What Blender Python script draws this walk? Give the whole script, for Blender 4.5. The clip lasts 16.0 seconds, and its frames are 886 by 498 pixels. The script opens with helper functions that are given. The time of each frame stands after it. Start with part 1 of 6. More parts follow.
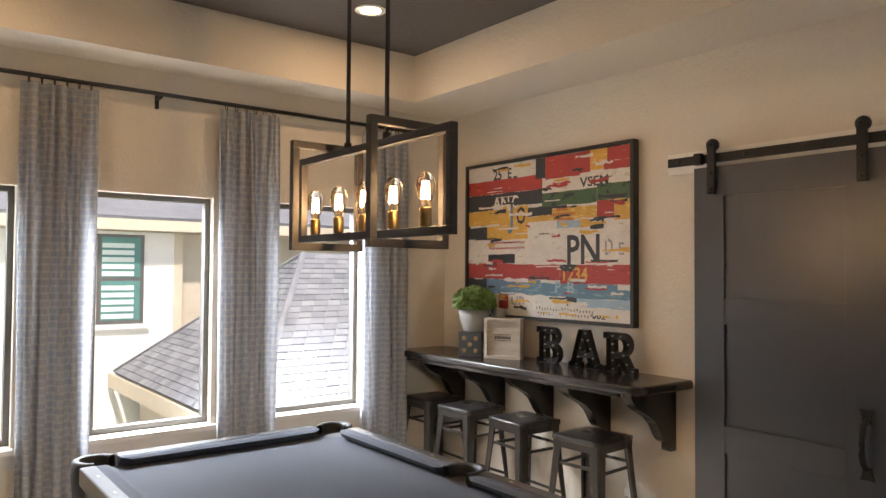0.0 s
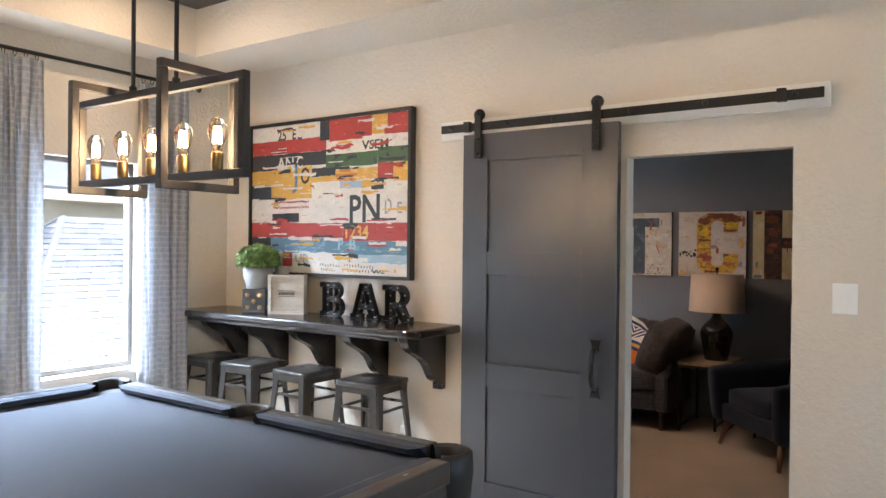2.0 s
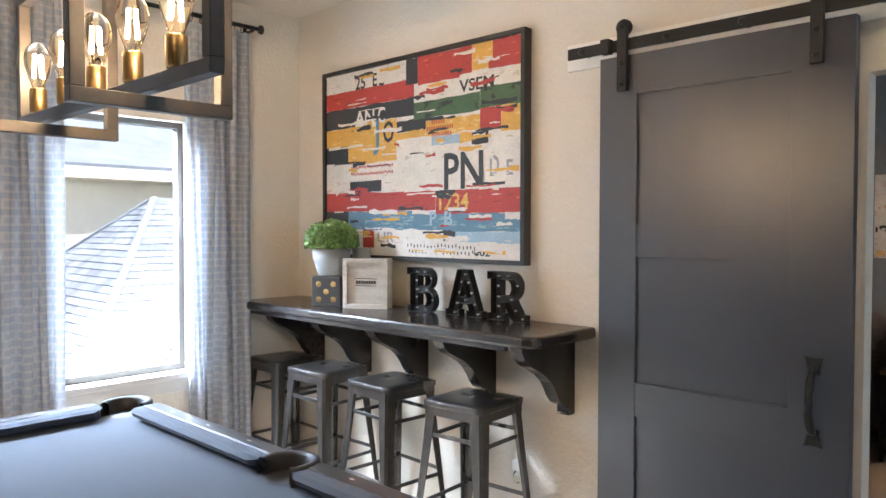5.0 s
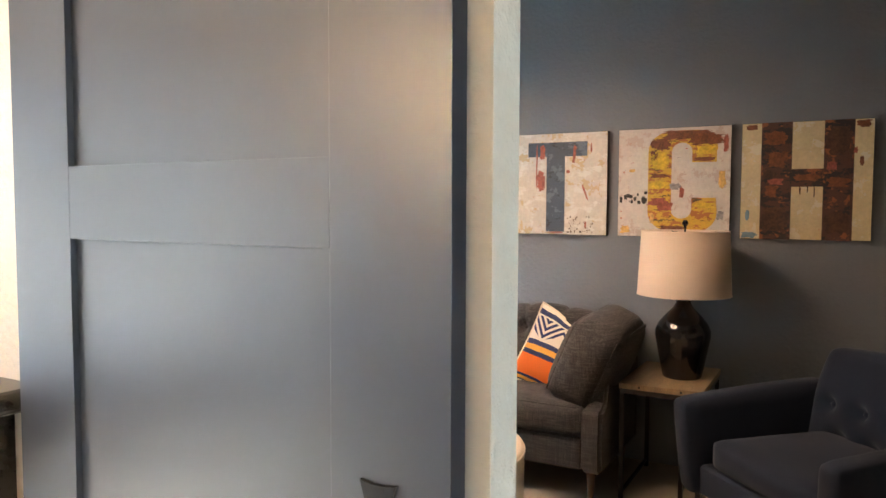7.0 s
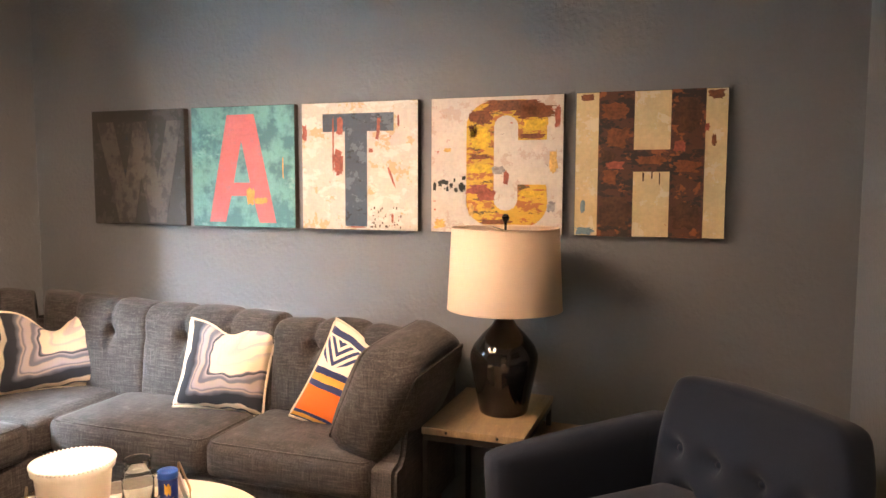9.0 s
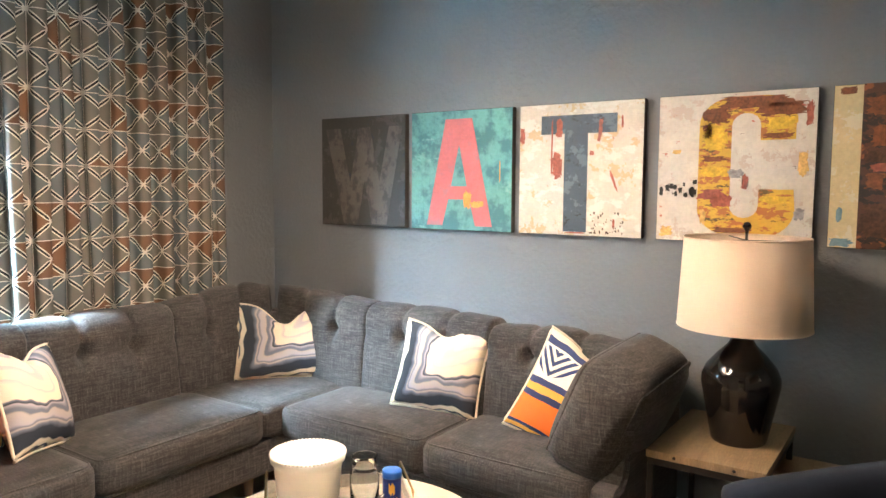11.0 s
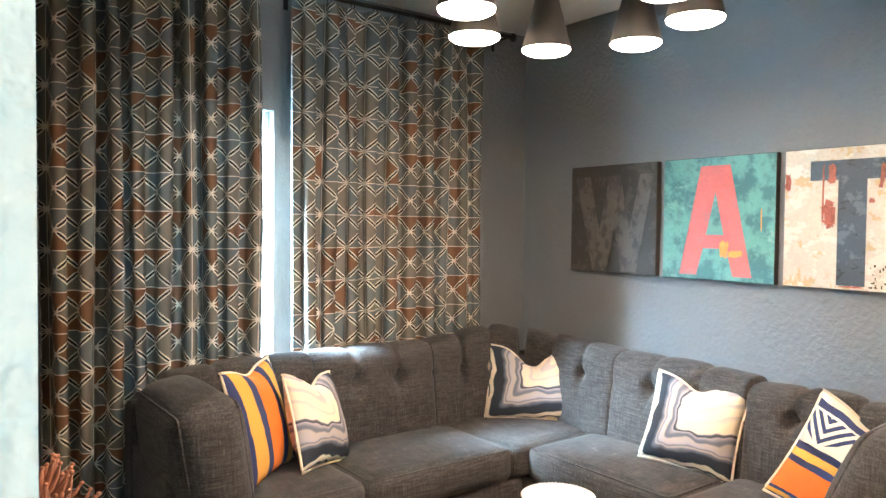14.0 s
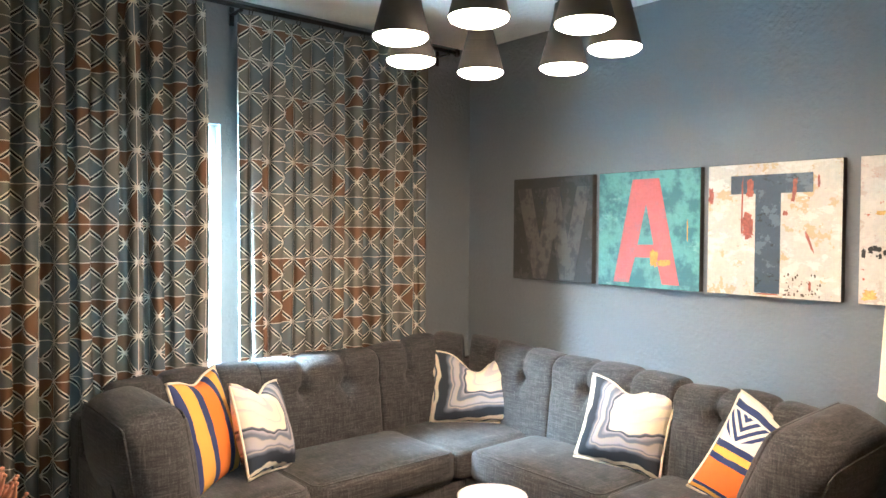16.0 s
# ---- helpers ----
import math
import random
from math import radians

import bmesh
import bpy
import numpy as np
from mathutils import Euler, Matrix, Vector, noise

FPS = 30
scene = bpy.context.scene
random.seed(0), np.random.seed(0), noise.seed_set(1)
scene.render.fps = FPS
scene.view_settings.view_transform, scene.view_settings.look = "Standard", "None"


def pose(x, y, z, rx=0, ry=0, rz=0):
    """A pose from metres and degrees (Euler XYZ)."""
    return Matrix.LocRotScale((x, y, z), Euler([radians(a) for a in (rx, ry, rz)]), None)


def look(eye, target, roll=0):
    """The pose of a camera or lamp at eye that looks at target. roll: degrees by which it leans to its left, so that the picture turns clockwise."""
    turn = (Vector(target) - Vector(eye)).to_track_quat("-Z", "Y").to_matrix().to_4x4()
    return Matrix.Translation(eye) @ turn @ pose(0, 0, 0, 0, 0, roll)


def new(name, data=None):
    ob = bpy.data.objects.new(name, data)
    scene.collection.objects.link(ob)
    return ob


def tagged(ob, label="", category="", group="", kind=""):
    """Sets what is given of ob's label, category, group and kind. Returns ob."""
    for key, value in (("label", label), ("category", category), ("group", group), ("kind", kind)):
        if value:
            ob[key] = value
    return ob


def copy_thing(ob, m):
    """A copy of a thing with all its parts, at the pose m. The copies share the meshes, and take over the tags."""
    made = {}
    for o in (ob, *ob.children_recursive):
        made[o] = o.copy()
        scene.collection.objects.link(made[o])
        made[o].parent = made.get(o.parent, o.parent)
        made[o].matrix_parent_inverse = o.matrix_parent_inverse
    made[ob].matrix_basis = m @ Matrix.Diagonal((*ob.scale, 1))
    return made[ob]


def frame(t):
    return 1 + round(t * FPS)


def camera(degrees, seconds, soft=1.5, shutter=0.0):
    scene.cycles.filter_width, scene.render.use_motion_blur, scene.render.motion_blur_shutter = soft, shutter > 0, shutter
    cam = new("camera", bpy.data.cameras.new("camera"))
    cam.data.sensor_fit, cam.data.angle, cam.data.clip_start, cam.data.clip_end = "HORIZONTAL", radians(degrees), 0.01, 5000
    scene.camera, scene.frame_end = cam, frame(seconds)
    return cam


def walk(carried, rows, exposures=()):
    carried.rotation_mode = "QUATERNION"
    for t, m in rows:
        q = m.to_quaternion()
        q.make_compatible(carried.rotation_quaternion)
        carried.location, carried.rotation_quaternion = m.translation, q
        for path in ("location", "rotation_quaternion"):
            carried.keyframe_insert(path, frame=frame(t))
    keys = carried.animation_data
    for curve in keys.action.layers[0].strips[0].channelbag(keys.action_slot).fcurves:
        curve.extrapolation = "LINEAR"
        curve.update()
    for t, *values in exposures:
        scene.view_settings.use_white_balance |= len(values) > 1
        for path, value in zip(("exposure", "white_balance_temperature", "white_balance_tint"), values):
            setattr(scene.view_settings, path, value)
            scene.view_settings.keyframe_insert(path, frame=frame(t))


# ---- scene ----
cam = camera(63.1, 16.0)
PATH = [
    (0, (0.732, 0.446, 1.674), (1.957, 2.025, 1.734), 0.4),
    (0.5, (0.722, 0.363, 1.634), (2.144, 1.769, 1.692), 0.5),
    (1, (0.638, 0.294, 1.597), (2.174, 1.573, 1.643), 0.5),
    (1.5, (0.587, 0.291, 1.575), (2.187, 1.49, 1.601), 0.5),
    (2, (0.553, 0.301, 1.567), (2.194, 1.444, 1.56), 0.6),
    (2.5, (0.556, 0.352, 1.569), (2.224, 1.455, 1.537), 0.6),
    (3, (0.558, 0.404, 1.566), (2.222, 1.514, 1.522), 0.6),
    (3.5, (0.592, 0.507, 1.546), (2.194, 1.703, 1.5), 0.6),
    (3.7, (0.639, 0.584, 1.546), (2.197, 1.838, 1.498), 0.6),
    (6, (2.345, 1.226, 1.489), (3.784, 2.613, 1.431), 0.0),
    (6.5, (2.764, 1.253, 1.474), (4.375, 2.435, 1.393), 0.1),
    (7, (3.284, 1.248, 1.469), (5.034, 2.210, 1.354), 0.2),
    (7.5, (3.726, 1.273, 1.479), (5.553, 2.074, 1.33), -0.1),
    (8, (4.077, 1.197, 1.511), (5.946, 1.887, 1.338), -0.0),
    (8.2, (4.186, 1.19, 1.516), (6.072, 1.832, 1.344), 0.2),
    (10.3, (4.34, 1.35, 1.517), (6.135, 2.213, 1.341), 0.4),
    (10.5, (4.341, 1.363, 1.517), (6.098, 2.303, 1.341), 0.4),
    (11, (4.339, 1.377, 1.523), (5.984, 2.501, 1.355), 0.4),
    (11.5, (4.301, 1.385, 1.535), (5.841, 2.651, 1.371), 0.4),
    (12, (4.28, 1.395, 1.537), (5.727, 2.766, 1.376), 0.4),
    (12.5, (4.255, 1.402, 1.542), (5.623, 2.854, 1.389), 0.5),
    (13, (4.243, 1.393, 1.55), (5.541, 2.909, 1.423), 0.6),
    (13.5, (4.226, 1.382, 1.561), (5.464, 2.95, 1.468), 0.5),
    (14, (4.24, 1.351, 1.558), (5.436, 2.953, 1.497), 0.6),
    (14.5, (4.251, 1.283, 1.568), (5.428, 2.899, 1.517), 0.4),
    (15, (4.239, 1.25, 1.576), (5.41, 2.867, 1.528), 0.4),
    (15.5, (4.232, 1.24, 1.592), (5.446, 2.819, 1.539), 0.3),
    (16, (4.217, 1.213, 1.597), (5.506, 2.741, 1.547), 0.4),
]
EXPOSURES = [(0.0, -0.12, 7000, 16), (0.5, 0.36, 6650, 14), (1.0, 0.58, 6250, 13), (1.5, 0.74, 5850, 12), (3.7, 0.82, 5700, 11), (6.0, 0.76, 5800, 11), (6.5, 1.32, 6000, 12), (7.0, 2.0, 6100, 9), (7.5, 2.1, 6900, 17), (8.2, 2.4, 7000, 19), (10.3, 2.8, 5700, 1), (13.0, 2.74, 5550, 0), (16.0, 2.86, 5400, -2)]
walk(cam, [(t, look(eye, target, roll)) for t, eye, target, roll in PATH], EXPOSURES)

# ---- light ----
world = bpy.data.worlds.new("sky")
scene.world = world
world.use_nodes = True
wn = world.node_tree.nodes
sky = wn.new("ShaderNodeTexSky")
sky.sky_type = "NISHITA"
sky.sun_disc = False
sky.sun_elevation = radians(48)
sky.sun_rotation = radians(200)
wn["Background"].inputs["Strength"].default_value = 0.15
world.node_tree.links.new(sky.outputs["Color"], wn["Background"].inputs["Color"])

sun = new("sun", bpy.data.lights.new("sun", "SUN"))
sun.data.energy = 5.0
sun.data.angle = radians(0.5)
sun.data.color = (1.0, 0.95, 0.88)
sun.matrix_world = look((-4, -11, 14), (0, 0, 0))


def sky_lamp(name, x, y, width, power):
    """Added stand-in for sky above the neighbour's roof, shining down through one room's windows."""
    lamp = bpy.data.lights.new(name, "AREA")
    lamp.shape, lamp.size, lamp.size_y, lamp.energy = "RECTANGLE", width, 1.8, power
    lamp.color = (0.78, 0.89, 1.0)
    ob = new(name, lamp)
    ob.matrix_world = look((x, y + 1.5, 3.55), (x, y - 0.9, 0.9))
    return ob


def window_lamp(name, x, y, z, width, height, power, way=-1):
    """Added stand-in for sky light in a window's opening, heading in along y."""
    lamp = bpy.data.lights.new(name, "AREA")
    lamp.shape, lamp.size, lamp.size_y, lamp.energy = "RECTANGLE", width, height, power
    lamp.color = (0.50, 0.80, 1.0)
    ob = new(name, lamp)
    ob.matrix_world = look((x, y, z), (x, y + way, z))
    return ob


# watts of the added lamps that stand in for the sky
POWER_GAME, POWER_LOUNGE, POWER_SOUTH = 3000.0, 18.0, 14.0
PENDANT_GLOW, CAN_GLOW, SHADE_GLOW = 390.0, 230.0, 30.0

# ---- materials ----


def mat(name, color, rough=0.6, metal=0.0, var=0.12, scale=6.0, fine=90.0, bump=0.15, stretch=(1, 1, 1), coat=0.0, sheen=0.0, spec=0.5, emit=0.0, dist=0.004, tint=None, spread=0.08):
    """Surface with two scales of variation in colour and a fine relief."""
    m = bpy.data.materials.new(name)
    m.use_nodes = True
    n, l = m.node_tree.nodes, m.node_tree.links
    b = n["Principled BSDF"]
    tc = n.new("ShaderNodeTexCoord")
    mp = n.new("ShaderNodeMapping")
    mp.inputs["Scale"].default_value = stretch
    l.new(tc.outputs["Object"], mp.inputs["Vector"])
    big, small = n.new("ShaderNodeTexNoise"), n.new("ShaderNodeTexNoise")
    big.inputs["Scale"].default_value, small.inputs["Scale"].default_value = scale, fine
    big.inputs["Detail"].default_value, small.inputs["Detail"].default_value = 4, 3
    for t in (big, small):
        l.new(mp.outputs["Vector"], t.inputs["Vector"])
    ramp = n.new("ShaderNodeMix")
    ramp.data_type = "RGBA"
    dark = [c * (1 - var * 1.6) for c in color]
    lite = [min(1, c * (1 + var * 1.6)) for c in (tint or color)]
    ramp.inputs[6].default_value, ramp.inputs[7].default_value = (*dark, 1), (*lite, 1)
    l.new(big.outputs["Fac"], ramp.inputs[0])
    ramp2 = n.new("ShaderNodeMix")
    ramp2.data_type, ramp2.blend_type = "RGBA", "MULTIPLY"
    ramp2.inputs[0].default_value = 1.0
    grey = n.new("ShaderNodeMapRange")
    grey.inputs[3].default_value, grey.inputs[4].default_value = 1 - var * 1.5, 1 + var * 1.5
    l.new(small.outputs["Fac"], grey.inputs[0])
    l.new(ramp.outputs[2], ramp2.inputs[6])
    l.new(grey.outputs[0], ramp2.inputs[7])
    l.new(ramp2.outputs[2], b.inputs["Base Color"])
    rr = n.new("ShaderNodeMapRange")
    rr.inputs[3].default_value, rr.inputs[4].default_value = max(0.02, rough - spread), min(1, rough + spread)
    l.new(big.outputs["Fac"], rr.inputs[0])
    l.new(rr.outputs[0], b.inputs["Roughness"])
    b.inputs["Metallic"].default_value = metal
    b.inputs["Coat Weight"].default_value = coat
    b.inputs["Sheen Weight"].default_value = sheen
    b.inputs["Specular IOR Level"].default_value = spec
    if bump:
        bp = n.new("ShaderNodeBump")
        bp.inputs["Strength"].default_value, bp.inputs["Distance"].default_value = bump, dist
        l.new(small.outputs["Fac"], bp.inputs["Height"])
        l.new(bp.outputs["Normal"], b.inputs["Normal"])
    if emit:
        b.inputs["Emission Color"].default_value = (*color, 1)
        b.inputs["Emission Strength"].default_value = emit
    return m


def plaster(name, color):
    """Painted drywall with a light orange-peel texture."""
    m = mat(name, color, 0.62, var=0.03, scale=0.9, fine=62, bump=0.28, dist=0.004)
    g = Graph(m)
    b = g.n["Principled BSDF"]
    # trowelled knockdown relief over the orange peel
    low = g.step(g.noise(g.local(), 40.0, 3, 0.55), 0.38, 0.66)
    bp = g.n.new("ShaderNodeBump")
    bp.inputs["Strength"].default_value, bp.inputs["Distance"].default_value = 0.38, 0.004
    g.l.new(low, bp.inputs["Height"])
    g.l.new(b.inputs["Normal"].links[0].from_socket, bp.inputs["Normal"])
    g.l.new(bp.outputs["Normal"], b.inputs["Normal"])
    return m


def glow(name, color, strength):
    m = bpy.data.materials.new(name)
    m.use_nodes = True
    n, l = m.node_tree.nodes, m.node_tree.links
    n.remove(n["Principled BSDF"])
    e = n.new("ShaderNodeEmission")
    e.inputs["Color"].default_value, e.inputs["Strength"].default_value = (*color, 1), strength
    l.new(e.outputs[0], n["Material Output"].inputs["Surface"])
    return m


def glass(name, color=(1, 1, 1), ior=1.12, rough=0.0):
    m = bpy.data.materials.new(name)
    m.use_nodes = True
    n, l = m.node_tree.nodes, m.node_tree.links
    n.remove(n["Principled BSDF"])
    g = n.new("ShaderNodeBsdfGlass")
    g.inputs["Color"].default_value, g.inputs["IOR"].default_value, g.inputs["Roughness"].default_value = (*color, 1), ior, rough
    l.new(g.outputs[0], n["Material Output"].inputs["Surface"])
    return m


def cloth_through(m, amount, color=None):
    """Lets part of the light shine through a thin cloth."""
    n, l = m.node_tree.nodes, m.node_tree.links
    b, out = n["Principled BSDF"], n["Material Output"]
    tr, mx = n.new("ShaderNodeBsdfTranslucent"), n.new("ShaderNodeMixShader")
    mx.inputs[0].default_value = amount
    src = b.inputs["Base Color"].links
    if src:
        l.new(src[0].from_socket, tr.inputs["Color"])
    if color:
        tr.inputs["Color"].default_value = (*color, 1)
    l.new(b.outputs[0], mx.inputs[1])
    l.new(tr.outputs[0], mx.inputs[2])
    l.new(mx.outputs[0], out.inputs["Surface"])
    return m


class Graph:
    """Short forms for math nodes."""

    def __init__(self, m):
        self.n, self.l = m.node_tree.nodes, m.node_tree.links

    def put(self, value, socket):
        if isinstance(value, bpy.types.NodeSocket):
            self.l.new(value, socket)
        else:
            socket.default_value = value

    def op(self, kind, a, b=0.0, c=0.0):
        q = self.n.new("ShaderNodeMath")
        q.operation = kind
        for v, s in zip((a, b, c), q.inputs):
            self.put(v, s)
        return q.outputs[0]

    def mix(self, fac, a, b, blend="MIX"):
        q = self.n.new("ShaderNodeMix")
        q.data_type, q.blend_type = "RGBA", blend
        self.put(fac, q.inputs[0])
        for v, s in ((a, q.inputs[6]), (b, q.inputs[7])):
            self.put((*v, 1) if isinstance(v, tuple) else v, s)
        return q.outputs[2]

    def noise(self, vec, scale, detail=3.0, rough=0.5):
        q = self.n.new("ShaderNodeTexNoise")
        q.inputs["Roughness"].default_value = rough
        q.inputs["Scale"].default_value, q.inputs["Detail"].default_value = scale, detail
        self.l.new(vec, q.inputs["Vector"])
        return q.outputs["Fac"]

    def uv(self):
        return self.n.new("ShaderNodeTexCoord").outputs["UV"]

    def local(self):
        return self.n.new("ShaderNodeTexCoord").outputs["Object"]

    def split(self, vec):
        q = self.n.new("ShaderNodeSeparateXYZ")
        self.l.new(vec, q.inputs[0])
        return q.outputs[0], q.outputs[1], q.outputs[2]

    def join(self, x, y, z=0.0):
        q = self.n.new("ShaderNodeCombineXYZ")
        for v, s in zip((x, y, z), q.inputs):
            self.put(v, s)
        return q.outputs[0]

    def white(self, vec):
        q = self.n.new("ShaderNodeTexWhiteNoise")
        self.l.new(vec, q.inputs["Vector"])
        return q.outputs["Value"]

    def step(self, x, lo, hi):
        q = self.n.new("ShaderNodeMapRange")
        q.interpolation_type = "SMOOTHSTEP"
        self.put(x, q.inputs[0])
        q.inputs[1].default_value, q.inputs[2].default_value = lo, hi
        return q.outputs[0]


def lattice_cloth():
    """Lined curtain cloth: star lattice in cream and black on grey, brown and slate triangles."""
    m = mat("lattice_cloth", (0.3, 0.3, 0.28), 0.85, var=0.1, bump=0.2, fine=400)
    g = Graph(m)
    u, v, _ = g.split(g.uv())
    P, Q = 0.205, 0.170
    p, q = g.op("DIVIDE", u, P), g.op("DIVIDE", v, Q)
    a, b = g.op("ADD", p, q), g.op("SUBTRACT", p, q)

    def near(x):
        return g.op("ABSOLUTE", g.op("SUBTRACT", x, g.op("ROUND", x)))

    da, db = near(a), near(b)
    hp, hq = g.op("ADD", p, 0.5), g.op("ADD", q, 0.5)
    dp, dq = near(hp), near(hq)
    fa, fb, fp, fq = g.op("FLOOR", a), g.op("FLOOR", b), g.op("FLOOR", hp), g.op("FLOOR", hq)
    r = g.white(g.join(g.op("ADD", fa, g.op("MULTIPLY", fp, 31.0)), g.op("ADD", fb, 0.5), fq))
    r2 = g.white(g.join(fb, g.op("ADD", fa, 7.5), g.op("ADD", fp, g.op("MULTIPLY", fq, 17.0))))
    wide = g.op("FLOORED_MODULO", g.op("ADD", fa, fb), 2.0)
    low = g.op("MULTIPLY", g.op("GREATER_THAN", wide, 0.5), g.op("LESS_THAN", g.op("FRACT", q), 0.5))
    brown = g.op("LESS_THAN", g.op("SUBTRACT", r, g.op("MULTIPLY", low, 0.36)), 0.07)
    base = g.mix(g.op("GREATER_THAN", r2, 0.55), (0.165, 0.152, 0.126), (0.130, 0.148, 0.150))
    base = g.mix(brown, base, (0.175, 0.090, 0.045))
    cream = (0.72, 0.66, 0.55)
    black = (0.016, 0.015, 0.014)
    rays = []
    for d, along in ((da, db), (db, da)):
        away = g.step(along, 0.05, 0.22)
        core = g.op("MULTIPLY", g.op("LESS_THAN", d, 0.030), g.op("LESS_THAN", along, 0.13))
        dash = g.op("MULTIPLY", g.op("LESS_THAN", d, g.op("ADD", 0.010, g.op("MULTIPLY", away, 0.026))), g.op("GREATER_THAN", along, 0.09))
        rim = g.op("LESS_THAN", d, g.op("ADD", 0.042, g.op("MULTIPLY", away, 0.038)))
        rays.append((rim, dash, core))
    for layer, col in ((0, cream), (1, black), (2, cream)):
        base = g.mix(g.op("MAXIMUM", rays[0][layer], rays[1][layer]), base, col)
    thin = g.op("MAXIMUM", g.op("LESS_THAN", dq, 0.012), g.op("LESS_THAN", dp, 0.008))
    base = g.mix(thin, base, cream)
    weave = g.noise(g.uv(), 260, 2)
    base = g.mix(0.35, base, g.mix(weave, (0.25, 0.25, 0.25), (1, 1, 1)), "MULTIPLY")
    g.l.new(base, g.n["Principled BSDF"].inputs["Base Color"])
    return cloth_through(m, 0.004)


def sheer_cloth():
    """Light blue-grey curtain cloth with a woven block pattern."""
    m = mat("sheer_cloth", (0.5, 0.5, 0.5), 0.9, var=0.05, bump=0.15, fine=350)
    g = Graph(m)
    u, v, _ = g.split(g.uv())
    br = g.n.new("ShaderNodeTexBrick")
    g.l.new(g.join(g.op("MULTIPLY", u, 5.0), g.op("MULTIPLY", v, 6.5)), br.inputs["Vector"])
    br.inputs["Scale"].default_value = 1.0
    br.inputs["Color1"].default_value = (0.38, 0.405, 0.45, 1)
    br.inputs["Color2"].default_value = (0.42, 0.44, 0.47, 1)
    br.inputs["Mortar"].default_value = (0.50, 0.50, 0.50, 1)
    br.inputs["Mortar Size"].default_value = 0.05
    br.inputs["Mortar Smooth"].default_value = 0.4
    st = g.noise(g.join(g.op("MULTIPLY", u, 160.0), g.op("MULTIPLY", v, 20.0)), 1.0, 3)
    col = g.mix(0.5, br.outputs["Color"], g.mix(st, (0.45, 0.46, 0.5), (1, 1, 1)), "MULTIPLY")
    g.l.new(col, g.n["Principled BSDF"].inputs["Base Color"])
    return cloth_through(m, 0.36)


def tweed(name, dark, light, scale=1.0):
    """Woven upholstery with short light and dark threads."""
    m = mat(name, dark, 0.9, var=0.1, sheen=0.08, bump=0.0)
    g = Graph(m)
    x, y, z = g.split(g.local())
    s = 150.0 * scale

    def threads(kx, ky, kz, size):
        return g.noise(g.join(g.op("MULTIPLY", x, kx * size), g.op("MULTIPLY", y, ky * size), g.op("MULTIPLY", z, kz * size)), 1.0, 2, 0.6)

    t1 = threads(1, 1, 0.07, s)
    t2 = threads(0.08, 0.08, 1, s)
    t3 = threads(1, 0.06, 1, s)
    t4 = threads(0.06, 1, 1, s)
    blotch = g.noise(g.local(), 5.0, 3)
    f = g.op("MULTIPLY", g.op("ADD", g.op("ADD", t1, t2), g.op("ADD", t3, t4)), 0.25)
    col = g.mix(g.step(f, 0.42, 0.60), dark, light)
    slub = g.op("MAXIMUM", g.step(t1, 0.63, 0.72), g.op("MAXIMUM", g.step(t3, 0.64, 0.72), g.step(t2, 0.65, 0.73)))
    col = g.mix(g.op("MULTIPLY", slub, 0.36), col, tuple(min(1.0, c * 2.1) for c in light))
    nub = g.op("MAXIMUM", g.step(t2, 0.36, 0.29), g.step(t1, 0.36, 0.29))
    col = g.mix(g.op("MULTIPLY", nub, 0.45), col, tuple(c * 0.45 for c in dark))
    col = g.mix(0.3, col, g.mix(blotch, (0.5, 0.5, 0.5), (1.2, 1.2, 1.2)), "MULTIPLY")
    b = g.n["Principled BSDF"]
    g.l.new(col, b.inputs["Base Color"])
    bp = g.n.new("ShaderNodeBump")
    bp.inputs["Strength"].default_value, bp.inputs["Distance"].default_value = 0.35, 0.003
    g.l.new(f, bp.inputs["Height"])
    g.l.new(bp.outputs["Normal"], b.inputs["Normal"])
    return m


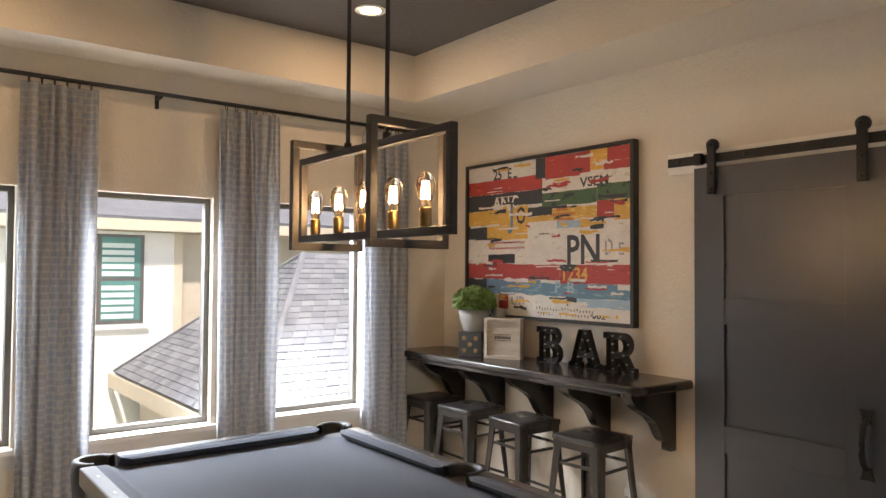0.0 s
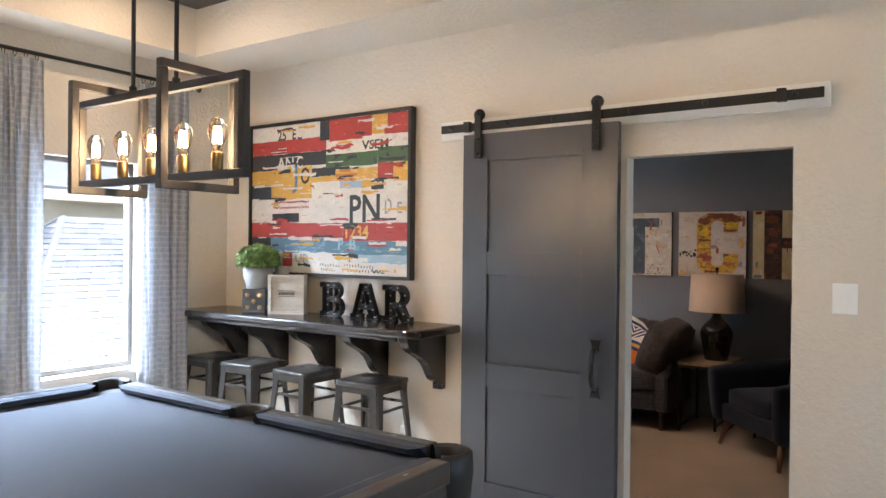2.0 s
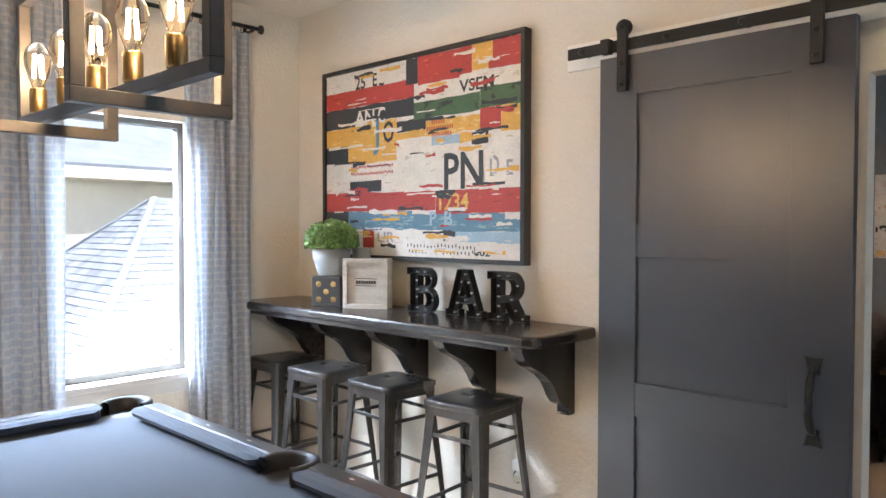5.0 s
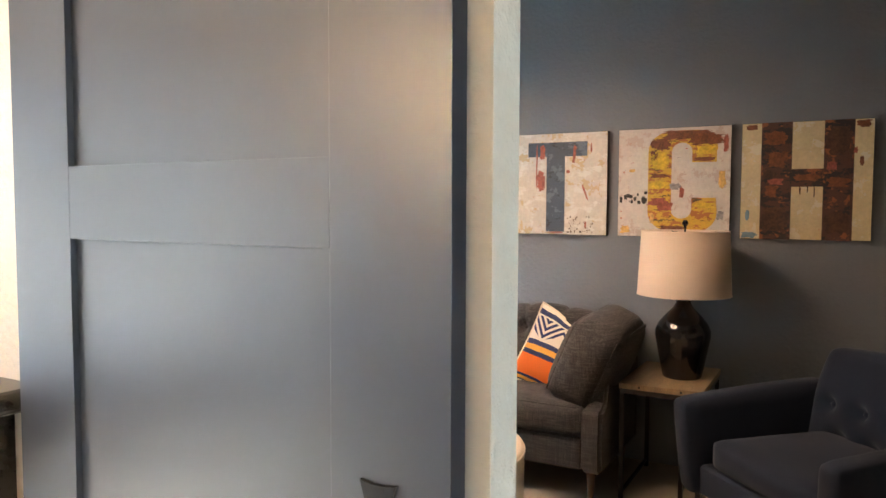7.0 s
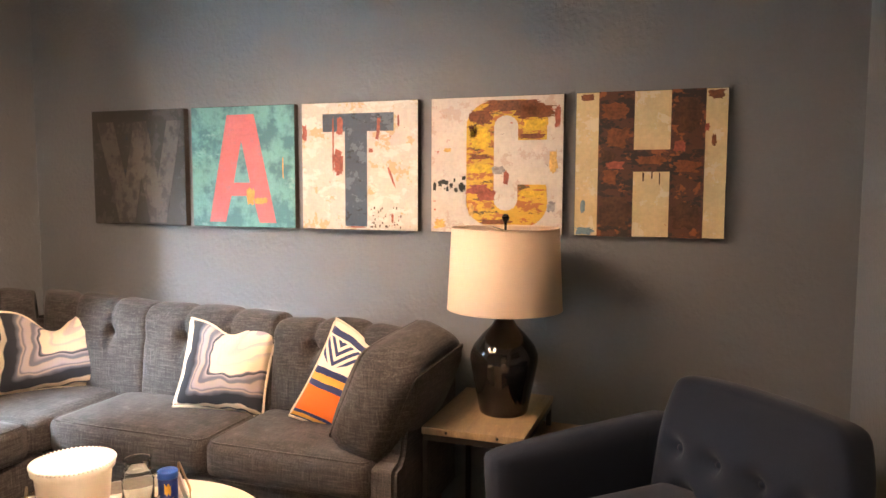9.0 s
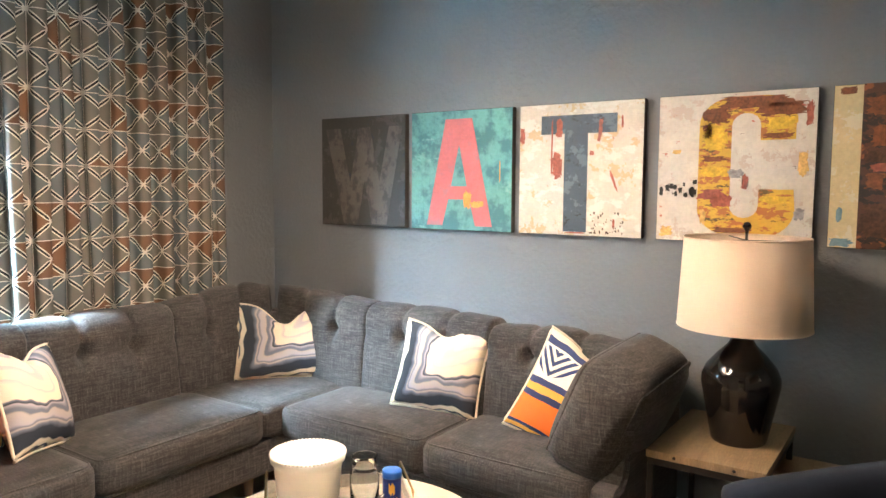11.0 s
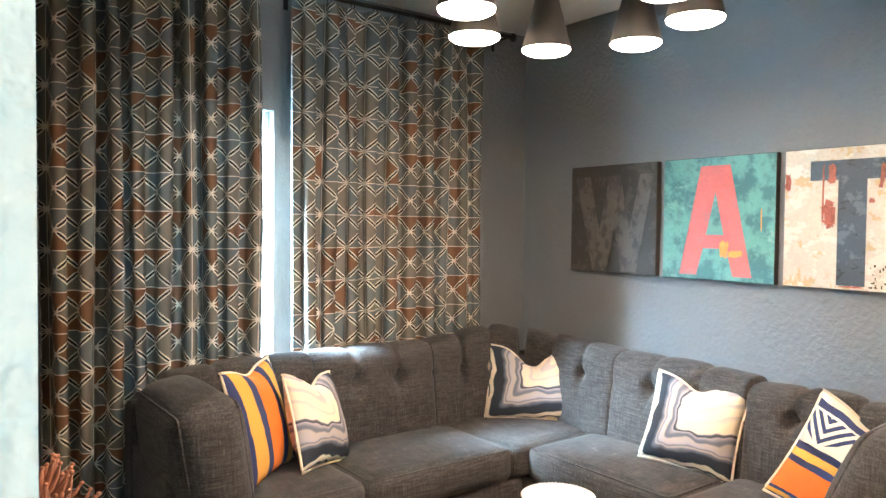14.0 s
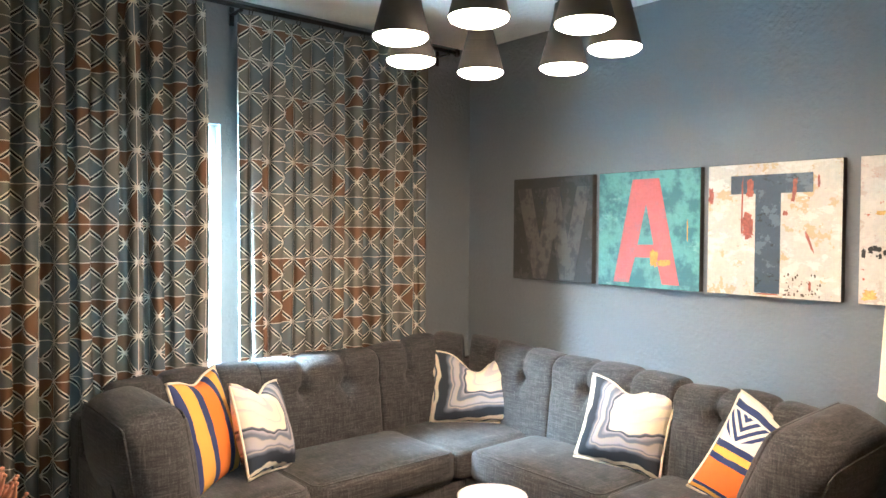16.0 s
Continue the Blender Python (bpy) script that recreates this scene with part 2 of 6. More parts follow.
def agate_cloth():
    """Pillow print: flowing bands of cream, lilac, slate and navy."""
    m = mat("agate_cloth", (0.6, 0.55, 0.5), 0.85, bump=0.1, fine=300, var=0.05)
    g = Graph(m)
    u, v, _ = g.split(g.uv())
    nz = g.op("SUBTRACT", g.noise(g.uv(), 2.2, 2), 0.5)
    n2 = g.op("SUBTRACT", g.noise(g.uv(), 9.0, 3), 0.5)
    edge = g.op("ADD", 0.36, g.op("MULTIPLY", g.op("SUBTRACT", v, 0.5), 0.10))
    side = g.op("DIVIDE", g.op("SUBTRACT", edge, u), edge)
    rise = g.op("ADD", 0.29, g.op("MULTIPLY", u, 0.22))
    foot = g.op("DIVIDE", g.op("SUBTRACT", rise, v), rise)
    d = g.op("MULTIPLY", g.op("SMOOTH_MAX", side, foot, 0.30), 0.86)
    d = g.op("ADD", d, g.op("ADD", g.op("MULTIPLY", nz, 0.55), g.op("MULTIPLY", n2, 0.03)))
    q = g.n.new("ShaderNodeValToRGB")
    g.l.new(g.op("DIVIDE", g.op("ADD", d, 1.2), 2.2), q.inputs[0])
    cream, lilac, slate, navy, tan = (0.76, 0.66, 0.50), (0.42, 0.38, 0.41), (0.15, 0.16, 0.20), (0.022, 0.028, 0.040), (0.44, 0.38, 0.34)
    bands = [(-1.2, lilac), (-0.80, lilac), (-0.76, cream), (-0.62, cream), (-0.58, (0.52, 0.45, 0.44)), (-0.50, (0.60, 0.52, 0.47)), (-0.47, cream), (-0.30, cream), (-0.27, (0.56, 0.49, 0.46)),
             (-0.20, cream), (-0.03, cream), (-0.01, slate), (0.03, navy), (0.05, lilac), (0.12, slate), (0.17, slate), (0.20, tan), (0.31, lilac), (0.35, slate), (0.38, tan), (0.42, slate), (0.50, navy), (0.72, navy), (0.74, cream),
             (0.82, cream), (0.83, navy), (0.86, slate), (0.875, cream)]
    stops = [((x + 1.2) / 2.2, c) for x, c in bands]
    e = q.color_ramp.elements
    while len(e) < len(stops):
        e.new(0.5)
    for k, (p, c) in zip(e, stops):
        k.position, k.color = p, (*c, 1)
    g.l.new(q.outputs[0], g.n["Principled BSDF"].inputs["Base Color"])
    return m


def kilim_cloth():
    """Pillow weave: cream with navy zigzags above navy, gold and orange bands."""
    m = mat("kilim_cloth", (0.6, 0.5, 0.4), 0.9, bump=0.2, fine=320, var=0.05)
    g = Graph(m)
    u, v, _ = g.split(g.uv())
    wob = g.op("MULTIPLY", g.op("SUBTRACT", g.noise(g.uv(), 3.0, 2), 0.5), 0.06)
    q = g.n.new("ShaderNodeValToRGB")
    q.color_ramp.interpolation = "CONSTANT"
    g.l.new(g.op("ADD", v, wob), q.inputs[0])
    navy, gold, orange, cream = (0.035, 0.045, 0.13), (0.72, 0.36, 0.06), (0.78, 0.16, 0.015), (0.74, 0.68, 0.56)
    stops = [(0.0, navy), (0.015, gold), (0.05, navy), (0.08, orange), (0.34, navy), (0.40, gold), (0.47, navy), (0.535, cream), (0.86, navy), (0.93, cream)]
    e = q.color_ramp.elements
    while len(e) < len(stops):
        e.new(0.5)
    for k, (p, c) in zip(e, stops):
        k.position, k.color = p, (*c, 1)
    zig = g.op("PINGPONG", g.op("ADD", g.op("MULTIPLY", u, 2.0), 0.12), 0.5)
    ph = g.op("FRACT", g.op("MULTIPLY", g.op("ADD", g.op("MULTIPLY", zig, 0.55), v), 10.0))
    reach = g.op("ADD", v, g.op("MULTIPLY", zig, 0.30))
    top = g.op("MULTIPLY", g.op("GREATER_THAN", reach, 0.70), g.op("MULTIPLY", g.op("GREATER_THAN", v, 0.575), g.op("LESS_THAN", v, 0.84)))
    bar = g.op("MULTIPLY", top, g.op("GREATER_THAN", ph, 0.48))
    col = g.mix(bar, q.outputs[0], navy)
    g.l.new(col, g.n["Principled BSDF"].inputs["Base Color"])
    return m


def stripe_cloth():
    """Pillow weave: upright bands of gold, navy and orange."""
    m = mat("stripe_cloth", (0.6, 0.5, 0.4), 0.9, bump=0.2, fine=320, var=0.05)
    g = Graph(m)
    u, v, _ = g.split(g.uv())
    wob = g.op("MULTIPLY", g.op("SUBTRACT", g.noise(g.uv(), 3.0, 2), 0.5), 0.08)
    q = g.n.new("ShaderNodeValToRGB")
    q.color_ramp.interpolation = "CONSTANT"
    g.l.new(g.op("ADD", u, wob), q.inputs[0])
    navy, gold, orange, cream = (0.035, 0.045, 0.13), (0.72, 0.36, 0.06), (0.78, 0.20, 0.02), (0.74, 0.68, 0.56)
    stops = [(0.0, navy), (0.08, gold), (0.24, navy), (0.34, orange), (0.60, navy), (0.70, gold), (0.86, navy), (0.93, cream)]
    e = q.color_ramp.elements
    while len(e) < len(stops):
        e.new(0.5)
    for k, (p, c) in zip(e, stops):
        k.position, k.color = p, (*c, 1)
    g.l.new(q.outputs[0], g.n["Principled BSDF"].inputs["Base Color"])
    return m


def painted(name, base, spots, soft=0.025, scale=9.0):
    """Artist's paint: a base colour with brushed patches of other colours that have edges of their own."""
    m = mat(name, base, 0.55, var=0.10, scale=14, fine=70, bump=0.25)
    g = Graph(m)
    b = g.n["Principled BSDF"]
    col = b.inputs["Base Color"].links[0].from_socket
    x, y, z = g.split(g.local())
    for i, (c, cut, sx, sz) in enumerate(spots):
        vec = g.join(g.op("ADD", g.op("MULTIPLY", x, 1.0), i * 3.7), g.op("MULTIPLY", y, sx), g.op("MULTIPLY", z, sz))
        f = g.noise(vec, scale * 1.5, 9, 0.68)
        col = g.mix(g.step(f, cut, cut + soft), col, c)
    g.l.new(col, b.inputs["Base Color"])
    return m


def shingles(name):
    m = mat(name, (0.27, 0.28, 0.30), 0.95, var=0.2, scale=3, fine=120, bump=0.4)
    g = Graph(m)
    b = g.n["Principled BSDF"]
    isl = g.n.new("ShaderNodeNewGeometry").outputs["Random Per Island"]
    col = g.mix(1.0, b.inputs["Base Color"].links[0].from_socket, g.mix(isl, (0.8, 0.8, 0.82), (1.25, 1.24, 1.22)), "MULTIPLY")
    g.l.new(col, b.inputs["Base Color"])
    return m


M = {}
M["wall_game"] = plaster("greige_wall_paint", (0.635, 0.572, 0.478))
M["wall_lounge"] = plaster("slate_blue_wall_paint", (0.170, 0.182, 0.193))
M["ceiling_white"] = plaster("white_ceiling_paint", (0.84, 0.82, 0.78))
M["ceiling_dark"] = plaster("dark_brown_ceiling_paint", (0.085, 0.072, 0.062))
M["carpet"] = mat("beige_carpet", (0.38, 0.29, 0.20), 0.98, var=0.16, scale=2.5, fine=260, bump=0.8, sheen=0.3, dist=0.01)
M["white_trim"] = mat("white_trim_paint", (0.74, 0.71, 0.65), 0.45, var=0.03, bump=0.04)
M["barn"] = mat("dark_slate_door_paint", (0.024, 0.027, 0.036), 0.33, var=0.05, scale=2.0, fine=45, bump=0.0, spec=1.0, spread=0.0)
M["black_metal"] = mat("black_powder_metal", (0.025, 0.024, 0.023), 0.45, metal=0.6, var=0.2, bump=0.15)
# black metal lightened: the lamps' glare over the shades is put into the colour
M["shade_metal"] = mat("glare_lifted_black_metal", (0.055, 0.053, 0.050), 0.6, metal=0.2, var=0.12, bump=0.05)
M["bronze"] = mat("bronze_metal", (0.030, 0.026, 0.024), 0.55, metal=0.3, var=0.2, bump=0.08)
M["brass"] = mat("brass_metal", (0.34, 0.23, 0.10), 0.36, metal=1.0, var=0.1, bump=0.03)
M["gunmetal"] = mat("brushed_gunmetal", (0.088, 0.082, 0.076), 0.29, metal=0.85, var=0.25, scale=9, fine=140, bump=0.08, stretch=(1, 1, 0.25))
M["espresso"] = mat("espresso_stained_wood", (0.020, 0.016, 0.014), 0.24, var=0.25, scale=5, fine=60, stretch=(1, 0.12, 1), bump=0.10, coat=0.15)
M["cloth_pool"] = mat("charcoal_billiard_cloth", (0.029, 0.037, 0.055), 0.95, var=0.06, scale=2, fine=500, bump=0.2, sheen=0.12, spec=0.25)
M["pool_wood"] = mat("black_table_wood", (0.030, 0.030, 0.032), 0.30, var=0.2, scale=6, fine=60, bump=0.05, coat=0.3)
M["pearl"] = mat("pearl_inlay", (0.75, 0.72, 0.66), 0.25, var=0.05, bump=0.0)
M["leather_black"] = mat("black_pocket_leather", (0.012, 0.012, 0.012), 0.5, var=0.2, bump=0.3)
M["window_frame"] = mat("dark_window_frame", (0.10, 0.095, 0.09), 0.5, var=0.08, bump=0.05)
M["sill"] = mat("painted_sill", (0.55, 0.53, 0.50), 0.4, var=0.04, bump=0.04)
M["pane"] = glass("window_glass", (1, 1, 1), 1.0)
M["bulb_glass"] = glass("clear_bulb_glass", (1.0, 0.94, 0.84), 1.2)
M["jar_glass"] = glass("clear_jar_glass", (0.97, 0.985, 0.98), 1.25)
M["filament"] = glow("warm_filament", (1.0, 0.66, 0.34), PENDANT_GLOW)
M["can_lens"] = glow("warm_downlight_lens", (1.0, 0.70, 0.42), CAN_GLOW)
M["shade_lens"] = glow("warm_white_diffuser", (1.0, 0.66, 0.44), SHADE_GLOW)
M["sofa"] = tweed("charcoal_tweed", (0.027, 0.0245, 0.0235), (0.070, 0.064, 0.061))
M["navy"] = mat("navy_velvet", (0.010, 0.017, 0.034), 0.85, var=0.2, scale=7, fine=300, bump=0.2, sheen=0.10, spec=0.3)
M["leg_wood"] = mat("walnut_leg_wood", (0.13, 0.065, 0.03), 0.45, var=0.25, scale=6, fine=60, stretch=(4, 4, 0.5), bump=0.08)
M["rustic"] = mat("rustic_tabletop_wood", (0.26, 0.185, 0.105), 0.6, var=0.3, scale=5, fine=55, stretch=(0.6, 5, 1), bump=0.2)
M["black_ceramic"] = mat("black_glazed_ceramic", (0.010, 0.009, 0.008), 0.06, var=0.1, bump=0.0, spec=0.6)
M["linen"] = cloth_through(mat("cream_linen_shade", (0.74, 0.60, 0.46), 0.9, var=0.05, fine=320, bump=0.2), 0.25)
M["cream"] = mat("cream_leatherette", (0.74, 0.66, 0.52), 0.5, var=0.04, fine=160, bump=0.1)
M["ivory"] = mat("cream_piping", (0.72, 0.62, 0.46), 0.85, var=0.06, bump=0.1)
M["white_ceramic"] = mat("white_ceramic", (0.80, 0.78, 0.74), 0.35, var=0.02, bump=0.02)
M["whitewash"] = mat("whitewashed_wood", (0.38, 0.33, 0.27), 0.7, var=0.2, scale=6, fine=70, stretch=(0.6, 0.6, 4), bump=0.2)
M["galvanised"] = mat("galvanised_metal", (0.45, 0.44, 0.41), 0.45, metal=0.7, var=0.2, scale=18, bump=0.1)
M["stone_pot"] = mat("grey_stone_pot", (0.24, 0.235, 0.225), 0.8, var=0.1, bump=0.2)
M["leaf"] = mat("bright_green_leaf", (0.070, 0.135, 0.030), 0.6, var=0.4, scale=30, fine=120, bump=0.1, tint=(0.14, 0.225, 0.055))
M["copper"] = mat("dusty_copper_petal", (0.42, 0.19, 0.11), 0.6, var=0.25, scale=20, bump=0.1)
M["blue_plastic"] = mat("blue_plastic", (0.02, 0.10, 0.42), 0.35, var=0.05, bump=0.0)
M["navy_print"] = mat("navy_printed_card", (0.012, 0.030, 0.16), 0.4, var=0.08, bump=0.0)
M["yellow_print"] = mat("yellow_print", (0.80, 0.45, 0.05), 0.5, var=0.05, bump=0.0)
M["clear_plastic"] = mat("white_plastic", (0.75, 0.74, 0.71), 0.35, var=0.02, bump=0.0)
M["die"] = mat("black_paint_and_pocket_shade", (0.02, 0.019, 0.018), 0.5, var=0.2, bump=0.1)
M["curtain_game"] = sheer_cloth()
M["scrape_red"] = mat("scrape_red", (0.31, 0.085, 0.05), 0.7, var=0.4, scale=30, bump=0.2)
M["scrape_black"] = mat("scrape_black", (0.03, 0.025, 0.02), 0.7, var=0.3, scale=40)
M["scrape_orange"] = mat("scrape_orange", (0.85, 0.30, 0.05), 0.6, var=0.3, scale=30, bump=0.2)
M["scrape_rust"] = mat("scrape_rust", (0.185, 0.062, 0.022), 0.7, var=0.45, scale=22, bump=0.2)
M["scrape_brown"] = mat("scrape_brown", (0.075, 0.033, 0.017), 0.7, var=0.45, scale=22, bump=0.2)
M["scrape_gold"] = mat("scrape_gold", (0.62, 0.40, 0.025), 0.7, var=0.35, scale=22, bump=0.2)
M["scrape_blue"] = mat("scrape_blue", (0.17, 0.26, 0.32), 0.7, var=0.3, scale=30, bump=0.2)
M["scrape_grey"] = mat("scrape_grey", (0.28, 0.26, 0.25), 0.7, var=0.4, scale=30, bump=0.2)
M["scrape_ochre"] = mat("scrape_ochre", (0.60, 0.36, 0.10), 0.7, var=0.4, scale=30, bump=0.2)
M["curtain_lounge"] = lattice_cloth()
M["agate"] = agate_cloth()
M["kilim"] = kilim_cloth()
M["stripes"] = stripe_cloth()
M["black_frame"] = mat("black_frame_wood", (0.018, 0.017, 0.016), 0.4, var=0.2, bump=0.1)
M["screen"] = mat("dark_screen", (0.01, 0.01, 0.011), 0.15, var=0.05, bump=0.0)
# artist's paints
M["ink"] = painted("ink_black_paint", (0.030, 0.032, 0.036), [((0.30, 0.29, 0.26), 0.66, 2, 1)])
M["chalk"] = painted("chalk_white_paint", (0.64, 0.60, 0.53), [((0.50, 0.44, 0.34), 0.60, 1, 3), ((0.08, 0.08, 0.08), 0.69, 1.5, 1.5), ((0.52, 0.10, 0.06), 0.71, 2, 1)])
M["scarlet"] = painted("scarlet_paint", (0.39, 0.042, 0.030), [((0.62, 0.20, 0.05), 0.62, 1, 3), ((0.22, 0.02, 0.02), 0.60, 0.5, 4)])
M["ochre"] = painted("ochre_paint", (0.62, 0.34, 0.05), [((0.70, 0.52, 0.22), 0.58, 1, 3), ((0.40, 0.10, 0.03), 0.68, 1, 2)])
M["moss"] = painted("moss_green_paint", (0.055, 0.11, 0.045), [((0.03, 0.035, 0.035), 0.56, 1, 2), ((0.30, 0.30, 0.22), 0.70, 1, 3)])
M["sea"] = painted("sea_blue_paint", (0.10, 0.21, 0.30), [((0.24, 0.36, 0.42), 0.57, 0.7, 3), ((0.05, 0.08, 0.12), 0.66, 1, 3)])
M["ash"] = painted("ash_grey_paint", (0.27, 0.27, 0.27), [((0.60, 0.57, 0.52), 0.55, 1, 2)])
M["sky_paint"] = painted("pale_blue_paint", (0.30, 0.42, 0.52), [((0.55, 0.55, 0.50), 0.60, 1, 3)])
M["cv_w"] = painted("canvas_charcoal", (0.042, 0.039, 0.036), [((0.065, 0.062, 0.058), 0.55, 1, 1), ((0.03, 0.035, 0.05), 0.62, 1, 1)])
M["lt_w"] = painted("letter_taupe", (0.105, 0.096, 0.084), [((0.056, 0.052, 0.049), 0.48, 3, 0.7), ((0.125, 0.095, 0.062), 0.62, 2, 1)], soft=0.10)
M["cv_a"] = painted("canvas_teal", (0.135, 0.33, 0.30), [((0.06, 0.17, 0.18), 0.46, 1, 1), ((0.27, 0.47, 0.42), 0.58, 1, 2), ((0.30, 0.16, 0.16), 0.66, 1, 1)], soft=0.14, scale=4)
M["lt_a"] = painted("letter_coral", (0.55, 0.135, 0.125), [((0.42, 0.15, 0.15), 0.52, 1, 1), ((0.62, 0.22, 0.12), 0.60, 1, 1)], soft=0.12, scale=6)
M["cv_t"] = painted("canvas_cream", (0.55, 0.49, 0.40), [((0.50, 0.37, 0.20), 0.56, 1, 1), ((0.62, 0.58, 0.50), 0.53, 1.5, 1.5), ((0.33, 0.06, 0.035), 0.645, 2.2, 0.8), ((0.10, 0.07, 0.06), 0.69, 1.5, 2.5)], scale=8)
M["lt_t"] = painted("letter_slate", (0.045, 0.062, 0.085), [((0.09, 0.12, 0.15), 0.54, 1, 1), ((0.02, 0.025, 0.03), 0.60, 1, 2)], scale=10)
M["cv_c"] = painted("canvas_warm_white", (0.57, 0.51, 0.43), [((0.50, 0.40, 0.32), 0.56, 1, 1), ((0.40, 0.09, 0.05), 0.65, 1, 1.6), ((0.16, 0.13, 0.12), 0.66, 1, 4)], scale=7)
M["lt_c"] = painted("letter_amber", (0.60, 0.36, 0.03), [((0.40, 0.14, 0.03), 0.52, 0.8, 2.0), ((0.13, 0.08, 0.02), 0.58, 1, 3), ((0.33, 0.05, 0.03), 0.66, 1, 1.5)], scale=9)
M["cv_h"] = painted("canvas_straw", (0.62, 0.50, 0.27), [((0.66, 0.58, 0.40), 0.55, 1, 1), ((0.42, 0.13, 0.05), 0.67, 2, 1), ((0.10, 0.14, 0.18), 0.73, 1, 1)], scale=8)
M["lt_h"] = painted("letter_rust", (0.085, 0.032, 0.018), [((0.26, 0.085, 0.025), 0.56, 1.5, 1.2), ((0.030, 0.018, 0.014), 0.52, 1, 2), ((0.40, 0.17, 0.03), 0.67, 1, 1.5)], scale=9)
M["canvas_edge"] = mat("dark_canvas_edge", (0.045, 0.038, 0.032), 0.8, var=0.2, bump=0.2)
# outdoors
M["white_brick"] = mat("white_painted_brick", (0.80, 0.78, 0.74), 0.85, var=0.05, scale=2, fine=30, bump=0.3)
M["siding"] = mat("tan_lap_siding", (0.56, 0.50, 0.40), 0.8, var=0.05, bump=0.1)
M["fascia"] = mat("cream_fascia_paint", (0.62, 0.54, 0.42), 0.7, var=0.05, bump=0.05)
M["plate_white"] = mat("white_plastic_plate", (0.84, 0.83, 0.80), 0.35, var=0.02, bump=0.0)
M["shingle"] = shingles("grey_roof_shingle")
M["ground"] = mat("dry_lawn", (0.10, 0.11, 0.05), 0.95, var=0.3, scale=0.5, fine=20, bump=0.5)
M["teal_glass"] = mat("reflective_teal_glass", (0.10, 0.24, 0.22), 0.15, var=0.1, bump=0.0)
M["shutter"] = mat("white_shutter", (0.62, 0.70, 0.66), 0.6, var=0.04, bump=0.0)

# ---- mesh helpers ----


def link(name, bm, material=None, parent=None, label="", smooth=False, kind=""):
    me = bpy.data.meshes.new(name)
    bm.normal_update()
    bm.to_mesh(me)
    bm.free()
    if smooth:
        for p in me.polygons:
            p.use_smooth = True
    for m in material if isinstance(material, (list, tuple)) else [material]:
        if m:
            me.materials.append(m)
    ob = new(name, me)
    if parent:
        ob.parent = parent
    return tagged(ob, label, "", "", kind)


def part(name, bm, material, parent, label="", smooth=False):
    return link(name, bm, material, parent, label, smooth)


def thing(name, where, label, category, group="", turn=0.0, kind=""):
    ob = new(name)
    ob.empty_display_size = 0.05
    ob.matrix_world = pose(*where, 0, 0, turn)
    return tagged(ob, label, category, group, kind)


def box(bm, x0, x1, y0, y1, z0, z1, mi=0):
    vs = [bm.verts.new(c) for c in ((x0, y0, z0), (x1, y0, z0), (x1, y1, z0), (x0, y1, z0), (x0, y0, z1), (x1, y0, z1), (x1, y1, z1), (x0, y1, z1))]
    for f in ((0, 3, 2, 1), (4, 5, 6, 7), (0, 1, 5, 4), (1, 2, 6, 5), (2, 3, 7, 6), (3, 0, 4, 7)):
        bm.faces.new([vs[i] for i in f]).material_index = mi
    return vs


def block(x0, x1, y0, y1, z0, z1, bevel=0.0, seg=2):
    bm = bmesh.new()
    box(bm, x0, x1, y0, y1, z0, z1)
    if bevel:
        bmesh.ops.bevel(bm, geom=bm.edges[:], offset=bevel, segments=seg, affect="EDGES", profile=0.6)
    return bm


def lathe(profile, seg=40, sharp=False):
    """Turns (radius, z) pairs round the z axis."""
    bm = bmesh.new()
    rings = []
    for r, z in profile:
        if r < 1e-5:
            rings.append([bm.verts.new((0, 0, z))])
        else:
            rings.append([bm.verts.new((r * math.cos(2 * math.pi * i / seg), r * math.sin(2 * math.pi * i / seg), z)) for i in range(seg)])
    for a, b in zip(rings, rings[1:]):
        for i in range(seg):
            j = (i + 1) % seg
            if len(a) == 1 and len(b) == 1:
                continue
            if len(a) == 1:
                bm.faces.new((a[0], b[j], b[i]))
            elif len(b) == 1:
                bm.faces.new((a[i], a[j], b[0]))
            else:
                bm.faces.new((a[i], a[j], b[j], b[i]))
    bmesh.ops.recalc_face_normals(bm, faces=bm.faces[:])
    return bm


def tube(points, radius, seg=10, flat=None, bm=None):
    """Sweeps a round (or, with flat, an oblong) section along points."""
    bm = bm or bmesh.new()
    pts = [Vector(p) for p in points]
    rings = []
    for i, p in enumerate(pts):
        d = (pts[min(i + 1, len(pts) - 1)] - pts[max(i - 1, 0)]).normalized()
        side = d.cross(Vector((0, 0, 1)))
        if side.length < 0.05:
            side = d.cross(Vector((0, 1, 0)))
        side.normalize()
        up = side.cross(d)
        r = radius[i] if isinstance(radius, (list, tuple)) else radius
        k = flat or 1.0
        rings.append([bm.verts.new(p + side * (r * math.cos(2 * math.pi * j / seg)) + up * (r * k * math.sin(2 * math.pi * j / seg))) for j in range(seg)])
    for a, b in zip(rings, rings[1:]):
        for j in range(seg):
            bm.faces.new((a[j], a[(j + 1) % seg], b[(j + 1) % seg], b[j]))
    bm.faces.new(rings[0][::-1])
    bm.faces.new(rings[-1])
    return bm


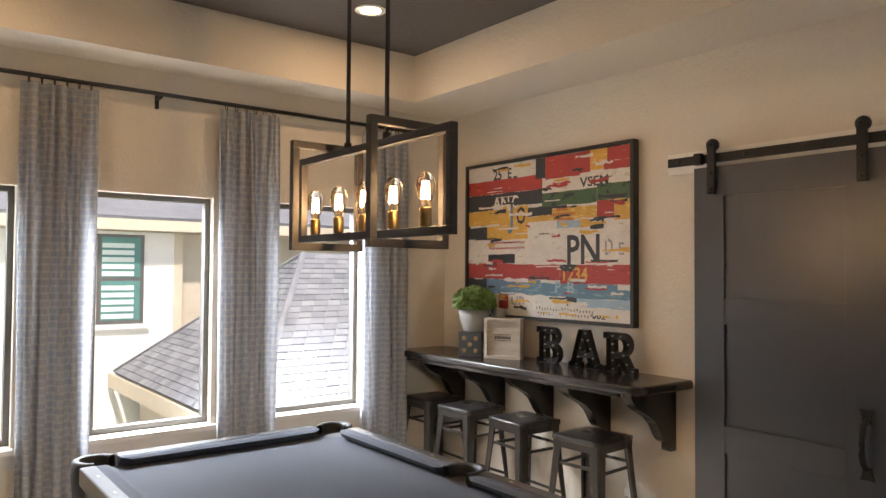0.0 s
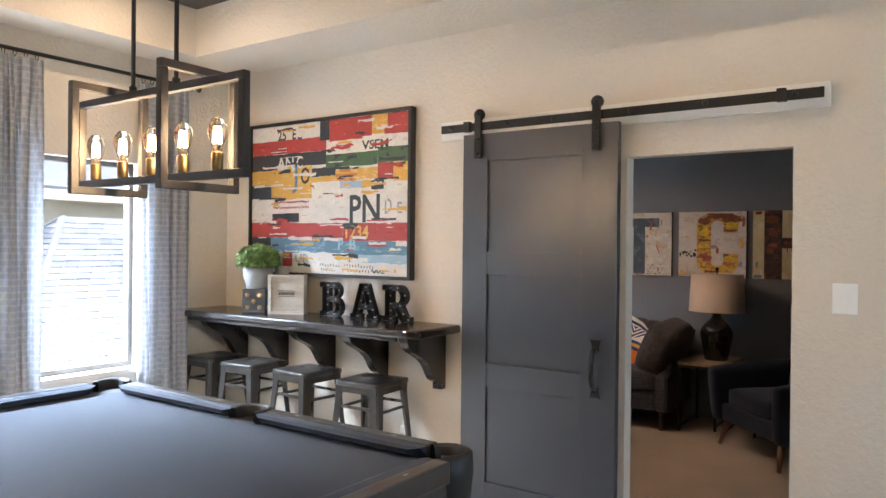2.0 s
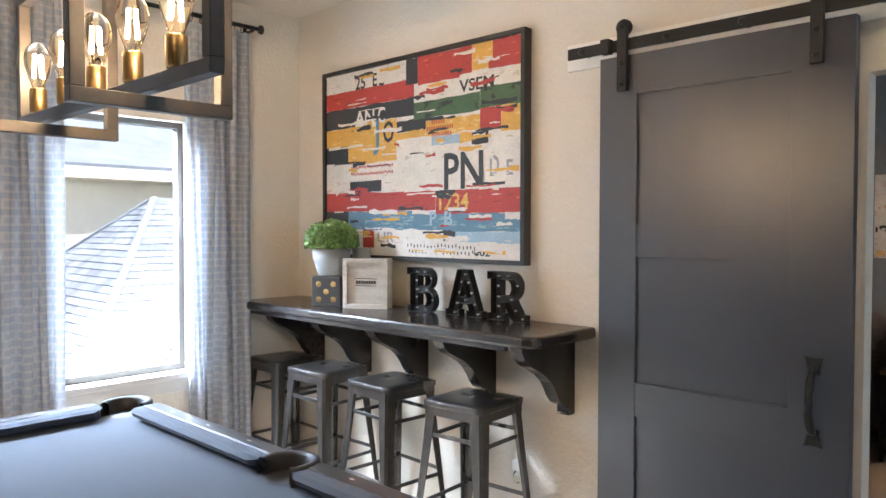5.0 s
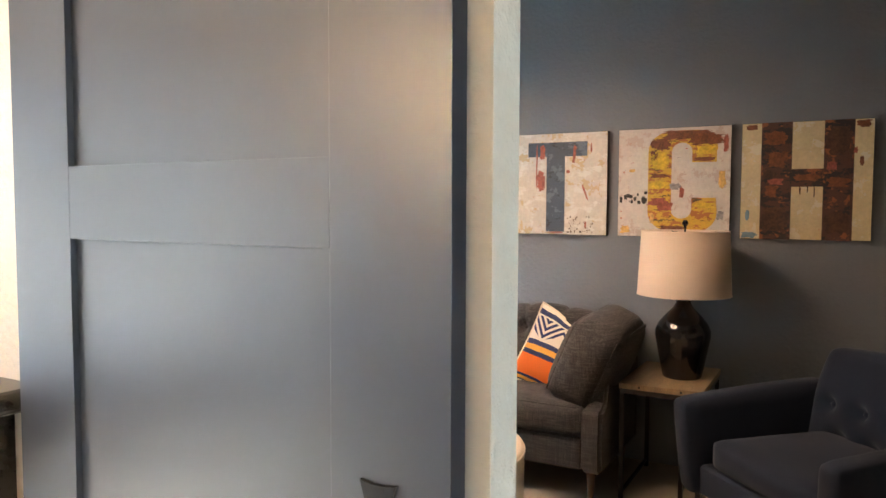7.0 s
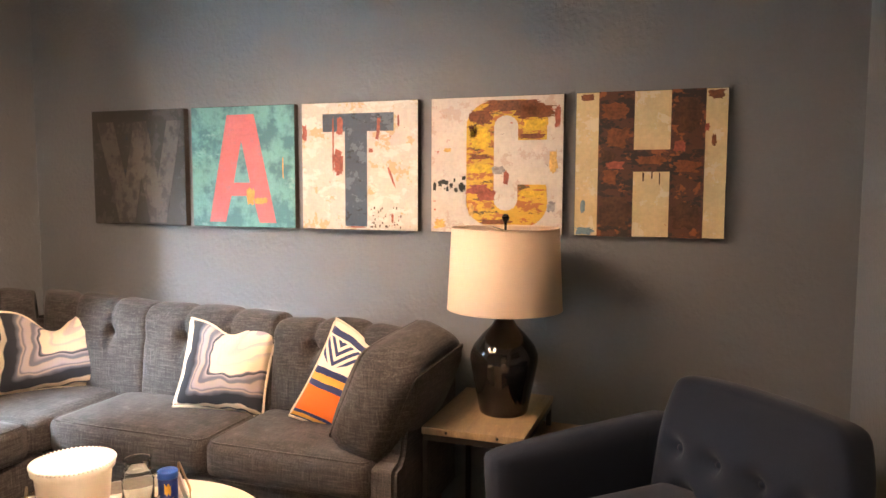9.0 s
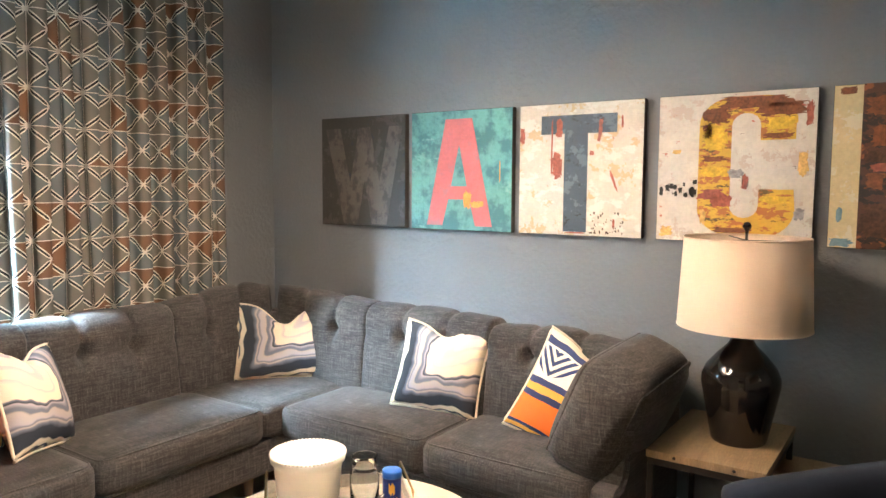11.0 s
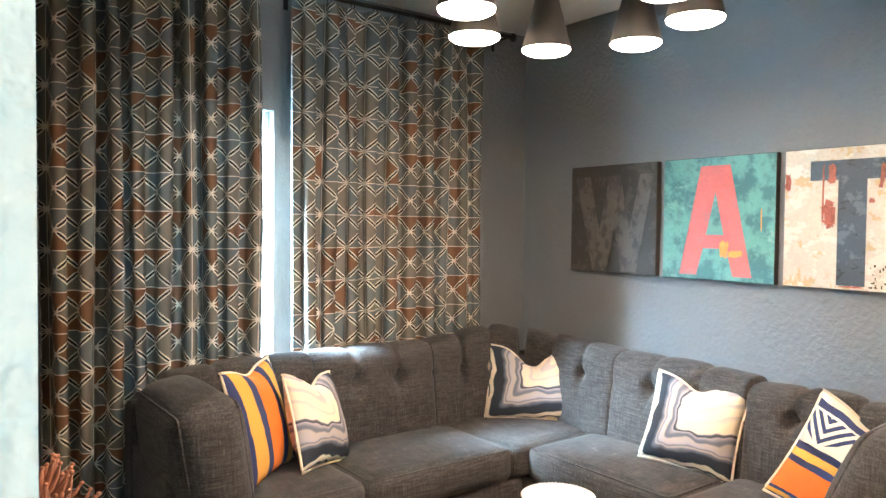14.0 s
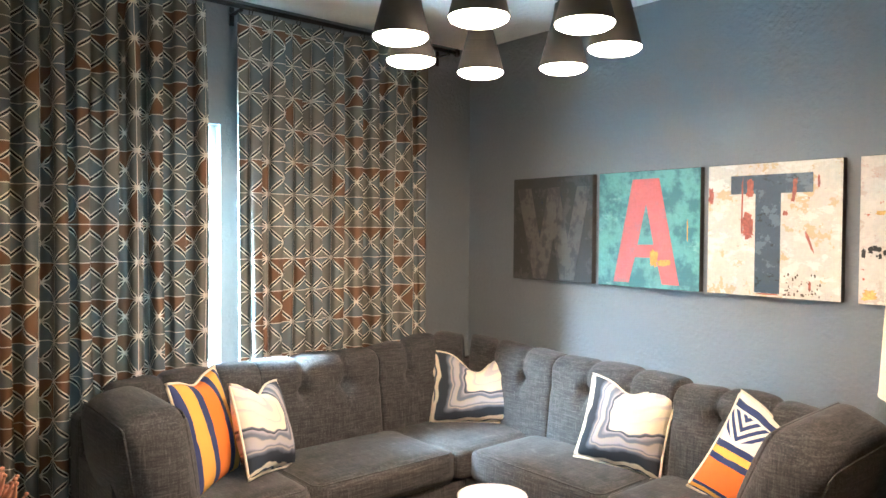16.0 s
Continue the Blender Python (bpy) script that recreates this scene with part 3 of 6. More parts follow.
def prism(outlines, depth, bevel=0.0):
    """A flat shape with holes, in the x-z plane, given thickness along y from 0 to depth."""
    bm = bmesh.new()
    edges = []
    for line in outlines:
        line = [p for k, p in enumerate(line) if math.dist(p, line[k - 1]) > 1e-5]
        vs = [bm.verts.new((x, 0, z)) for x, z in line]
        edges += [bm.edges.new((a, b)) for a, b in zip(vs, vs[1:] + vs[:1])]
    bmesh.ops.triangle_fill(bm, use_beauty=True, use_dissolve=False, edges=edges)
    faces = bm.faces[:]
    ext = bmesh.ops.extrude_face_region(bm, geom=faces)
    bmesh.ops.translate(bm, vec=(0, depth, 0), verts=[v for v in ext["geom"] if isinstance(v, bmesh.types.BMVert)])
    bmesh.ops.recalc_face_normals(bm, faces=bm.faces[:])
    return bm


def soft_block(sx, sy, sz, k=7.0, n=9, puff=0.0, dents=(), face="-y", dent_depth=0.03, dent_width=0.05, edge=0.55):
    """A stuffed cushion: a box with rounded edges, slightly swollen, with buttoned dents on one face."""
    bm = bmesh.new()
    bmesh.ops.create_cube(bm, size=2.0)
    bmesh.ops.subdivide_edges(bm, edges=bm.edges[:], cuts=n, use_grid_fill=True)
    ax = {"x": 0, "y": 1, "z": 2}[face[1]]
    sg = -1 if face[0] == "-" else 1
    oth = [i for i in range(3) if i != ax]
    size = (sx / 2, sy / 2, sz / 2)
    small = min(size)
    for v in bm.verts:
        p = v.co.copy()
        q = Vector([c * s for c, s in zip(p, size)])
        r = small * edge
        core = Vector([max(-s + r, min(s - r, c)) for c, s in zip(q, size)])
        d = q - core
        if d.length > 1e-9:
            big = max(abs(c) for c in d)
            q = core + d * (big / d.length) ** 0.85
        for i in range(3):
            w = 1.0
            for j in range(3):
                if j != i:
                    w *= 1 - p[j] ** 2
            q[i] += puff * w * (1 if p[i] > 0 else -1) * abs(p[i]) ** 3
        if p[ax] * sg > 0.98:
            for a, b in dents:
                dd = ((q[oth[0]] - a) ** 2 + (q[oth[1]] - b) ** 2) / dent_width ** 2
                q[ax] -= sg * dent_depth * math.exp(-dd)
        v.co = q
    return bm


def seam_loops(sx, sy, sz, axis, edge=0.55, radius=0.0045):
    """The two sewn seams that run round a cushion's broad faces."""
    r = min(sx, sy, sz) / 2 * edge * 0.26
    h = [sx / 2 - r, sy / 2 - r, sz / 2 - r]
    i, j = [k for k in range(3) if k != axis]
    c = min(h[i], h[j]) * 0.16
    bm = bmesh.new()
    for sg in (-1, 1):
        pts = []
        for ci, cj, a0 in ((1, 1, 0), (-1, 1, 90), (-1, -1, 180), (1, -1, 270)):
            for k in range(5):
                a = radians(a0 + k * 22.5)
                p = [0.0, 0.0, 0.0]
                p[axis] = sg * h[axis]
                p[i] = ci * (h[i] - c) + c * math.cos(a)
                p[j] = cj * (h[j] - c) + c * math.sin(a)
                pts.append(tuple(p))
        tube(pts + pts[:2], radius, 6, bm=bm)
    return bm


def moved(bm, m):
    bmesh.ops.transform(bm, matrix=m, verts=bm.verts[:])
    return bm


def seat_grid(w, h, thick, n=26, pinch=0.07, sag=0.0, mirror=False):
    """A throw pillow that stands in the x-z plane, with pointed corners and a seam all round, and the cloth's coordinates."""
    bm = bmesh.new()
    uvl = bm.loops.layers.uv.new("cloth")
    front, back = {}, {}

    def place(i, j, side):
        u, v = i / n, j / n
        a, b = 2 * u - 1, 2 * v - 1
        inx = 1 - pinch * (1 - abs(b) ** 2.2)
        inz = 1 - pinch * (1 - abs(a) ** 2.2)
        t = ((1 - abs(a) ** 2.6) * (1 - abs(b) ** 2.6)) ** 0.55
        notch = sag * math.exp(-((a + 0.05) / 0.36) ** 2) * max(0, b) ** 2
        return Vector((a * w / 2 * inx, side * thick / 2 * t * (1 + 0.07 * math.sin(5 * a + 3 * b)) * (1 - 2.2 * sag * math.exp(-(a / 0.16) ** 2) * max(0, b)), h / 2 + b * h / 2 * inz - notch))

    for i in range(n + 1):
        for j in range(n + 1):
            rim = i in (0, n) or j in (0, n)
            front[i, j] = bm.verts.new(place(i, j, -1))
            back[i, j] = front[i, j] if rim else bm.verts.new(place(i, j, 1))
    for i in range(n):
        for j in range(n):
            for grid, flip in ((front, False), (back, True)):
                ids = [(i, j), (i + 1, j), (i + 1, j + 1), (i, j + 1)]
                f = bm.faces.new([grid[k] for k in (ids[::-1] if flip else ids)])
                for loop, k in zip(f.loops, ids[::-1] if flip else ids):
                    loop[uvl].uv = (1 - k[0] / n if mirror else k[0] / n, k[1] / n)
    rim = [front[k, 0].co.copy() for k in range(n)] + [front[n, k].co.copy() for k in range(n)] + [front[n - k, n].co.copy() for k in range(n)] + [front[0, n - k].co.copy() for k in range(n)]
    return bm, rim


def curtain_mesh(width, z0, z1, folds, amp, seed, fullness=1.6, cols=None, pleat=0.0):
    """Hanging cloth along x with rounded folds of uneven depth; the cloth's coordinates follow its length."""
    rnd = random.Random(seed)
    cols = cols or folds * 14
    rows = 26
    ph = [rnd.uniform(-0.5, 0.5) for _ in range(folds + 3)]
    dep = [rnd.uniform(0.6, 1.25) for _ in range(folds + 3)]
    bm = bmesh.new()
    uvl = bm.loops.layers.uv.new("cloth")
    grid = []
    for r in range(rows + 1):
        h = r / rows
        row, run, last = [], 0.0, None
        for c in range(cols + 1):
            s = c / cols * folds
            k = int(s)
            f = s - k
            d = dep[k] * (1 - f) + dep[k + 1] * f
            p = (ph[k] * (1 - f) + ph[k + 1] * f) * (1 - h * 0.6)
            wave = math.sin(2 * math.pi * s + p)
            wave = math.copysign(abs(wave) ** 0.7, wave)
            sharp = 1 - pleat * max(0, h - 0.86) / 0.14
            y = amp * d * wave * sharp + 0.012 * math.sin(3.1 * s + 4 * h + seed)
            x = c / cols * width - 0.20 * width / folds * math.sin(4 * math.pi * s + p) * 0.5 + 0.008 * math.sin(5 * h + s * 2)
            pt = Vector((x, y, z0 + (z1 - z0) * h))
            if last is not None:
                run += math.hypot(pt.x - last.x, pt.y - last.y)
            last = pt
            row.append((bm.verts.new(pt), run))
        grid.append(row)
    for r in range(rows):
        for c in range(cols):
            q = [grid[r][c], grid[r][c + 1], grid[r + 1][c + 1], grid[r + 1][c]]
            f = bm.faces.new([v for v, _ in q])
            mid = [grid[rows // 2][c][1], grid[rows // 2][c + 1][1], grid[rows // 2][c + 1][1], grid[rows // 2][c][1]]
            for loop, (v, _), u in zip(f.loops, q, mid):
                loop[uvl].uv = (u, v.co.z)
    return bm


def letters(text, size, depth, name="letters"):
    """A mesh of built-in lettering that stands in the x-z plane, from its lower left corner."""
    cu = bpy.data.curves.new(name, "FONT")
    cu.body, cu.size, cu.extrude, cu.resolution_u, cu.offset = text, size, depth / 2, 2, size * 0.018
    ob = bpy.data.objects.new(name, cu)
    me = bpy.data.meshes.new_from_object(ob)
    bpy.data.objects.remove(ob)
    bm = bmesh.new()
    bm.from_mesh(me)
    bpy.data.meshes.remove(me)
    bmesh.ops.rotate(bm, cent=(0, 0, 0), matrix=Matrix.Rotation(radians(90), 3, "X"), verts=bm.verts[:])
    return bm

# ---- structure ----
XB, XR = 4.19, 4.28          # wall between the rooms: games side, lounge side
XW = 7.47                    # lounge end wall
YG, YL = 4.88, 4.80          # window walls: games room, lounge
YS = 0.62                    # lounge side wall
ZS, ZT, ZL = 2.855, 3.18, 2.79   # soffit, tray ceiling, lounge ceiling
X0, Y0 = -2.4, -2.2          # far sides of the games room
DOOR_Y0, DOOR_Y1, DOOR_Z = 0.875, 1.672, 2.047


def wall(name, boxes, material, label):
    bm = bmesh.new()
    for b in boxes:
        box(bm, *b)
    return tagged(link(name, bm, material), label, "wall", "", "structure")


def slab(name, b, material, label, category):
    bm = bmesh.new()
    box(bm, *b)
    return tagged(link(name, bm, material), label, category, "", "structure")


slab("floor", (X0 - 0.15, XW + 0.15, Y0 - 0.15, YG + 0.2, -0.2, 0.0), M["carpet"], "beige cut-pile carpet through both rooms", "floor")

# wall between the rooms: two skins, so that each room has its own paint
for nm, xa, xb, mt, lb in (("wall_east", XB, XB + 0.045, M["wall_game"], "greige painted drywall with a doorway"),
                           ("wall_west", XB + 0.045, XR, M["wall_lounge"], "slate blue painted drywall with a doorway")):
    y_end = YG if nm == "wall_east" else YL
    wall(nm, [(xa, xb, Y0, DOOR_Y0, 0, 3.3), (xa, xb, DOOR_Y1, y_end, 0, 3.3), (xa, xb, DOOR_Y0, DOOR_Y1, DOOR_Z, 3.3)], mt, lb)
# painted return of the doorway
bm = bmesh.new()
box(bm, XB - 0.001, XR + 0.001, DOOR_Y1 - 0.004, DOOR_Y1 + 0.003, 0, DOOR_Z - 0.004)
box(bm, XB - 0.001, XR + 0.001, DOOR_Y0 - 0.003, DOOR_Y0 + 0.004, 0, DOOR_Z - 0.004)
box(bm, XB - 0.001, XR + 0.001, DOOR_Y0 - 0.003, DOOR_Y1 + 0.003, DOOR_Z - 0.004, DOOR_Z + 0.003)
tagged(link("trim", bm, M["wall_game"]), "greige plastered return of the doorway", "trim", "", "structure")

WINDOWS = [(0.58, 1.29), (1.665, 2.36), (2.745, 3.44)]
WZ0, WZ1 = 0.72, 2.12
WALL_T = 0.16


def window_wall(name, x_from, x_to, y, openings, z0, z1, top, material, label):
    bs, last = [], x_from
    for a, b in openings:
        bs.append((last, a, y, y + WALL_T, 0, top))
        bs.append((a, b, y, y + WALL_T, 0, z0))
        bs.append((a, b, y, y + WALL_T, z1, top))
        last = b
    bs.append((last, x_to, y, y + WALL_T, 0, top))
    return wall(name, bs, material, label)


window_wall("wall_north", X0, XB + 0.04, YG, WINDOWS, WZ0, WZ1, 3.3, M["wall_game"], "greige painted drywall with three windows")
LWIN = (5.05, 5.745)
# unseen south opening, added to let fill light into the games room
FILL_WIN = (2.1, 3.7)
window_wall("wall_north_lounge", XR - 0.04, XW, YL, [LWIN], 0.72, 2.14, 3.3, M["wall_lounge"], "slate blue painted drywall behind the curtains")
wall("wall_lounge_end", [(XW, XW + 0.12, YS - 0.12, YL + 0.2, 0, 3.3)], M["wall_lounge"], "slate blue painted drywall behind the sofa")
wall("wall_lounge_side", [(XR, XW, YS - 0.12, YS, 0, 3.3)], M["wall_lounge"], "slate blue painted drywall beside the armchair")
window_wall("wall_south", X0, XB, Y0 - WALL_T, [FILL_WIN], WZ0, WZ1, 3.3, M["wall_game"], "greige painted drywall with an added, unseen window")
wall("wall_far_west", [(X0 - 0.12, X0, Y0 - 0.12, YG + WALL_T, 0, 3.3)], M["wall_game"], "greige painted drywall")
# ceilings: soffit ring with a dark raised tray in the games room
TX, TY = 3.655, 4.55
bm = bmesh.new()
box(bm, TX, XB, Y0, YG, ZS, ZT + 0.12)
box(bm, X0, TX, TY, YG, ZS, ZT + 0.12)
box(bm, X0, X0 + 0.55, Y0, TY, ZS, ZT + 0.12)
box(bm, X0 + 0.55, TX, Y0, Y0 + 0.55, ZS, ZT + 0.12)
tagged(link("ceiling_soffit", bm, M["wall_game"]), "greige dropped soffit round a raised tray ceiling", "ceiling", "", "structure")
slab("ceiling", (X0 + 0.5, TX + 0.02, Y0 + 0.5, TY + 0.02, ZT, ZT + 0.10), M["ceiling_dark"], "dark brown painted tray ceiling", "ceiling")
slab("ceiling_lounge", (XR, XW, YS, YL, ZL, ZL + 0.1), M["ceiling_white"], "off-white painted ceiling", "ceiling")


def window(name, a, b, y, z0, z1, label, turn=0):
    w = thing(name, ((a + b) / 2, y, z0), label, "window", "", turn, "structure")
    h, hw, t = z1 - z0, (b - a) / 2, 0.035
    bm = bmesh.new()
    for q in ((-hw, -hw + t, 0.06, 0.12, 0, h), (hw - t, hw, 0.06, 0.12, 0, h), (-hw + t, hw - t, 0.06, 0.12, 0, t), (-hw + t, hw - t, 0.06, 0.12, h - t, h)):
        box(bm, *q)
    part("window_frame", bm, M["window_frame"] if y != YL else M["white_trim"], w, "dark bronze frame" if y != YL else "white painted frame")
    bm = bmesh.new()
    box(bm, -hw + t - 0.003, hw - t + 0.003, 0.085, 0.090, t - 0.003, h - t + 0.003)
    pane = part("pane", bm, M["pane"], w, "clear glass")
    pane.visible_shadow = False
    part("window_sill", block(-hw - 0.05, hw + 0.05, -0.045, 0.058, -0.035, -0.002, 0.006), M["sill"], w, "painted wooden sill")
    part("apron", block(-hw - 0.03, hw + 0.03, -0.014, -0.001, -0.11, -0.037, 0.004), M["sill"], w, "painted apron under the sill")
    bm = bmesh.new()
    for q in ((-hw - 0.001, -hw + 0.004, 0.001, 0.06, 0, h), (hw - 0.004, hw + 0.001, 0.001, 0.06, 0, h), (-hw, hw, 0.001, 0.06, h - 0.004, h + 0.001)):
        box(bm, *q)
    part("return", bm, M["wall_lounge"] if y == YL else M["wall_game"], w, "plastered return")
    return w


for i, (a, b) in enumerate(WINDOWS):
    window("window_%d" % (i + 1), a, b, YG, WZ0, WZ1, "dark-framed fixed window with a painted sill")
for i, (a, b) in enumerate((LWIN,)):
    window("window_%d" % (i + 4), a, b, YL, 0.72, 2.14, "white-framed window behind patterned curtains")
# added window out of view, with a lamp that brightens doorway and east wall
window("window_5", *FILL_WIN, Y0, WZ0, WZ1, "dark-framed fixed window with a painted sill", 180)
window_lamp("sky_fill_lamp", sum(FILL_WIN) / 2, Y0 - 0.14, (WZ0 + WZ1) / 2, 1.58, 1.38, POWER_SOUTH, 1)
# added area lamps in place of the sky, for games room and lounge
sky_lamp("sky_fill_lamp", 2.0, YG, 3.4, POWER_GAME)
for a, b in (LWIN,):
    window_lamp("sky_fill_lamp", a + 0.26, YL + 0.15, 1.43, 0.48, 1.40, POWER_LOUNGE)

# ---- games room ----


def barn_door():
    d = thing("barn_door", (4.10, 0, 0), "dark slate painted three-panel sliding barn door, slid open", "door")
    y0, y1, z0, z1 = 1.684, 2.632, 0.012, 2.22
    sl, sr = y1 - 2.465, 1.880 - y0
    # stiles and rails proud of the panels
    part("stile", block(0, 0.042, y0, y0 + sr, z0, z1, 0.0008, 1), M["barn"], d)
    part("stile", block(0, 0.042, y1 - sl, y1, z0, z1, 0.0008, 1), M["barn"], d)
    zs = ((z0, 0.215), (0.765, 0.902), (1.410, 1.540), (2.062, z1))
    for a, b in zs:
        part("rail", block(0.0003, 0.041, y0 + sr, y1 - sl, a, b, 0.0006, 1), M["barn"], d)
    for a, b in ((0.215, 0.765), (0.902, 1.410), (1.540, 2.062)):
        bm = block(0.013, 0.032, y0 + sr - 0.004, y1 - sl + 0.004, a - 0.004, b + 0.004)
        part("panel", bm, M["barn"], d)
    yh = 1.795
    grip = [(-0.004, yh, 0.832), (-0.030, yh, 0.838), (-0.048, yh, 0.862), (-0.056, yh, 0.905), (-0.058, yh, 0.945), (-0.055, yh, 0.985), (-0.046, yh, 1.016), (-0.028, yh, 1.034), (-0.004, yh, 1.038)]
    h = part("pull_handle", tube(grip, [0.011, 0.0125, 0.0135, 0.0145, 0.015, 0.0145, 0.0135, 0.0125, 0.011], 14), M["black_metal"], d, "black bowed pull handle", True)
    for z in (0.812, 1.060):
        # flared plate with a waist at the grip
        sg = 1 if z > 0.9 else -1
        flare = [(-0.020, -0.030), (0.020, -0.030), (0.019, -0.008), (0.026, 0.016), (0.030, 0.030), (0.010, 0.026), (-0.010, 0.026), (-0.030, 0.030), (-0.026, 0.016), (-0.019, -0.008)]
        pl = prism([[(u, sg * v) for u, v in flare]], 0.006)
        part("back_plate", moved(pl, Matrix.Translation((-0.006, yh, z)) @ Matrix.Rotation(radians(90), 4, "Z") @ Matrix.Translation((0, -0.006, 0))), M["black_metal"], h)
        for s in (-0.017, 0.017):
            scr = lathe([(0.0, 0.004), (0.004, 0.003), (0.006, 0.0)], 10)
            part("screw", moved(scr, Matrix.Translation((-0.006, yh + s, z)) @ Matrix.Rotation(radians(-90), 4, "Y")), M["black_metal"], h, "", True)
    for y in (2.520, 1.797):
        strap = part("hanger_strap", block(-0.028, -0.006, y - 0.021, y + 0.021, 2.075, 2.335, 0.003), M["black_metal"], d, "black steel roller hanger")
        bm = lathe([(0, -0.012), (0.031, -0.012), (0.033, -0.006), (0.027, 0), (0.033, 0.006), (0.031, 0.012), (0, 0.012)], 28)
        part("roller", moved(bm, Matrix.Translation((-0.005, y, 2.330)) @ Matrix.Rotation(radians(90), 4, "Y")), M["black_metal"], strap, "", True)
        for z in (2.100, 2.185, 2.330):
            bm = lathe([(0, 0.011), (0.007, 0.010), (0.011, 0.004), (0.011, 0)], 12)
            part("bolt", moved(bm, Matrix.Translation((-0.028, y, z)) @ Matrix.Rotation(radians(-90), 4, "Y")), M["black_metal"], strap, "", True)
    return d


def door_track():
    tr = thing("barn_door_track", (4.10, 0, 2.265), "black steel barn door track on a white backing board", "door track")
    part("backing_board", block(0.066, 0.089, 0.727, 2.838, -0.055, 0.058, 0.002), M["white_trim"], tr, "white painted backing board")
    part("flat_bar", block(-0.004, 0.005, 0.744, 2.790, -0.025, 0.022, 0.0015), M["black_metal"], tr)
    for y in (0.86, 1.25, 1.62, 2.05, 2.34, 2.72):
        bm = lathe([(0.014, -0.060), (0.014, 0.0), (0.014, 0.006), (0.009, 0.012), (0, 0.012)], 12)
        part("spacer_bolt", moved(bm, Matrix.Translation((-0.004, y, 0)) @ Matrix.Rotation(radians(-90), 4, "Y")), M["black_metal"], tr, "", True)
    for y in (0.915, 2.60):
        part("door_stop", block(-0.026, 0.012, y - 0.020, y + 0.020, -0.030, 0.030, 0.004), M["black_metal"], tr)
    return tr


barn_door()
door_track()


def switch_plate(x, y, z, label):
    s = thing("light_switch", (x, y, z), label, "switch")
    part("plate", block(-0.007, -0.0005, -0.050, 0.050, -0.068, 0.068, 0.003), M["plate_white"], s)
    part("rocker_frame", block(-0.0095, -0.0072, -0.021, 0.021, -0.038, 0.038, 0.001), M["plate_white"], s)
    rk = block(-0.0145, -0.0097, -0.017, 0.017, -0.034, 0.034, 0.002)
    for v in rk.verts:
        if v.co.x < -0.012:
            v.co.x += 0.0035 * (v.co.z / 0.034)
    part("rocker", rk, M["plate_white"], s, "tilted rocker")
    for z in (-0.055, 0.055):
        part("screw", moved(lathe([(0, 0.0015), (0.003, 0.001), (0.0035, 0)], 10), Matrix.Translation((-0.007, 0, z)) @ Matrix.Rotation(radians(-90), 4, "Y")), M["plate_white"], s, "", True)
    return s


switch_plate(XB, 0.664, 1.354, "white rocker light switch on the greige wall")

lo = thing("wall_outlet", (XB, 0.675, 0.36), "white wall outlet beside the doorway", "outlet")
part("plate", block(-0.006, -0.0005, -0.040, 0.040, -0.060, 0.060, 0.003), M["plate_white"], lo)
for z in (-0.024, 0.024):
    part("socket", block(-0.0085, -0.0062, -0.017, 0.017, z - 0.014, z + 0.014, 0.004), M["plate_white"], lo)

ot = thing("wall_outlet", (XB, 3.10, 0.40), "white wall outlet with a clear plug-in freshener", "outlet")
part("plate", block(-0.006, -0.0005, -0.036, 0.036, -0.058, 0.058, 0.003), M["white_trim"], ot)
part("plug", block(-0.040, -0.006, -0.028, 0.028, -0.020, 0.030, 0.008), M["clear_plastic"], ot)
bl = lathe([(0, -0.075), (0.019, -0.075), (0.022, -0.065), (0.022, -0.030), (0.012, -0.020), (0, -0.020)], 20)
part("vial", moved(bl, Matrix.Translation((-0.026, 0, 0.0))), M["jar_glass"], ot, "clear vial", True)


def shelf_outline(inset, z):
    x0, x1, y0, y1, r = 3.735 + inset, XB - 0.001, 2.70 + inset, 4.865, 0.085
    pts = [(x1, y0)]
    for i in range(7):
        a = radians(-90 - 15 * i)
        pts.append((x0 + r + r * math.cos(a), y0 + r + r * math.sin(a)))
    pts += [(x0, y1), (x1, y1)]
    return pts


def bar_ledge():
    s = thing("bar_ledge", (0, 0, 0), "espresso-stained wall-hung bar ledge with a rounded corner", "shelf")
    bm = bmesh.new()
    rings = []
    for inset, z in ((0.012, 1.045), (0.004, 1.050), (0.0, 1.058), (0.0, 1.082), (0.006, 1.090), (0.014, 1.094)):
        rings.append([bm.verts.new((x, y, z)) for x, y in shelf_outline(inset, z)])
    n = len(rings[0])
    for a, b in zip(rings, rings[1:]):
        for i in range(n):
            bm.faces.new((a[i], a[(i + 1) % n], b[(i + 1) % n], b[i]))
    bm.faces.new(rings[0][::-1])
    bm.faces.new(rings[-1])
    bmesh.ops.recalc_face_normals(bm, faces=bm.faces[:])
    part("top", bm, M["espresso"], s)
    part("apron", block(3.762, 3.785, 2.86, 4.86, 1.022, 1.0445, 0.003), M["espresso"], s)
    # scrolled brackets
    for y in (2.835, 3.285, 3.750, 4.210, 4.650):
        prof = [(0.0, 0.0), (0.0, -0.345), (-0.048, -0.345), (-0.048, -0.300), (-0.075, -0.296), (-0.105, -0.280), (-0.130, -0.252), (-0.152, -0.215),
                (-0.180, -0.178), (-0.220, -0.145), (-0.270, -0.118), (-0.325, -0.092), (-0.365, -0.062), (-0.385, -0.030), (-0.390, 0.0)]
        bm = prism([[(x, z) for x, z in prof]], 0.062)
        br = part("bracket", moved(bm, Matrix.Translation((XB - 0.002, y - 0.031, 1.044))), M["espresso"], s, "scrolled bracket")
    return s


bar_ledge()


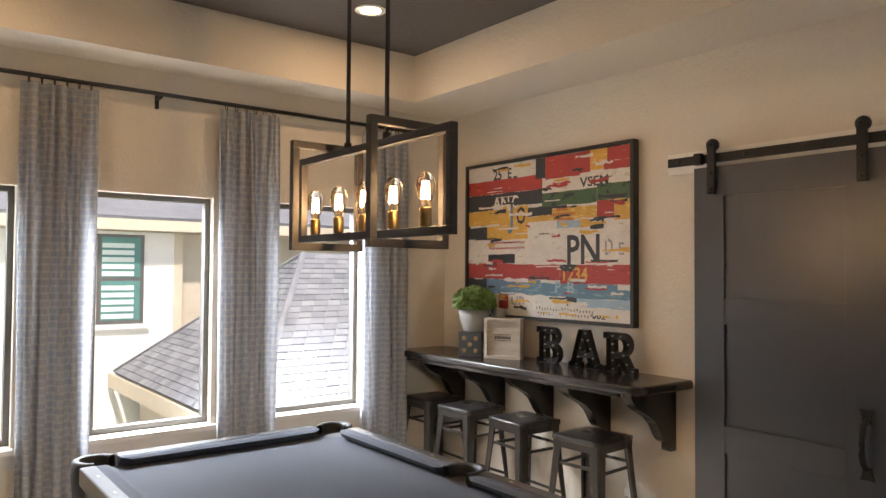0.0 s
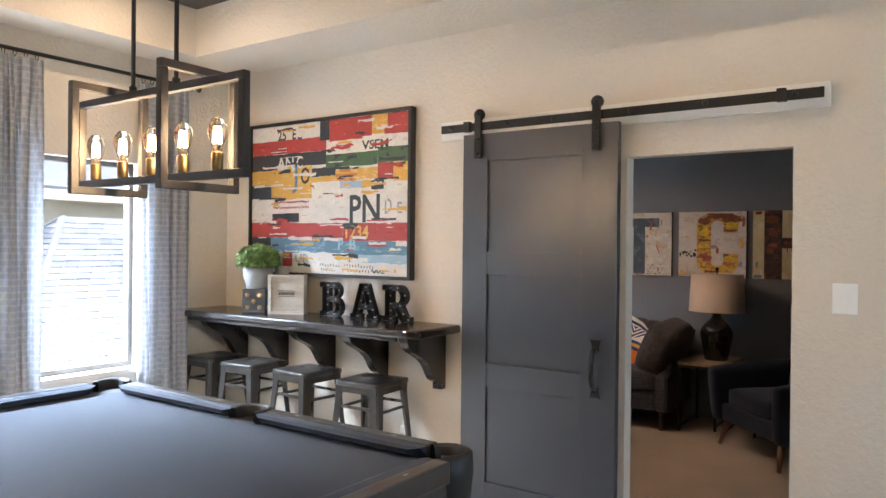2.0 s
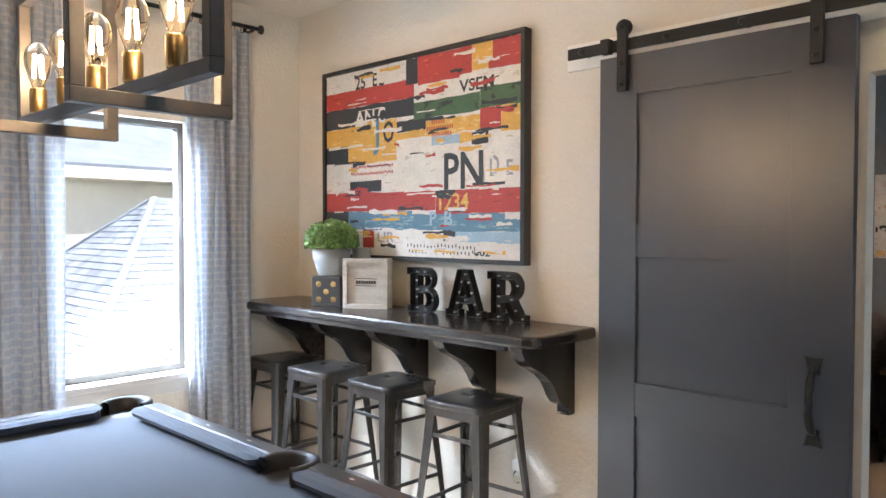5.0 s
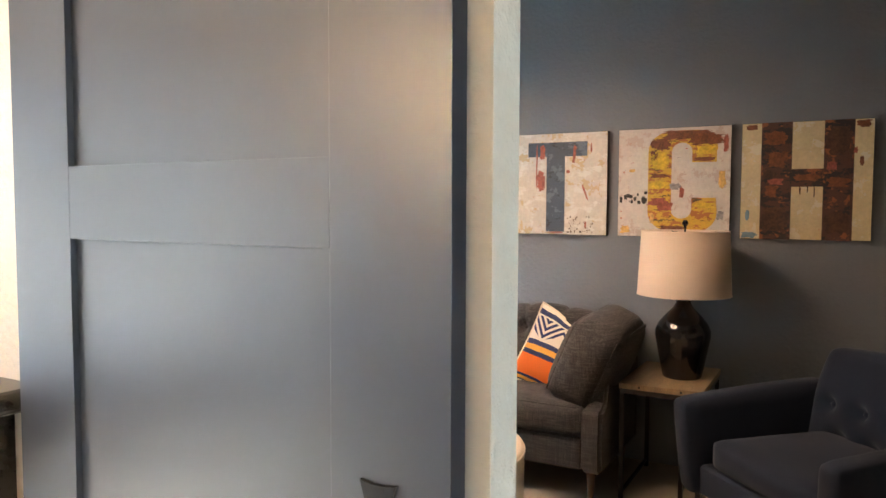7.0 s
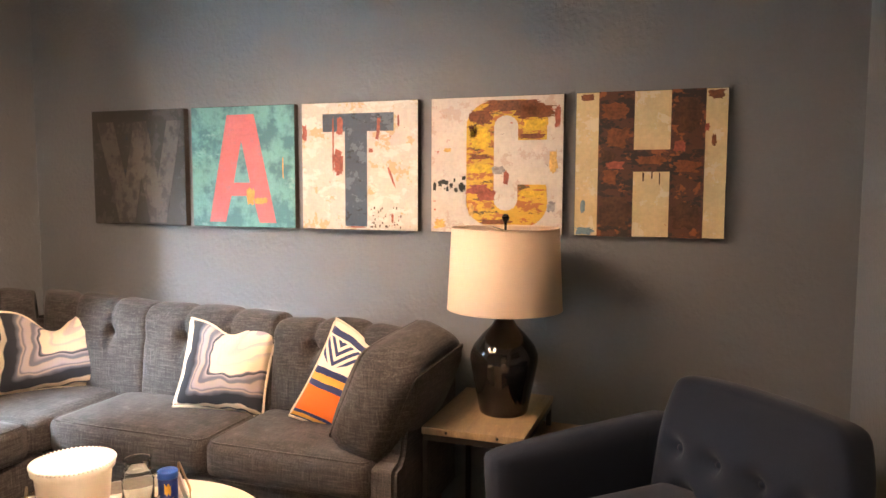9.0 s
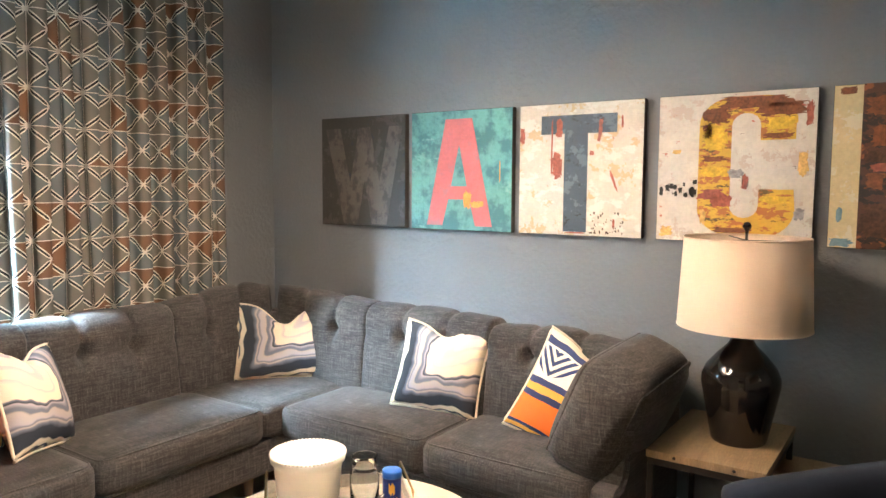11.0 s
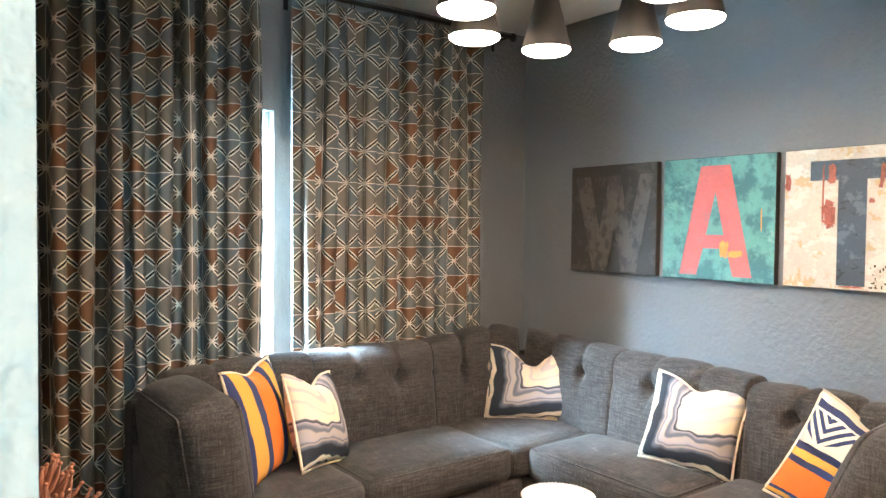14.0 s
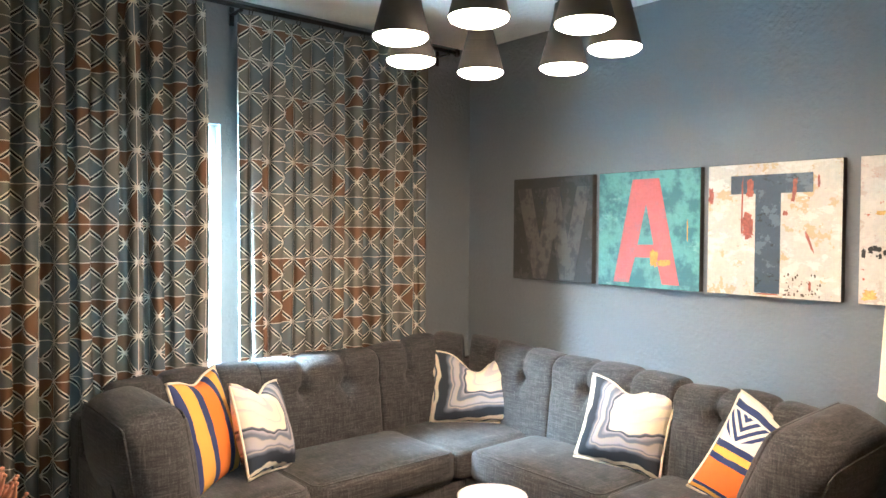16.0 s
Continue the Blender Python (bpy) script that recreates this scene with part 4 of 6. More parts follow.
def bar_stool(where, turn):
    """Pressed metal stool with splayed channel legs."""
    s = thing("bar_stool", where, "gunmetal pressed-steel backless bar stool under the ledge", "stool", "bar stools under the ledge", turn)
    bm = soft_block(0.325, 0.325, 0.034, n=7, puff=0.002)
    part("seat", moved(bm, Matrix.Translation((0, 0, 0.741))), M["gunmetal"], s, "", True)
    bm = bmesh.new()
    for sx in (-1, 1):
        for ax in (0, 1):
            w, t, o = 0.150, 0.003, 0.158
            if ax == 0:
                box(bm, -w, w, sx * o - t, sx * o + t, 0.690, 0.738)
            else:
                box(bm, sx * o - t, sx * o + t, -w, w, 0.690, 0.738)
    part("skirt", bm, M["gunmetal"], s)
    slot = part("slot", block(-0.032, 0.032, -0.006, 0.006, 0.7555, 0.7600, 0.002), M["pearl"], s, "worn bright hand slot")
    for sx in (-1, 1):
        for sy in (-1, 1):
            bm = bmesh.new()
            rings = []
            for z, o, w in ((0.735, 0.157, 0.062), (0.60, 0.166, 0.056), (0.30, 0.190, 0.044), (0.0, 0.214, 0.034)):
                rings.append([bm.verts.new(c) for c in ((sx * o, sy * (o - w), z), (sx * o, sy * (o - 0.012), z), (sx * (o - 0.012), sy * o, z), (sx * (o - w), sy * o, z),
                                                        (sx * (o - w), sy * (o - 0.006), z), (sx * (o - 0.020), sy * (o - 0.010), z), (sx * (o - 0.010), sy * (o - 0.020), z), (sx * (o - 0.006), sy * (o - w), z))])
            for a, b in zip(rings, rings[1:]):
                for i in range(8):
                    bm.faces.new((a[i], a[(i + 1) % 8], b[(i + 1) % 8], b[i]))
            bm.faces.new(rings[0])
            bm.faces.new(rings[-1])
            bmesh.ops.recalc_face_normals(bm, faces=bm.faces[:])
            part("leg", bm, M["gunmetal"], s)
    for z, o in ((0.575, 0.162), (0.27, 0.186)):
        for sx in (-1, 1):
            part("cross_bar", block(-o, o, sx * (o - 0.006) - 0.004, sx * (o - 0.006) + 0.004, z, z + 0.018, 0.001, 1), M["gunmetal"], s)
            part("cross_bar", block(sx * (o - 0.006) - 0.004, sx * (o - 0.006) + 0.004, -o, o, z + 0.02, z + 0.038, 0.001, 1), M["gunmetal"], s)
    return s


stool = bar_stool((3.925, 3.170, 0), 4)
for y, tn, x in ((3.735, -3, 3.935), (4.250, 2, 3.93), (4.680, -2, 3.945)):
    copy_thing(stool, pose(x, y, 0, 0, 0, tn))


def pool_table():
    x0, x1, y0, y1 = 1.395, 2.735, 1.655, 3.935
    zt = 0.845
    t = thing("pool_table", ((x0 + x1) / 2, (y0 + y1) / 2, 0), "black wooden pool table with charcoal cloth and pearl sights", "pool table")
    hx, hy = (x1 - x0) / 2, (y1 - y0) / 2
    rail = 0.125
    part("bed_cloth", block(-hx + 0.06, hx - 0.06, -hy + 0.06, hy - 0.06, 0.755, 0.800), M["cloth_pool"], t, "charcoal billiard cloth")
    px, py = hx - 0.085, hy - 0.085   # pocket centres
    g = 0.095
    # cushions: sloped nose towards the bed
    runs = [((-px + g, hy), (px - g, hy), (0, -1)), ((-px + g, -hy), (px - g, -hy), (0, 1)),
            ((hx, -py + g), (hx, -0.075), (-1, 0)), ((hx, 0.075), (hx, py - g), (-1, 0)),
            ((-hx, -py + g), (-hx, -0.075), (1, 0)), ((-hx, 0.075), (-hx, py - g), (1, 0))]
    for a, b, inn in runs:
        a, b, inn = Vector((*a, 0)), Vector((*b, 0)), Vector((*inn, 0))
        d = (b - a).normalized()
        bm = bmesh.new()
        ra = []
        for p, s in ((a, 1), (b, -1)):
            pts = [(0.062, zt - 0.002, 0), (0.105, zt - 0.002, 0.004), (0.128, 0.836, 0.045), (0.120, 0.820, 0.045), (0.085, 0.801, 0.02), (0.062, 0.801, 0)]
            ra.append([bm.verts.new(p + inn * o + d * (s * cut) + Vector((0, 0, z))) for o, z, cut in pts])
        for i in range(6):
            bm.faces.new((ra[0][i], ra[0][(i + 1) % 6], ra[1][(i + 1) % 6], ra[1][i]))
        bm.faces.new(ra[0])
        bm.faces.new(ra[1][::-1])
        bmesh.ops.recalc_face_normals(bm, faces=bm.faces[:])
        part("cushion", bm, M["cloth_pool"], t, "cloth-covered cushion")
        lo, hi = a + d * 0.0, b - d * 0.0
        c1, c2 = lo, hi + inn * 0.064
        bm = block(min(c1.x, c2.x), max(c1.x, c2.x), min(c1.y, c2.y), max(c1.y, c2.y), 0.770, zt + 0.001, 0.008, 2)
        rl = part("top_rail", bm, M["pool_wood"], t, "polished black rail")
        n = 3
        for k in range(n):
            c = a + (b - a) * ((k + 0.7) / (n + 0.4)) + inn * 0.034
            bm = bmesh.new()
            for q in ((0.016, 0.0055),):
                vs = [bm.verts.new(c + d * u + inn * w + Vector((0, 0, zt + 0.0022))) for u, w in ((q[0], 0), (0, q[1]), (-q[0], 0), (0, -q[1]))]
                bm.faces.new(vs)
            bmesh.ops.recalc_face_normals(bm, faces=bm.faces[:])
            part("sight", bm, M["pearl"], rl, "pearl diamond sight")
    # pockets
    for sx in (-1, 1):
        for sy in (-1, 0, 1):
            cx, cy = sx * (px + (0.020 if sy == 0 else 0.0)), sy * py
            bm = lathe([(0.058, 0.60), (0.062, 0.798), (0.066, 0.842), (0.072, 0.850), (0.084, 0.852), (0.094, 0.846), (0.098, 0.78), (0.090, 0.70), (0.070, 0.60)], 30)
            # open towards the bed above the cloth
            away = Vector((-sx, -sy, 0)).normalized() if sy else Vector((-sx, 0, 0))
            kill = [f for f in bm.faces if f.calc_center_median().z > 0.80 and Vector((f.calc_center_median().x, f.calc_center_median().y, 0)).normalized().dot(away) > 0.45]
            bmesh.ops.delete(bm, geom=kill, context="FACES")
            po = part("pocket", moved(bm, Matrix.Translation((cx, cy, 0))), M["leather_black"], t, "black leather pocket", True)
            # flat black disc on the uncut cloth; its colour gives the hole's shade
            bm = lathe([(0, 0.8012), (0.060, 0.8012)], 24)
            part("pocket_dark_disc", moved(bm, Matrix.Translation((cx - sx * 0.008, cy - sy * 0.008, 0.0005))), M["die"], po)
    # body
    part("apron", block(-hx + 0.03, hx - 0.03, -hy + 0.03, hy - 0.03, 0.56, 0.768, 0.012), M["pool_wood"], t)
    for sx in (-1, 1):
        for sy in (-1, 1):
            lx, ly = sx * (hx - 0.21), sy * (hy - 0.26)
            bm = lathe([(0, 0), (0.062, 0), (0.066, 0.03), (0.058, 0.06), (0.075, 0.16), (0.090, 0.34), (0.092, 0.46), (0.080, 0.50), (0.095, 0.53), (0.095, 0.56), (0, 0.56)], 24)
            part("leg", moved(bm, Matrix.Translation((lx, ly, 0))), M["pool_wood"], t, "", True)
    return t


pool_table()


def pendant():
    p = thing("pendant_light", (2.10, 2.665, 0), "bronze open-frame linear pendant with five lit filament bulbs", "pendant light")
    b = 0.014

    def hoop(name, along, lo, hi, z0, z1, at):
        bm = bmesh.new()
        for q in ((lo, hi, z0, z0 + 2 * b), (lo, hi, z1 - 2 * b, z1), (lo, lo + 2 * b, z0 + 2 * b, z1 - 2 * b), (hi - 2 * b, hi, z0 + 2 * b, z1 - 2 * b)):
            if along == "y":
                box(bm, at - b, at + b, q[0], q[1], q[2], q[3])
            else:
                box(bm, q[0], q[1], at - b, at + b, q[2], q[3])
        bmesh.ops.bevel(bm, geom=bm.edges[:], offset=0.0015, segments=1, affect="EDGES")
        return part(name, bm, M["bronze"], p)

    hoop("long_frame", "y", -0.510, 0.505, 1.785, 2.130, 0)
    hoop("cross_frame", "x", -0.155, 0.165, 1.748, 2.172, -0.262)
    hoop("cross_frame", "x", -0.155, 0.155, 1.748, 2.165, 0.285)
    for y in (-0.133, 0.131):
        part("rod", tube([(0, y, 2.128), (0, y, ZT - 0.02)], 0.008, 10), M["bronze"], p, "", True)
        part("collar", tube([(0, y, 2.128), (0, y, 2.150)], 0.014, 12), M["bronze"], p, "", True)
    part("ceiling_plate", block(-0.06, 0.06, -0.22, 0.22, ZT - 0.025, ZT - 0.001, 0.004), M["bronze"], p)
    for i in range(5):
        y = -0.363 + 0.186 * i
        s = part("socket", moved(lathe([(0, 1.8135), (0.018, 1.8135), (0.020, 1.820), (0.020, 1.872), (0.017, 1.876), (0, 1.876)], 20), Matrix.Translation((0, y, 0))), M["brass"], p, "brass lamp socket", True)
        prof = [(0.0135, 1.876), (0.016, 1.886), (0.023, 1.905), (0.031, 1.932), (0.033, 1.950), (0.028, 1.972), (0.016, 1.988), (0.0, 1.992)]
        g = part("bulb", moved(lathe(prof, 24), Matrix.Translation((0, y, 0))), M["bulb_glass"], s, "clear filament bulb", True)
        g.visible_shadow = False
        bm = bmesh.new()
        for k in range(4):
            a = math.pi / 2 * k + 0.4
            tube([(0.011 * math.cos(a), y + 0.011 * math.sin(a), 1.905), (0.0075 * math.cos(a), y + 0.0075 * math.sin(a), 1.958)], 0.0030, 8, bm=bm)
        part("filament", bm, M["filament"], s, "glowing filament")
    return p


pendant()


def downlight(x, y, z):
    d = thing("recessed_downlight", (x, y, z), "lit recessed downlight with a white trim ring", "downlight", "downlights in the tray ceiling")
    part("trim_ring", lathe([(0.058, -0.002), (0.088, -0.004), (0.092, 0.0), (0.058, 0.0)], 32), M["white_trim"], d, "", True)
    part("lens", lathe([(0, -0.0025), (0.0595, -0.0025)], 32), M["can_lens"], d, "glowing lens")
    return d


for x, y in ((2.93, 3.98), (0.9, 4.0), (2.93, 1.2), (0.9, 1.2)):
    downlight(x, y, ZT - 0.001)


def curtain(where, width, z0, z1, folds, amp, seed, material, label, group, pleat=0.0, rings=0):
    c = thing("curtain", where, label, "curtain", group)
    part("cloth", curtain_mesh(width, z0, z1, folds, amp, seed, pleat=pleat), material, c, "", True)
    for i in range(rings):
        bm = bmesh.new()
        pts = [(width * (i + 0.5) / rings, 0.020 * math.cos(radians(k * 30)), z1 + 0.014 + 0.020 * math.sin(radians(k * 30))) for k in range(13)]
        tube(pts, 0.0028, 6, bm=bm)
        part("ring", bm, M["black_metal"], c)
    return c


for i, (x, w) in enumerate(((0.20, 0.36), (1.290, 0.365), (2.365, 0.380), (3.385, 0.385))):
    curtain((x, YG - 0.085, 0), w, 0.02, 2.665, 5, 0.028, 11 + i, M["curtain_game"], "blue-grey sheer pinch-pleated curtain panel", "curtains in the games room", 0.5, 6)


def curtain_rod(name, x0, x1, y, z, wall_y, stands, label):
    r = thing(name, (0, y, z), label, "curtain rod")
    part("rod", tube([(x0, 0, 0), (x1, 0, 0)], 0.0125, 14), M["black_metal"], r, "", True)
    for x in (x0, x1):
        part("finial", moved(lathe([(0, -0.03), (0.016, -0.02), (0.020, 0), (0.016, 0.02), (0, 0.03)], 16), Matrix.Translation((x, 0, 0))), M["black_metal"], r, "", True)
    for x in stands:
        bm = block(x - 0.010, x + 0.010, -0.006, wall_y - y - 0.001, -0.024, -0.013, 0.002)
        br = part("bracket", bm, M["black_metal"], r)
        part("bracket_plate", block(x - 0.012, x + 0.012, wall_y - y - 0.008, wall_y - y - 0.001, -0.075, 0.02, 0.002), M["black_metal"], br)
    return r


curtain_rod("curtain_rod", 0.1, 3.86, YG - 0.085, 2.70, YG, (0.15, 2.0, 3.80), "long black curtain rod over three windows")

# abstract collage picture
ART_Y0, ART_Y1, ART_Z0, ART_Z1 = 3.050, 4.565, 1.350, 2.445


def collage():
    p = thing("framed_picture", (XB, ART_Y1, ART_Z0), "large black-framed abstract collage of coloured strips and stencilled letters", "picture")
    W, H, f = ART_Y1 - ART_Y0, ART_Z1 - ART_Z0, 0.022
    bm = bmesh.new()
    for q in ((-W, 0, 0, f), (-W, 0, H - f, H), (-W, -W + f, f, H - f), (-f, 0, f, H - f)):
        box(bm, -0.055, -0.002, q[0], q[1], q[2], q[3])
    part("picture_frame", bm, M["black_frame"], p, "black float frame")
    keys = ["chalk", "ink", "scarlet", "ochre", "moss", "sea", "sky_paint"]
    C, K, R, O, G, S, P = range(7)
    # u0, u1, v0, v1 (from the top), paint
    strips = [(0, .43, 0, .10, C), (.43, .49, 0, .13, K), (.49, .76, 0, .14, R), (.76, .86, 0, .07, O), (.86, 1, 0, .08, R), (.76, .84, .07, .12, O), (.84, 1, .08, .13, R),
              (0, .47, .10, .195, R), (.47, .70, .14, .225, C), (.70, .84, .13, .20, C), (.84, 1, .13, .205, C), (.55, .66, .145, .165, K),
              (0, .16, .195, .305, K), (.16, .47, .195, .285, K), (.47, .80, .225, .31, G), (.80, 1, .205, .30, G), (.47, .62, .31, .325, K),
              (0, .20, .305, .40, O), (.20, .38, .285, .33, O), (.38, .53, .305, .365, K), (.20, .38, .33, .41, O), (.53, .80, .325, .40, O), (.80, .90, .30, .405, R), (.90, 1, .30, .42, O),
              (0, .12, .40, .495, K), (.12, .38, .41, .505, O), (.38, .56, .40, .485, C), (.56, .70, .405, .45, P), (.70, .76, .40, .485, O), (.76, .84, .405, .465, K), (.84, 1, .42, .52, C), (.38, .53, .365, .40, O), (.56, .70, .45, .485, C),
              (0, .13, .495, .66, C), (.13, .42, .505, .60, C), (.13, .30, .60, .66, K), (.30, .42, .60, .67, C), (.42, .72, .485, .67, C), (.72, .84, .465, .67, C), (.84, 1, .52, .67, C),
              (0, .24, .66, .765, R), (.24, .58, .67, .765, R), (.58, .68, .67, .70, K), (.58, .80, .70, .785, R), (.68, 1, .67, .70, R), (.80, 1, .70, .785, R),
              (0, .12, .765, .86, K), (.12, .46, .765, .865, S), (.46, .66, .785, .865, S), (.66, 1, .785, .87, S), (.92, 1, .785, .815, C),
              (0, .20, .86, 1, C), (.20, .26, .865, .96, R), (.26, .46, .865, .93, C), (.46, .62, .865, .915, C), (.62, .68, .865, .92, K), (.68, 1, .87, .925, P),
              (.20, .46, .93, 1, C), (.46, .88, .92, 1, C), (.88, 1, .925, 1, C), (.90, .985, .945, .99, R)]

    def across(u):
        return 1.18 * u / (1 + 0.18 * u)

    strips = [(across(u0), across(u1), v0, v1, k) for u0, u1, v0, v1, k in strips]
    bm = bmesh.new()
    box(bm, -0.036, -0.003, -W + f, -f, f, H - f, 0)
    part("canvas", bm, M["chalk"], p, "stretched canvas")
    rnd = random.Random(5)
    iw, ih = W - 2 * f, H - 2 * f
    for u0, u1, v0, v1, k in strips:
        e = 0.0022 + 0.0022 * rnd.random()
        n = 8
        up = [(-f - (u0 + (u1 - u0) * i / n) * iw, H - f - v0 * ih + rnd.uniform(-0.004, 0.003)) for i in range(n + 1)]
        lo = [(-f - (u0 + (u1 - u0) * i / n) * iw, H - f - v1 * ih + rnd.uniform(-0.004, 0.003)) for i in range(n + 1)]
        up = [(y, min(H - f, z)) for y, z in up]
        lo = [(y, max(f, z)) for y, z in lo]
        bm = bmesh.new()
        top = [bm.verts.new((-0.036 - e, y, z)) for y, z in up]
        bot = [bm.verts.new((-0.036 - e, y, z)) for y, z in lo]
        for i in range(n):
            bm.faces.new((top[i], bot[i], bot[i + 1], top[i + 1]))
        part("paper_strip", bm, M[keys[k]], p)
    # dry scrapes and torn flakes of paint across the strips
    for key, seed, num in (("chalk", 21, 44), ("ink", 22, 26), ("ochre", 23, 22), ("scarlet", 24, 14)):
        rf = random.Random(seed)
        bm = bmesh.new()
        for _ in range(num):
            u, (v, half) = rf.uniform(.01, .90), (rf.choice(strips)[rf.choice((2, 3))], rf.uniform(.004, .020))
            v = min(.97, max(.03, v + rf.uniform(-.03, .03)))
            n, ln = 5, rf.uniform(.02, .16)
            ln = min(ln, .99 - u)
            x = -0.0424 - 0.0006 * rf.random()
            top = [bm.verts.new((x, -f - (u + ln * i / n) * iw, H - f - (v - half * rf.uniform(.15, 1)) * ih)) for i in range(n + 1)]
            bot = [bm.verts.new((x, -f - (u + ln * i / n) * iw, H - f - (v + half * rf.uniform(.05, .9)) * ih)) for i in range(n + 1)]
            for i in range(n):
                bm.faces.new((top[i], bot[i], bot[i + 1], top[i + 1]))
        tagged(part("painted_texture", bm, M[key], p, "torn paint flakes"), kind="stuff")
    # stencilled characters in the collage
    for txt, u, v, size, mt, sq in (("PN", .655, .665, .190, "ink", 0.86), ("D", .865, .615, .105, "ash", 0.62), ("E", .935, .615, .075, "ash", 0.85), ("AN", .185, .298, .088, "chalk", 1.0), ("C", .315, .298, .088, "chalk", 0.8), ("1234", .625, .765, .085, "ochre", 0.98),
                                    ("J", .30, .42, .15, "sea", 0.9), ("O", .345, .405, .12, "ink", 0.7), ("25", .185, .10, .075, "ink", 0.9), ("E", .285, .10, .075, "ink", 0.8), ("VSEM", .735, .212, .062, "ink", 1.15), ("UR", .31, .93, .062, "ash", 1.3), ("002", .80, .985, .040, "ink", 1.3),
                                    ("B", .66, .84, .075, "sky_paint", 1.1), ("P", .59, .84, .075, "sky_paint", 1.0)):
        bm = letters(txt, size * 1.35, 0.001)
        m4 = Matrix.Translation((-0.0415, -f - u * iw, H - f - v * ih)) @ Matrix.Rotation(radians(-90), 4, "Z") @ Matrix.Diagonal((sq, 1, 1, 1))
        part("stencil", moved(bm, m4), M[mt], p, "stencilled characters")
    # three short lines of red print on the amber strip
    bm = bmesh.new()
    for j, (ua, ub) in enumerate(((.60, .66), (.575, .70), (.60, .69))):
        k = 0
        while ua + .011 * k < ub:
            y, z = -f - (ua + .011 * k) * iw, H - f - (.335 + .031 * j) * ih
            box(bm, -0.0412, -0.040, y - 0.0105, y - 0.0035, z - 0.010, z + 0.010)
            k += 1
    part("print", bm, M["scarlet"], p, "small red print")
    # rows of small dots and bars of print
    bm = bmesh.new()
    for i in range(26):
        for j in range(2):
            u, v = .16 + .0095 * i, .525 + .035 * j + rnd.uniform(-.004, .004)
            y, z = -f - u * iw, H - f - v * ih
            box(bm, -0.0412, -0.040, y - 0.004, y + 0.004, z - 0.007, z + 0.007)
    part("print", bm, M["scarlet"], p, "small red print")
    bm = bmesh.new()
    for i in range(44):
        u, v = .48 + .0085 * i, .945 + .028 * (i % 2) + rnd.uniform(-.006, .006)
        y, z = -f - u * iw, H - f - v * ih
        box(bm, -0.0412, -0.040, y - 0.004, y + 0.003, z - 0.008, z + 0.008)
    part("print", bm, M["ink"], p, "small black print")
    return p


collage()

# ---- on the ledge ----
ZB = 1.0945


def arc(cx, cz, rx, rz, a0, a1, n=12):
    return [(cx + rx * math.cos(radians(a0 + (a1 - a0) * i / n)), cz + rz * math.sin(radians(a0 + (a1 - a0) * i / n))) for i in range(n + 1)]


def marquee(letter, where, lines, bulbs, w):
    """A marquee letter: black tray with a raised rim and a row of small bulbs, facing -x."""
    t = thing("marquee_letter", where, "black metal marquee letter %s with small unlit bulbs" % letter, "sign letter", "marquee letters on the ledge", -90)
    part("back", prism(lines, 0.006), M["die"], t)
    bm = bmesh.new()
    for line in lines:
        n = len(line)
        for i in range(n):
            (xa, za), (xb, zb) = line[i], line[(i + 1) % n]
            vs = [bm.verts.new(c) for c in ((xa, -0.036, za), (xb, -0.036, zb), (xb, 0.005, zb), (xa, 0.005, za))]
            bm.faces.new(vs)
    bmesh.ops.remove_doubles(bm, verts=bm.verts[:], dist=0.0001)
    bmesh.ops.solidify(bm, geom=bm.faces[:], thickness=0.003)
    part("rim", bm, M["black_metal"], t, "black metal rim")
    for x, z in bulbs:
        bm = moved(lathe([(0.0032, 0), (0.0040, 0.006), (0.0055, 0.012), (0.0050, 0.017), (0, 0.021)], 10), Matrix.Translation((x, -0.001, z)) @ Matrix.Rotation(radians(90), 4, "X"))
        part("bulb", bm, M["galvanised"], t, "small unlit bulb", True)
    return t


B_OUT = [(0, 0), (0.13, 0)] + arc(0.13, 0.062, 0.058, 0.062, -90, 75) + arc(0.125, 0.172, 0.050, 0.053, -60, 90) + [(0, 0.225), (0, 0.195), (0.022, 0.195), (0.022, 0.030), (0, 0.030)]
B_H1 = [(0.078, 0.035), (0.115, 0.035)] + arc(0.115, 0.066, 0.024, 0.031, -90, 90, 8) + [(0.078, 0.097)]
B_H2 = [(0.078, 0.135), (0.112, 0.135)] + arc(0.112, 0.162, 0.020, 0.027, -90, 90, 8) + [(0.078, 0.189)]
marquee("B", (4.095, 3.745, ZB), [B_OUT, B_H1, B_H2], [(0.05, 0.02), (0.05, 0.075), (0.05, 0.115), (0.05, 0.16), (0.05, 0.205), (0.105, 0.207), (0.155, 0.175), (0.12, 0.115), (0.163, 0.065), (0.11, 0.017)], 0.2)
A_OUT = [(0, 0), (0.085, 0), (0.085, 0.028), (0.068, 0.028), (0.080, 0.062), (0.145, 0.062), (0.157, 0.028), (0.140, 0.028), (0.140, 0), (0.230, 0), (0.230, 0.028), (0.212, 0.028), (0.142, 0.225), (0.078, 0.225), (0.018, 0.028), (0, 0.028)]
A_H = [(0.091, 0.096), (0.134, 0.096), (0.113, 0.165)]
marquee("A", (4.115, 3.490, ZB), [A_OUT, A_H], [(0.04, 0.014), (0.055, 0.06), (0.075, 0.115), (0.09, 0.165), (0.11, 0.205), (0.112, 0.078), (0.13, 0.165), (0.15, 0.115), (0.172, 0.06), (0.19, 0.014)], 0.23)
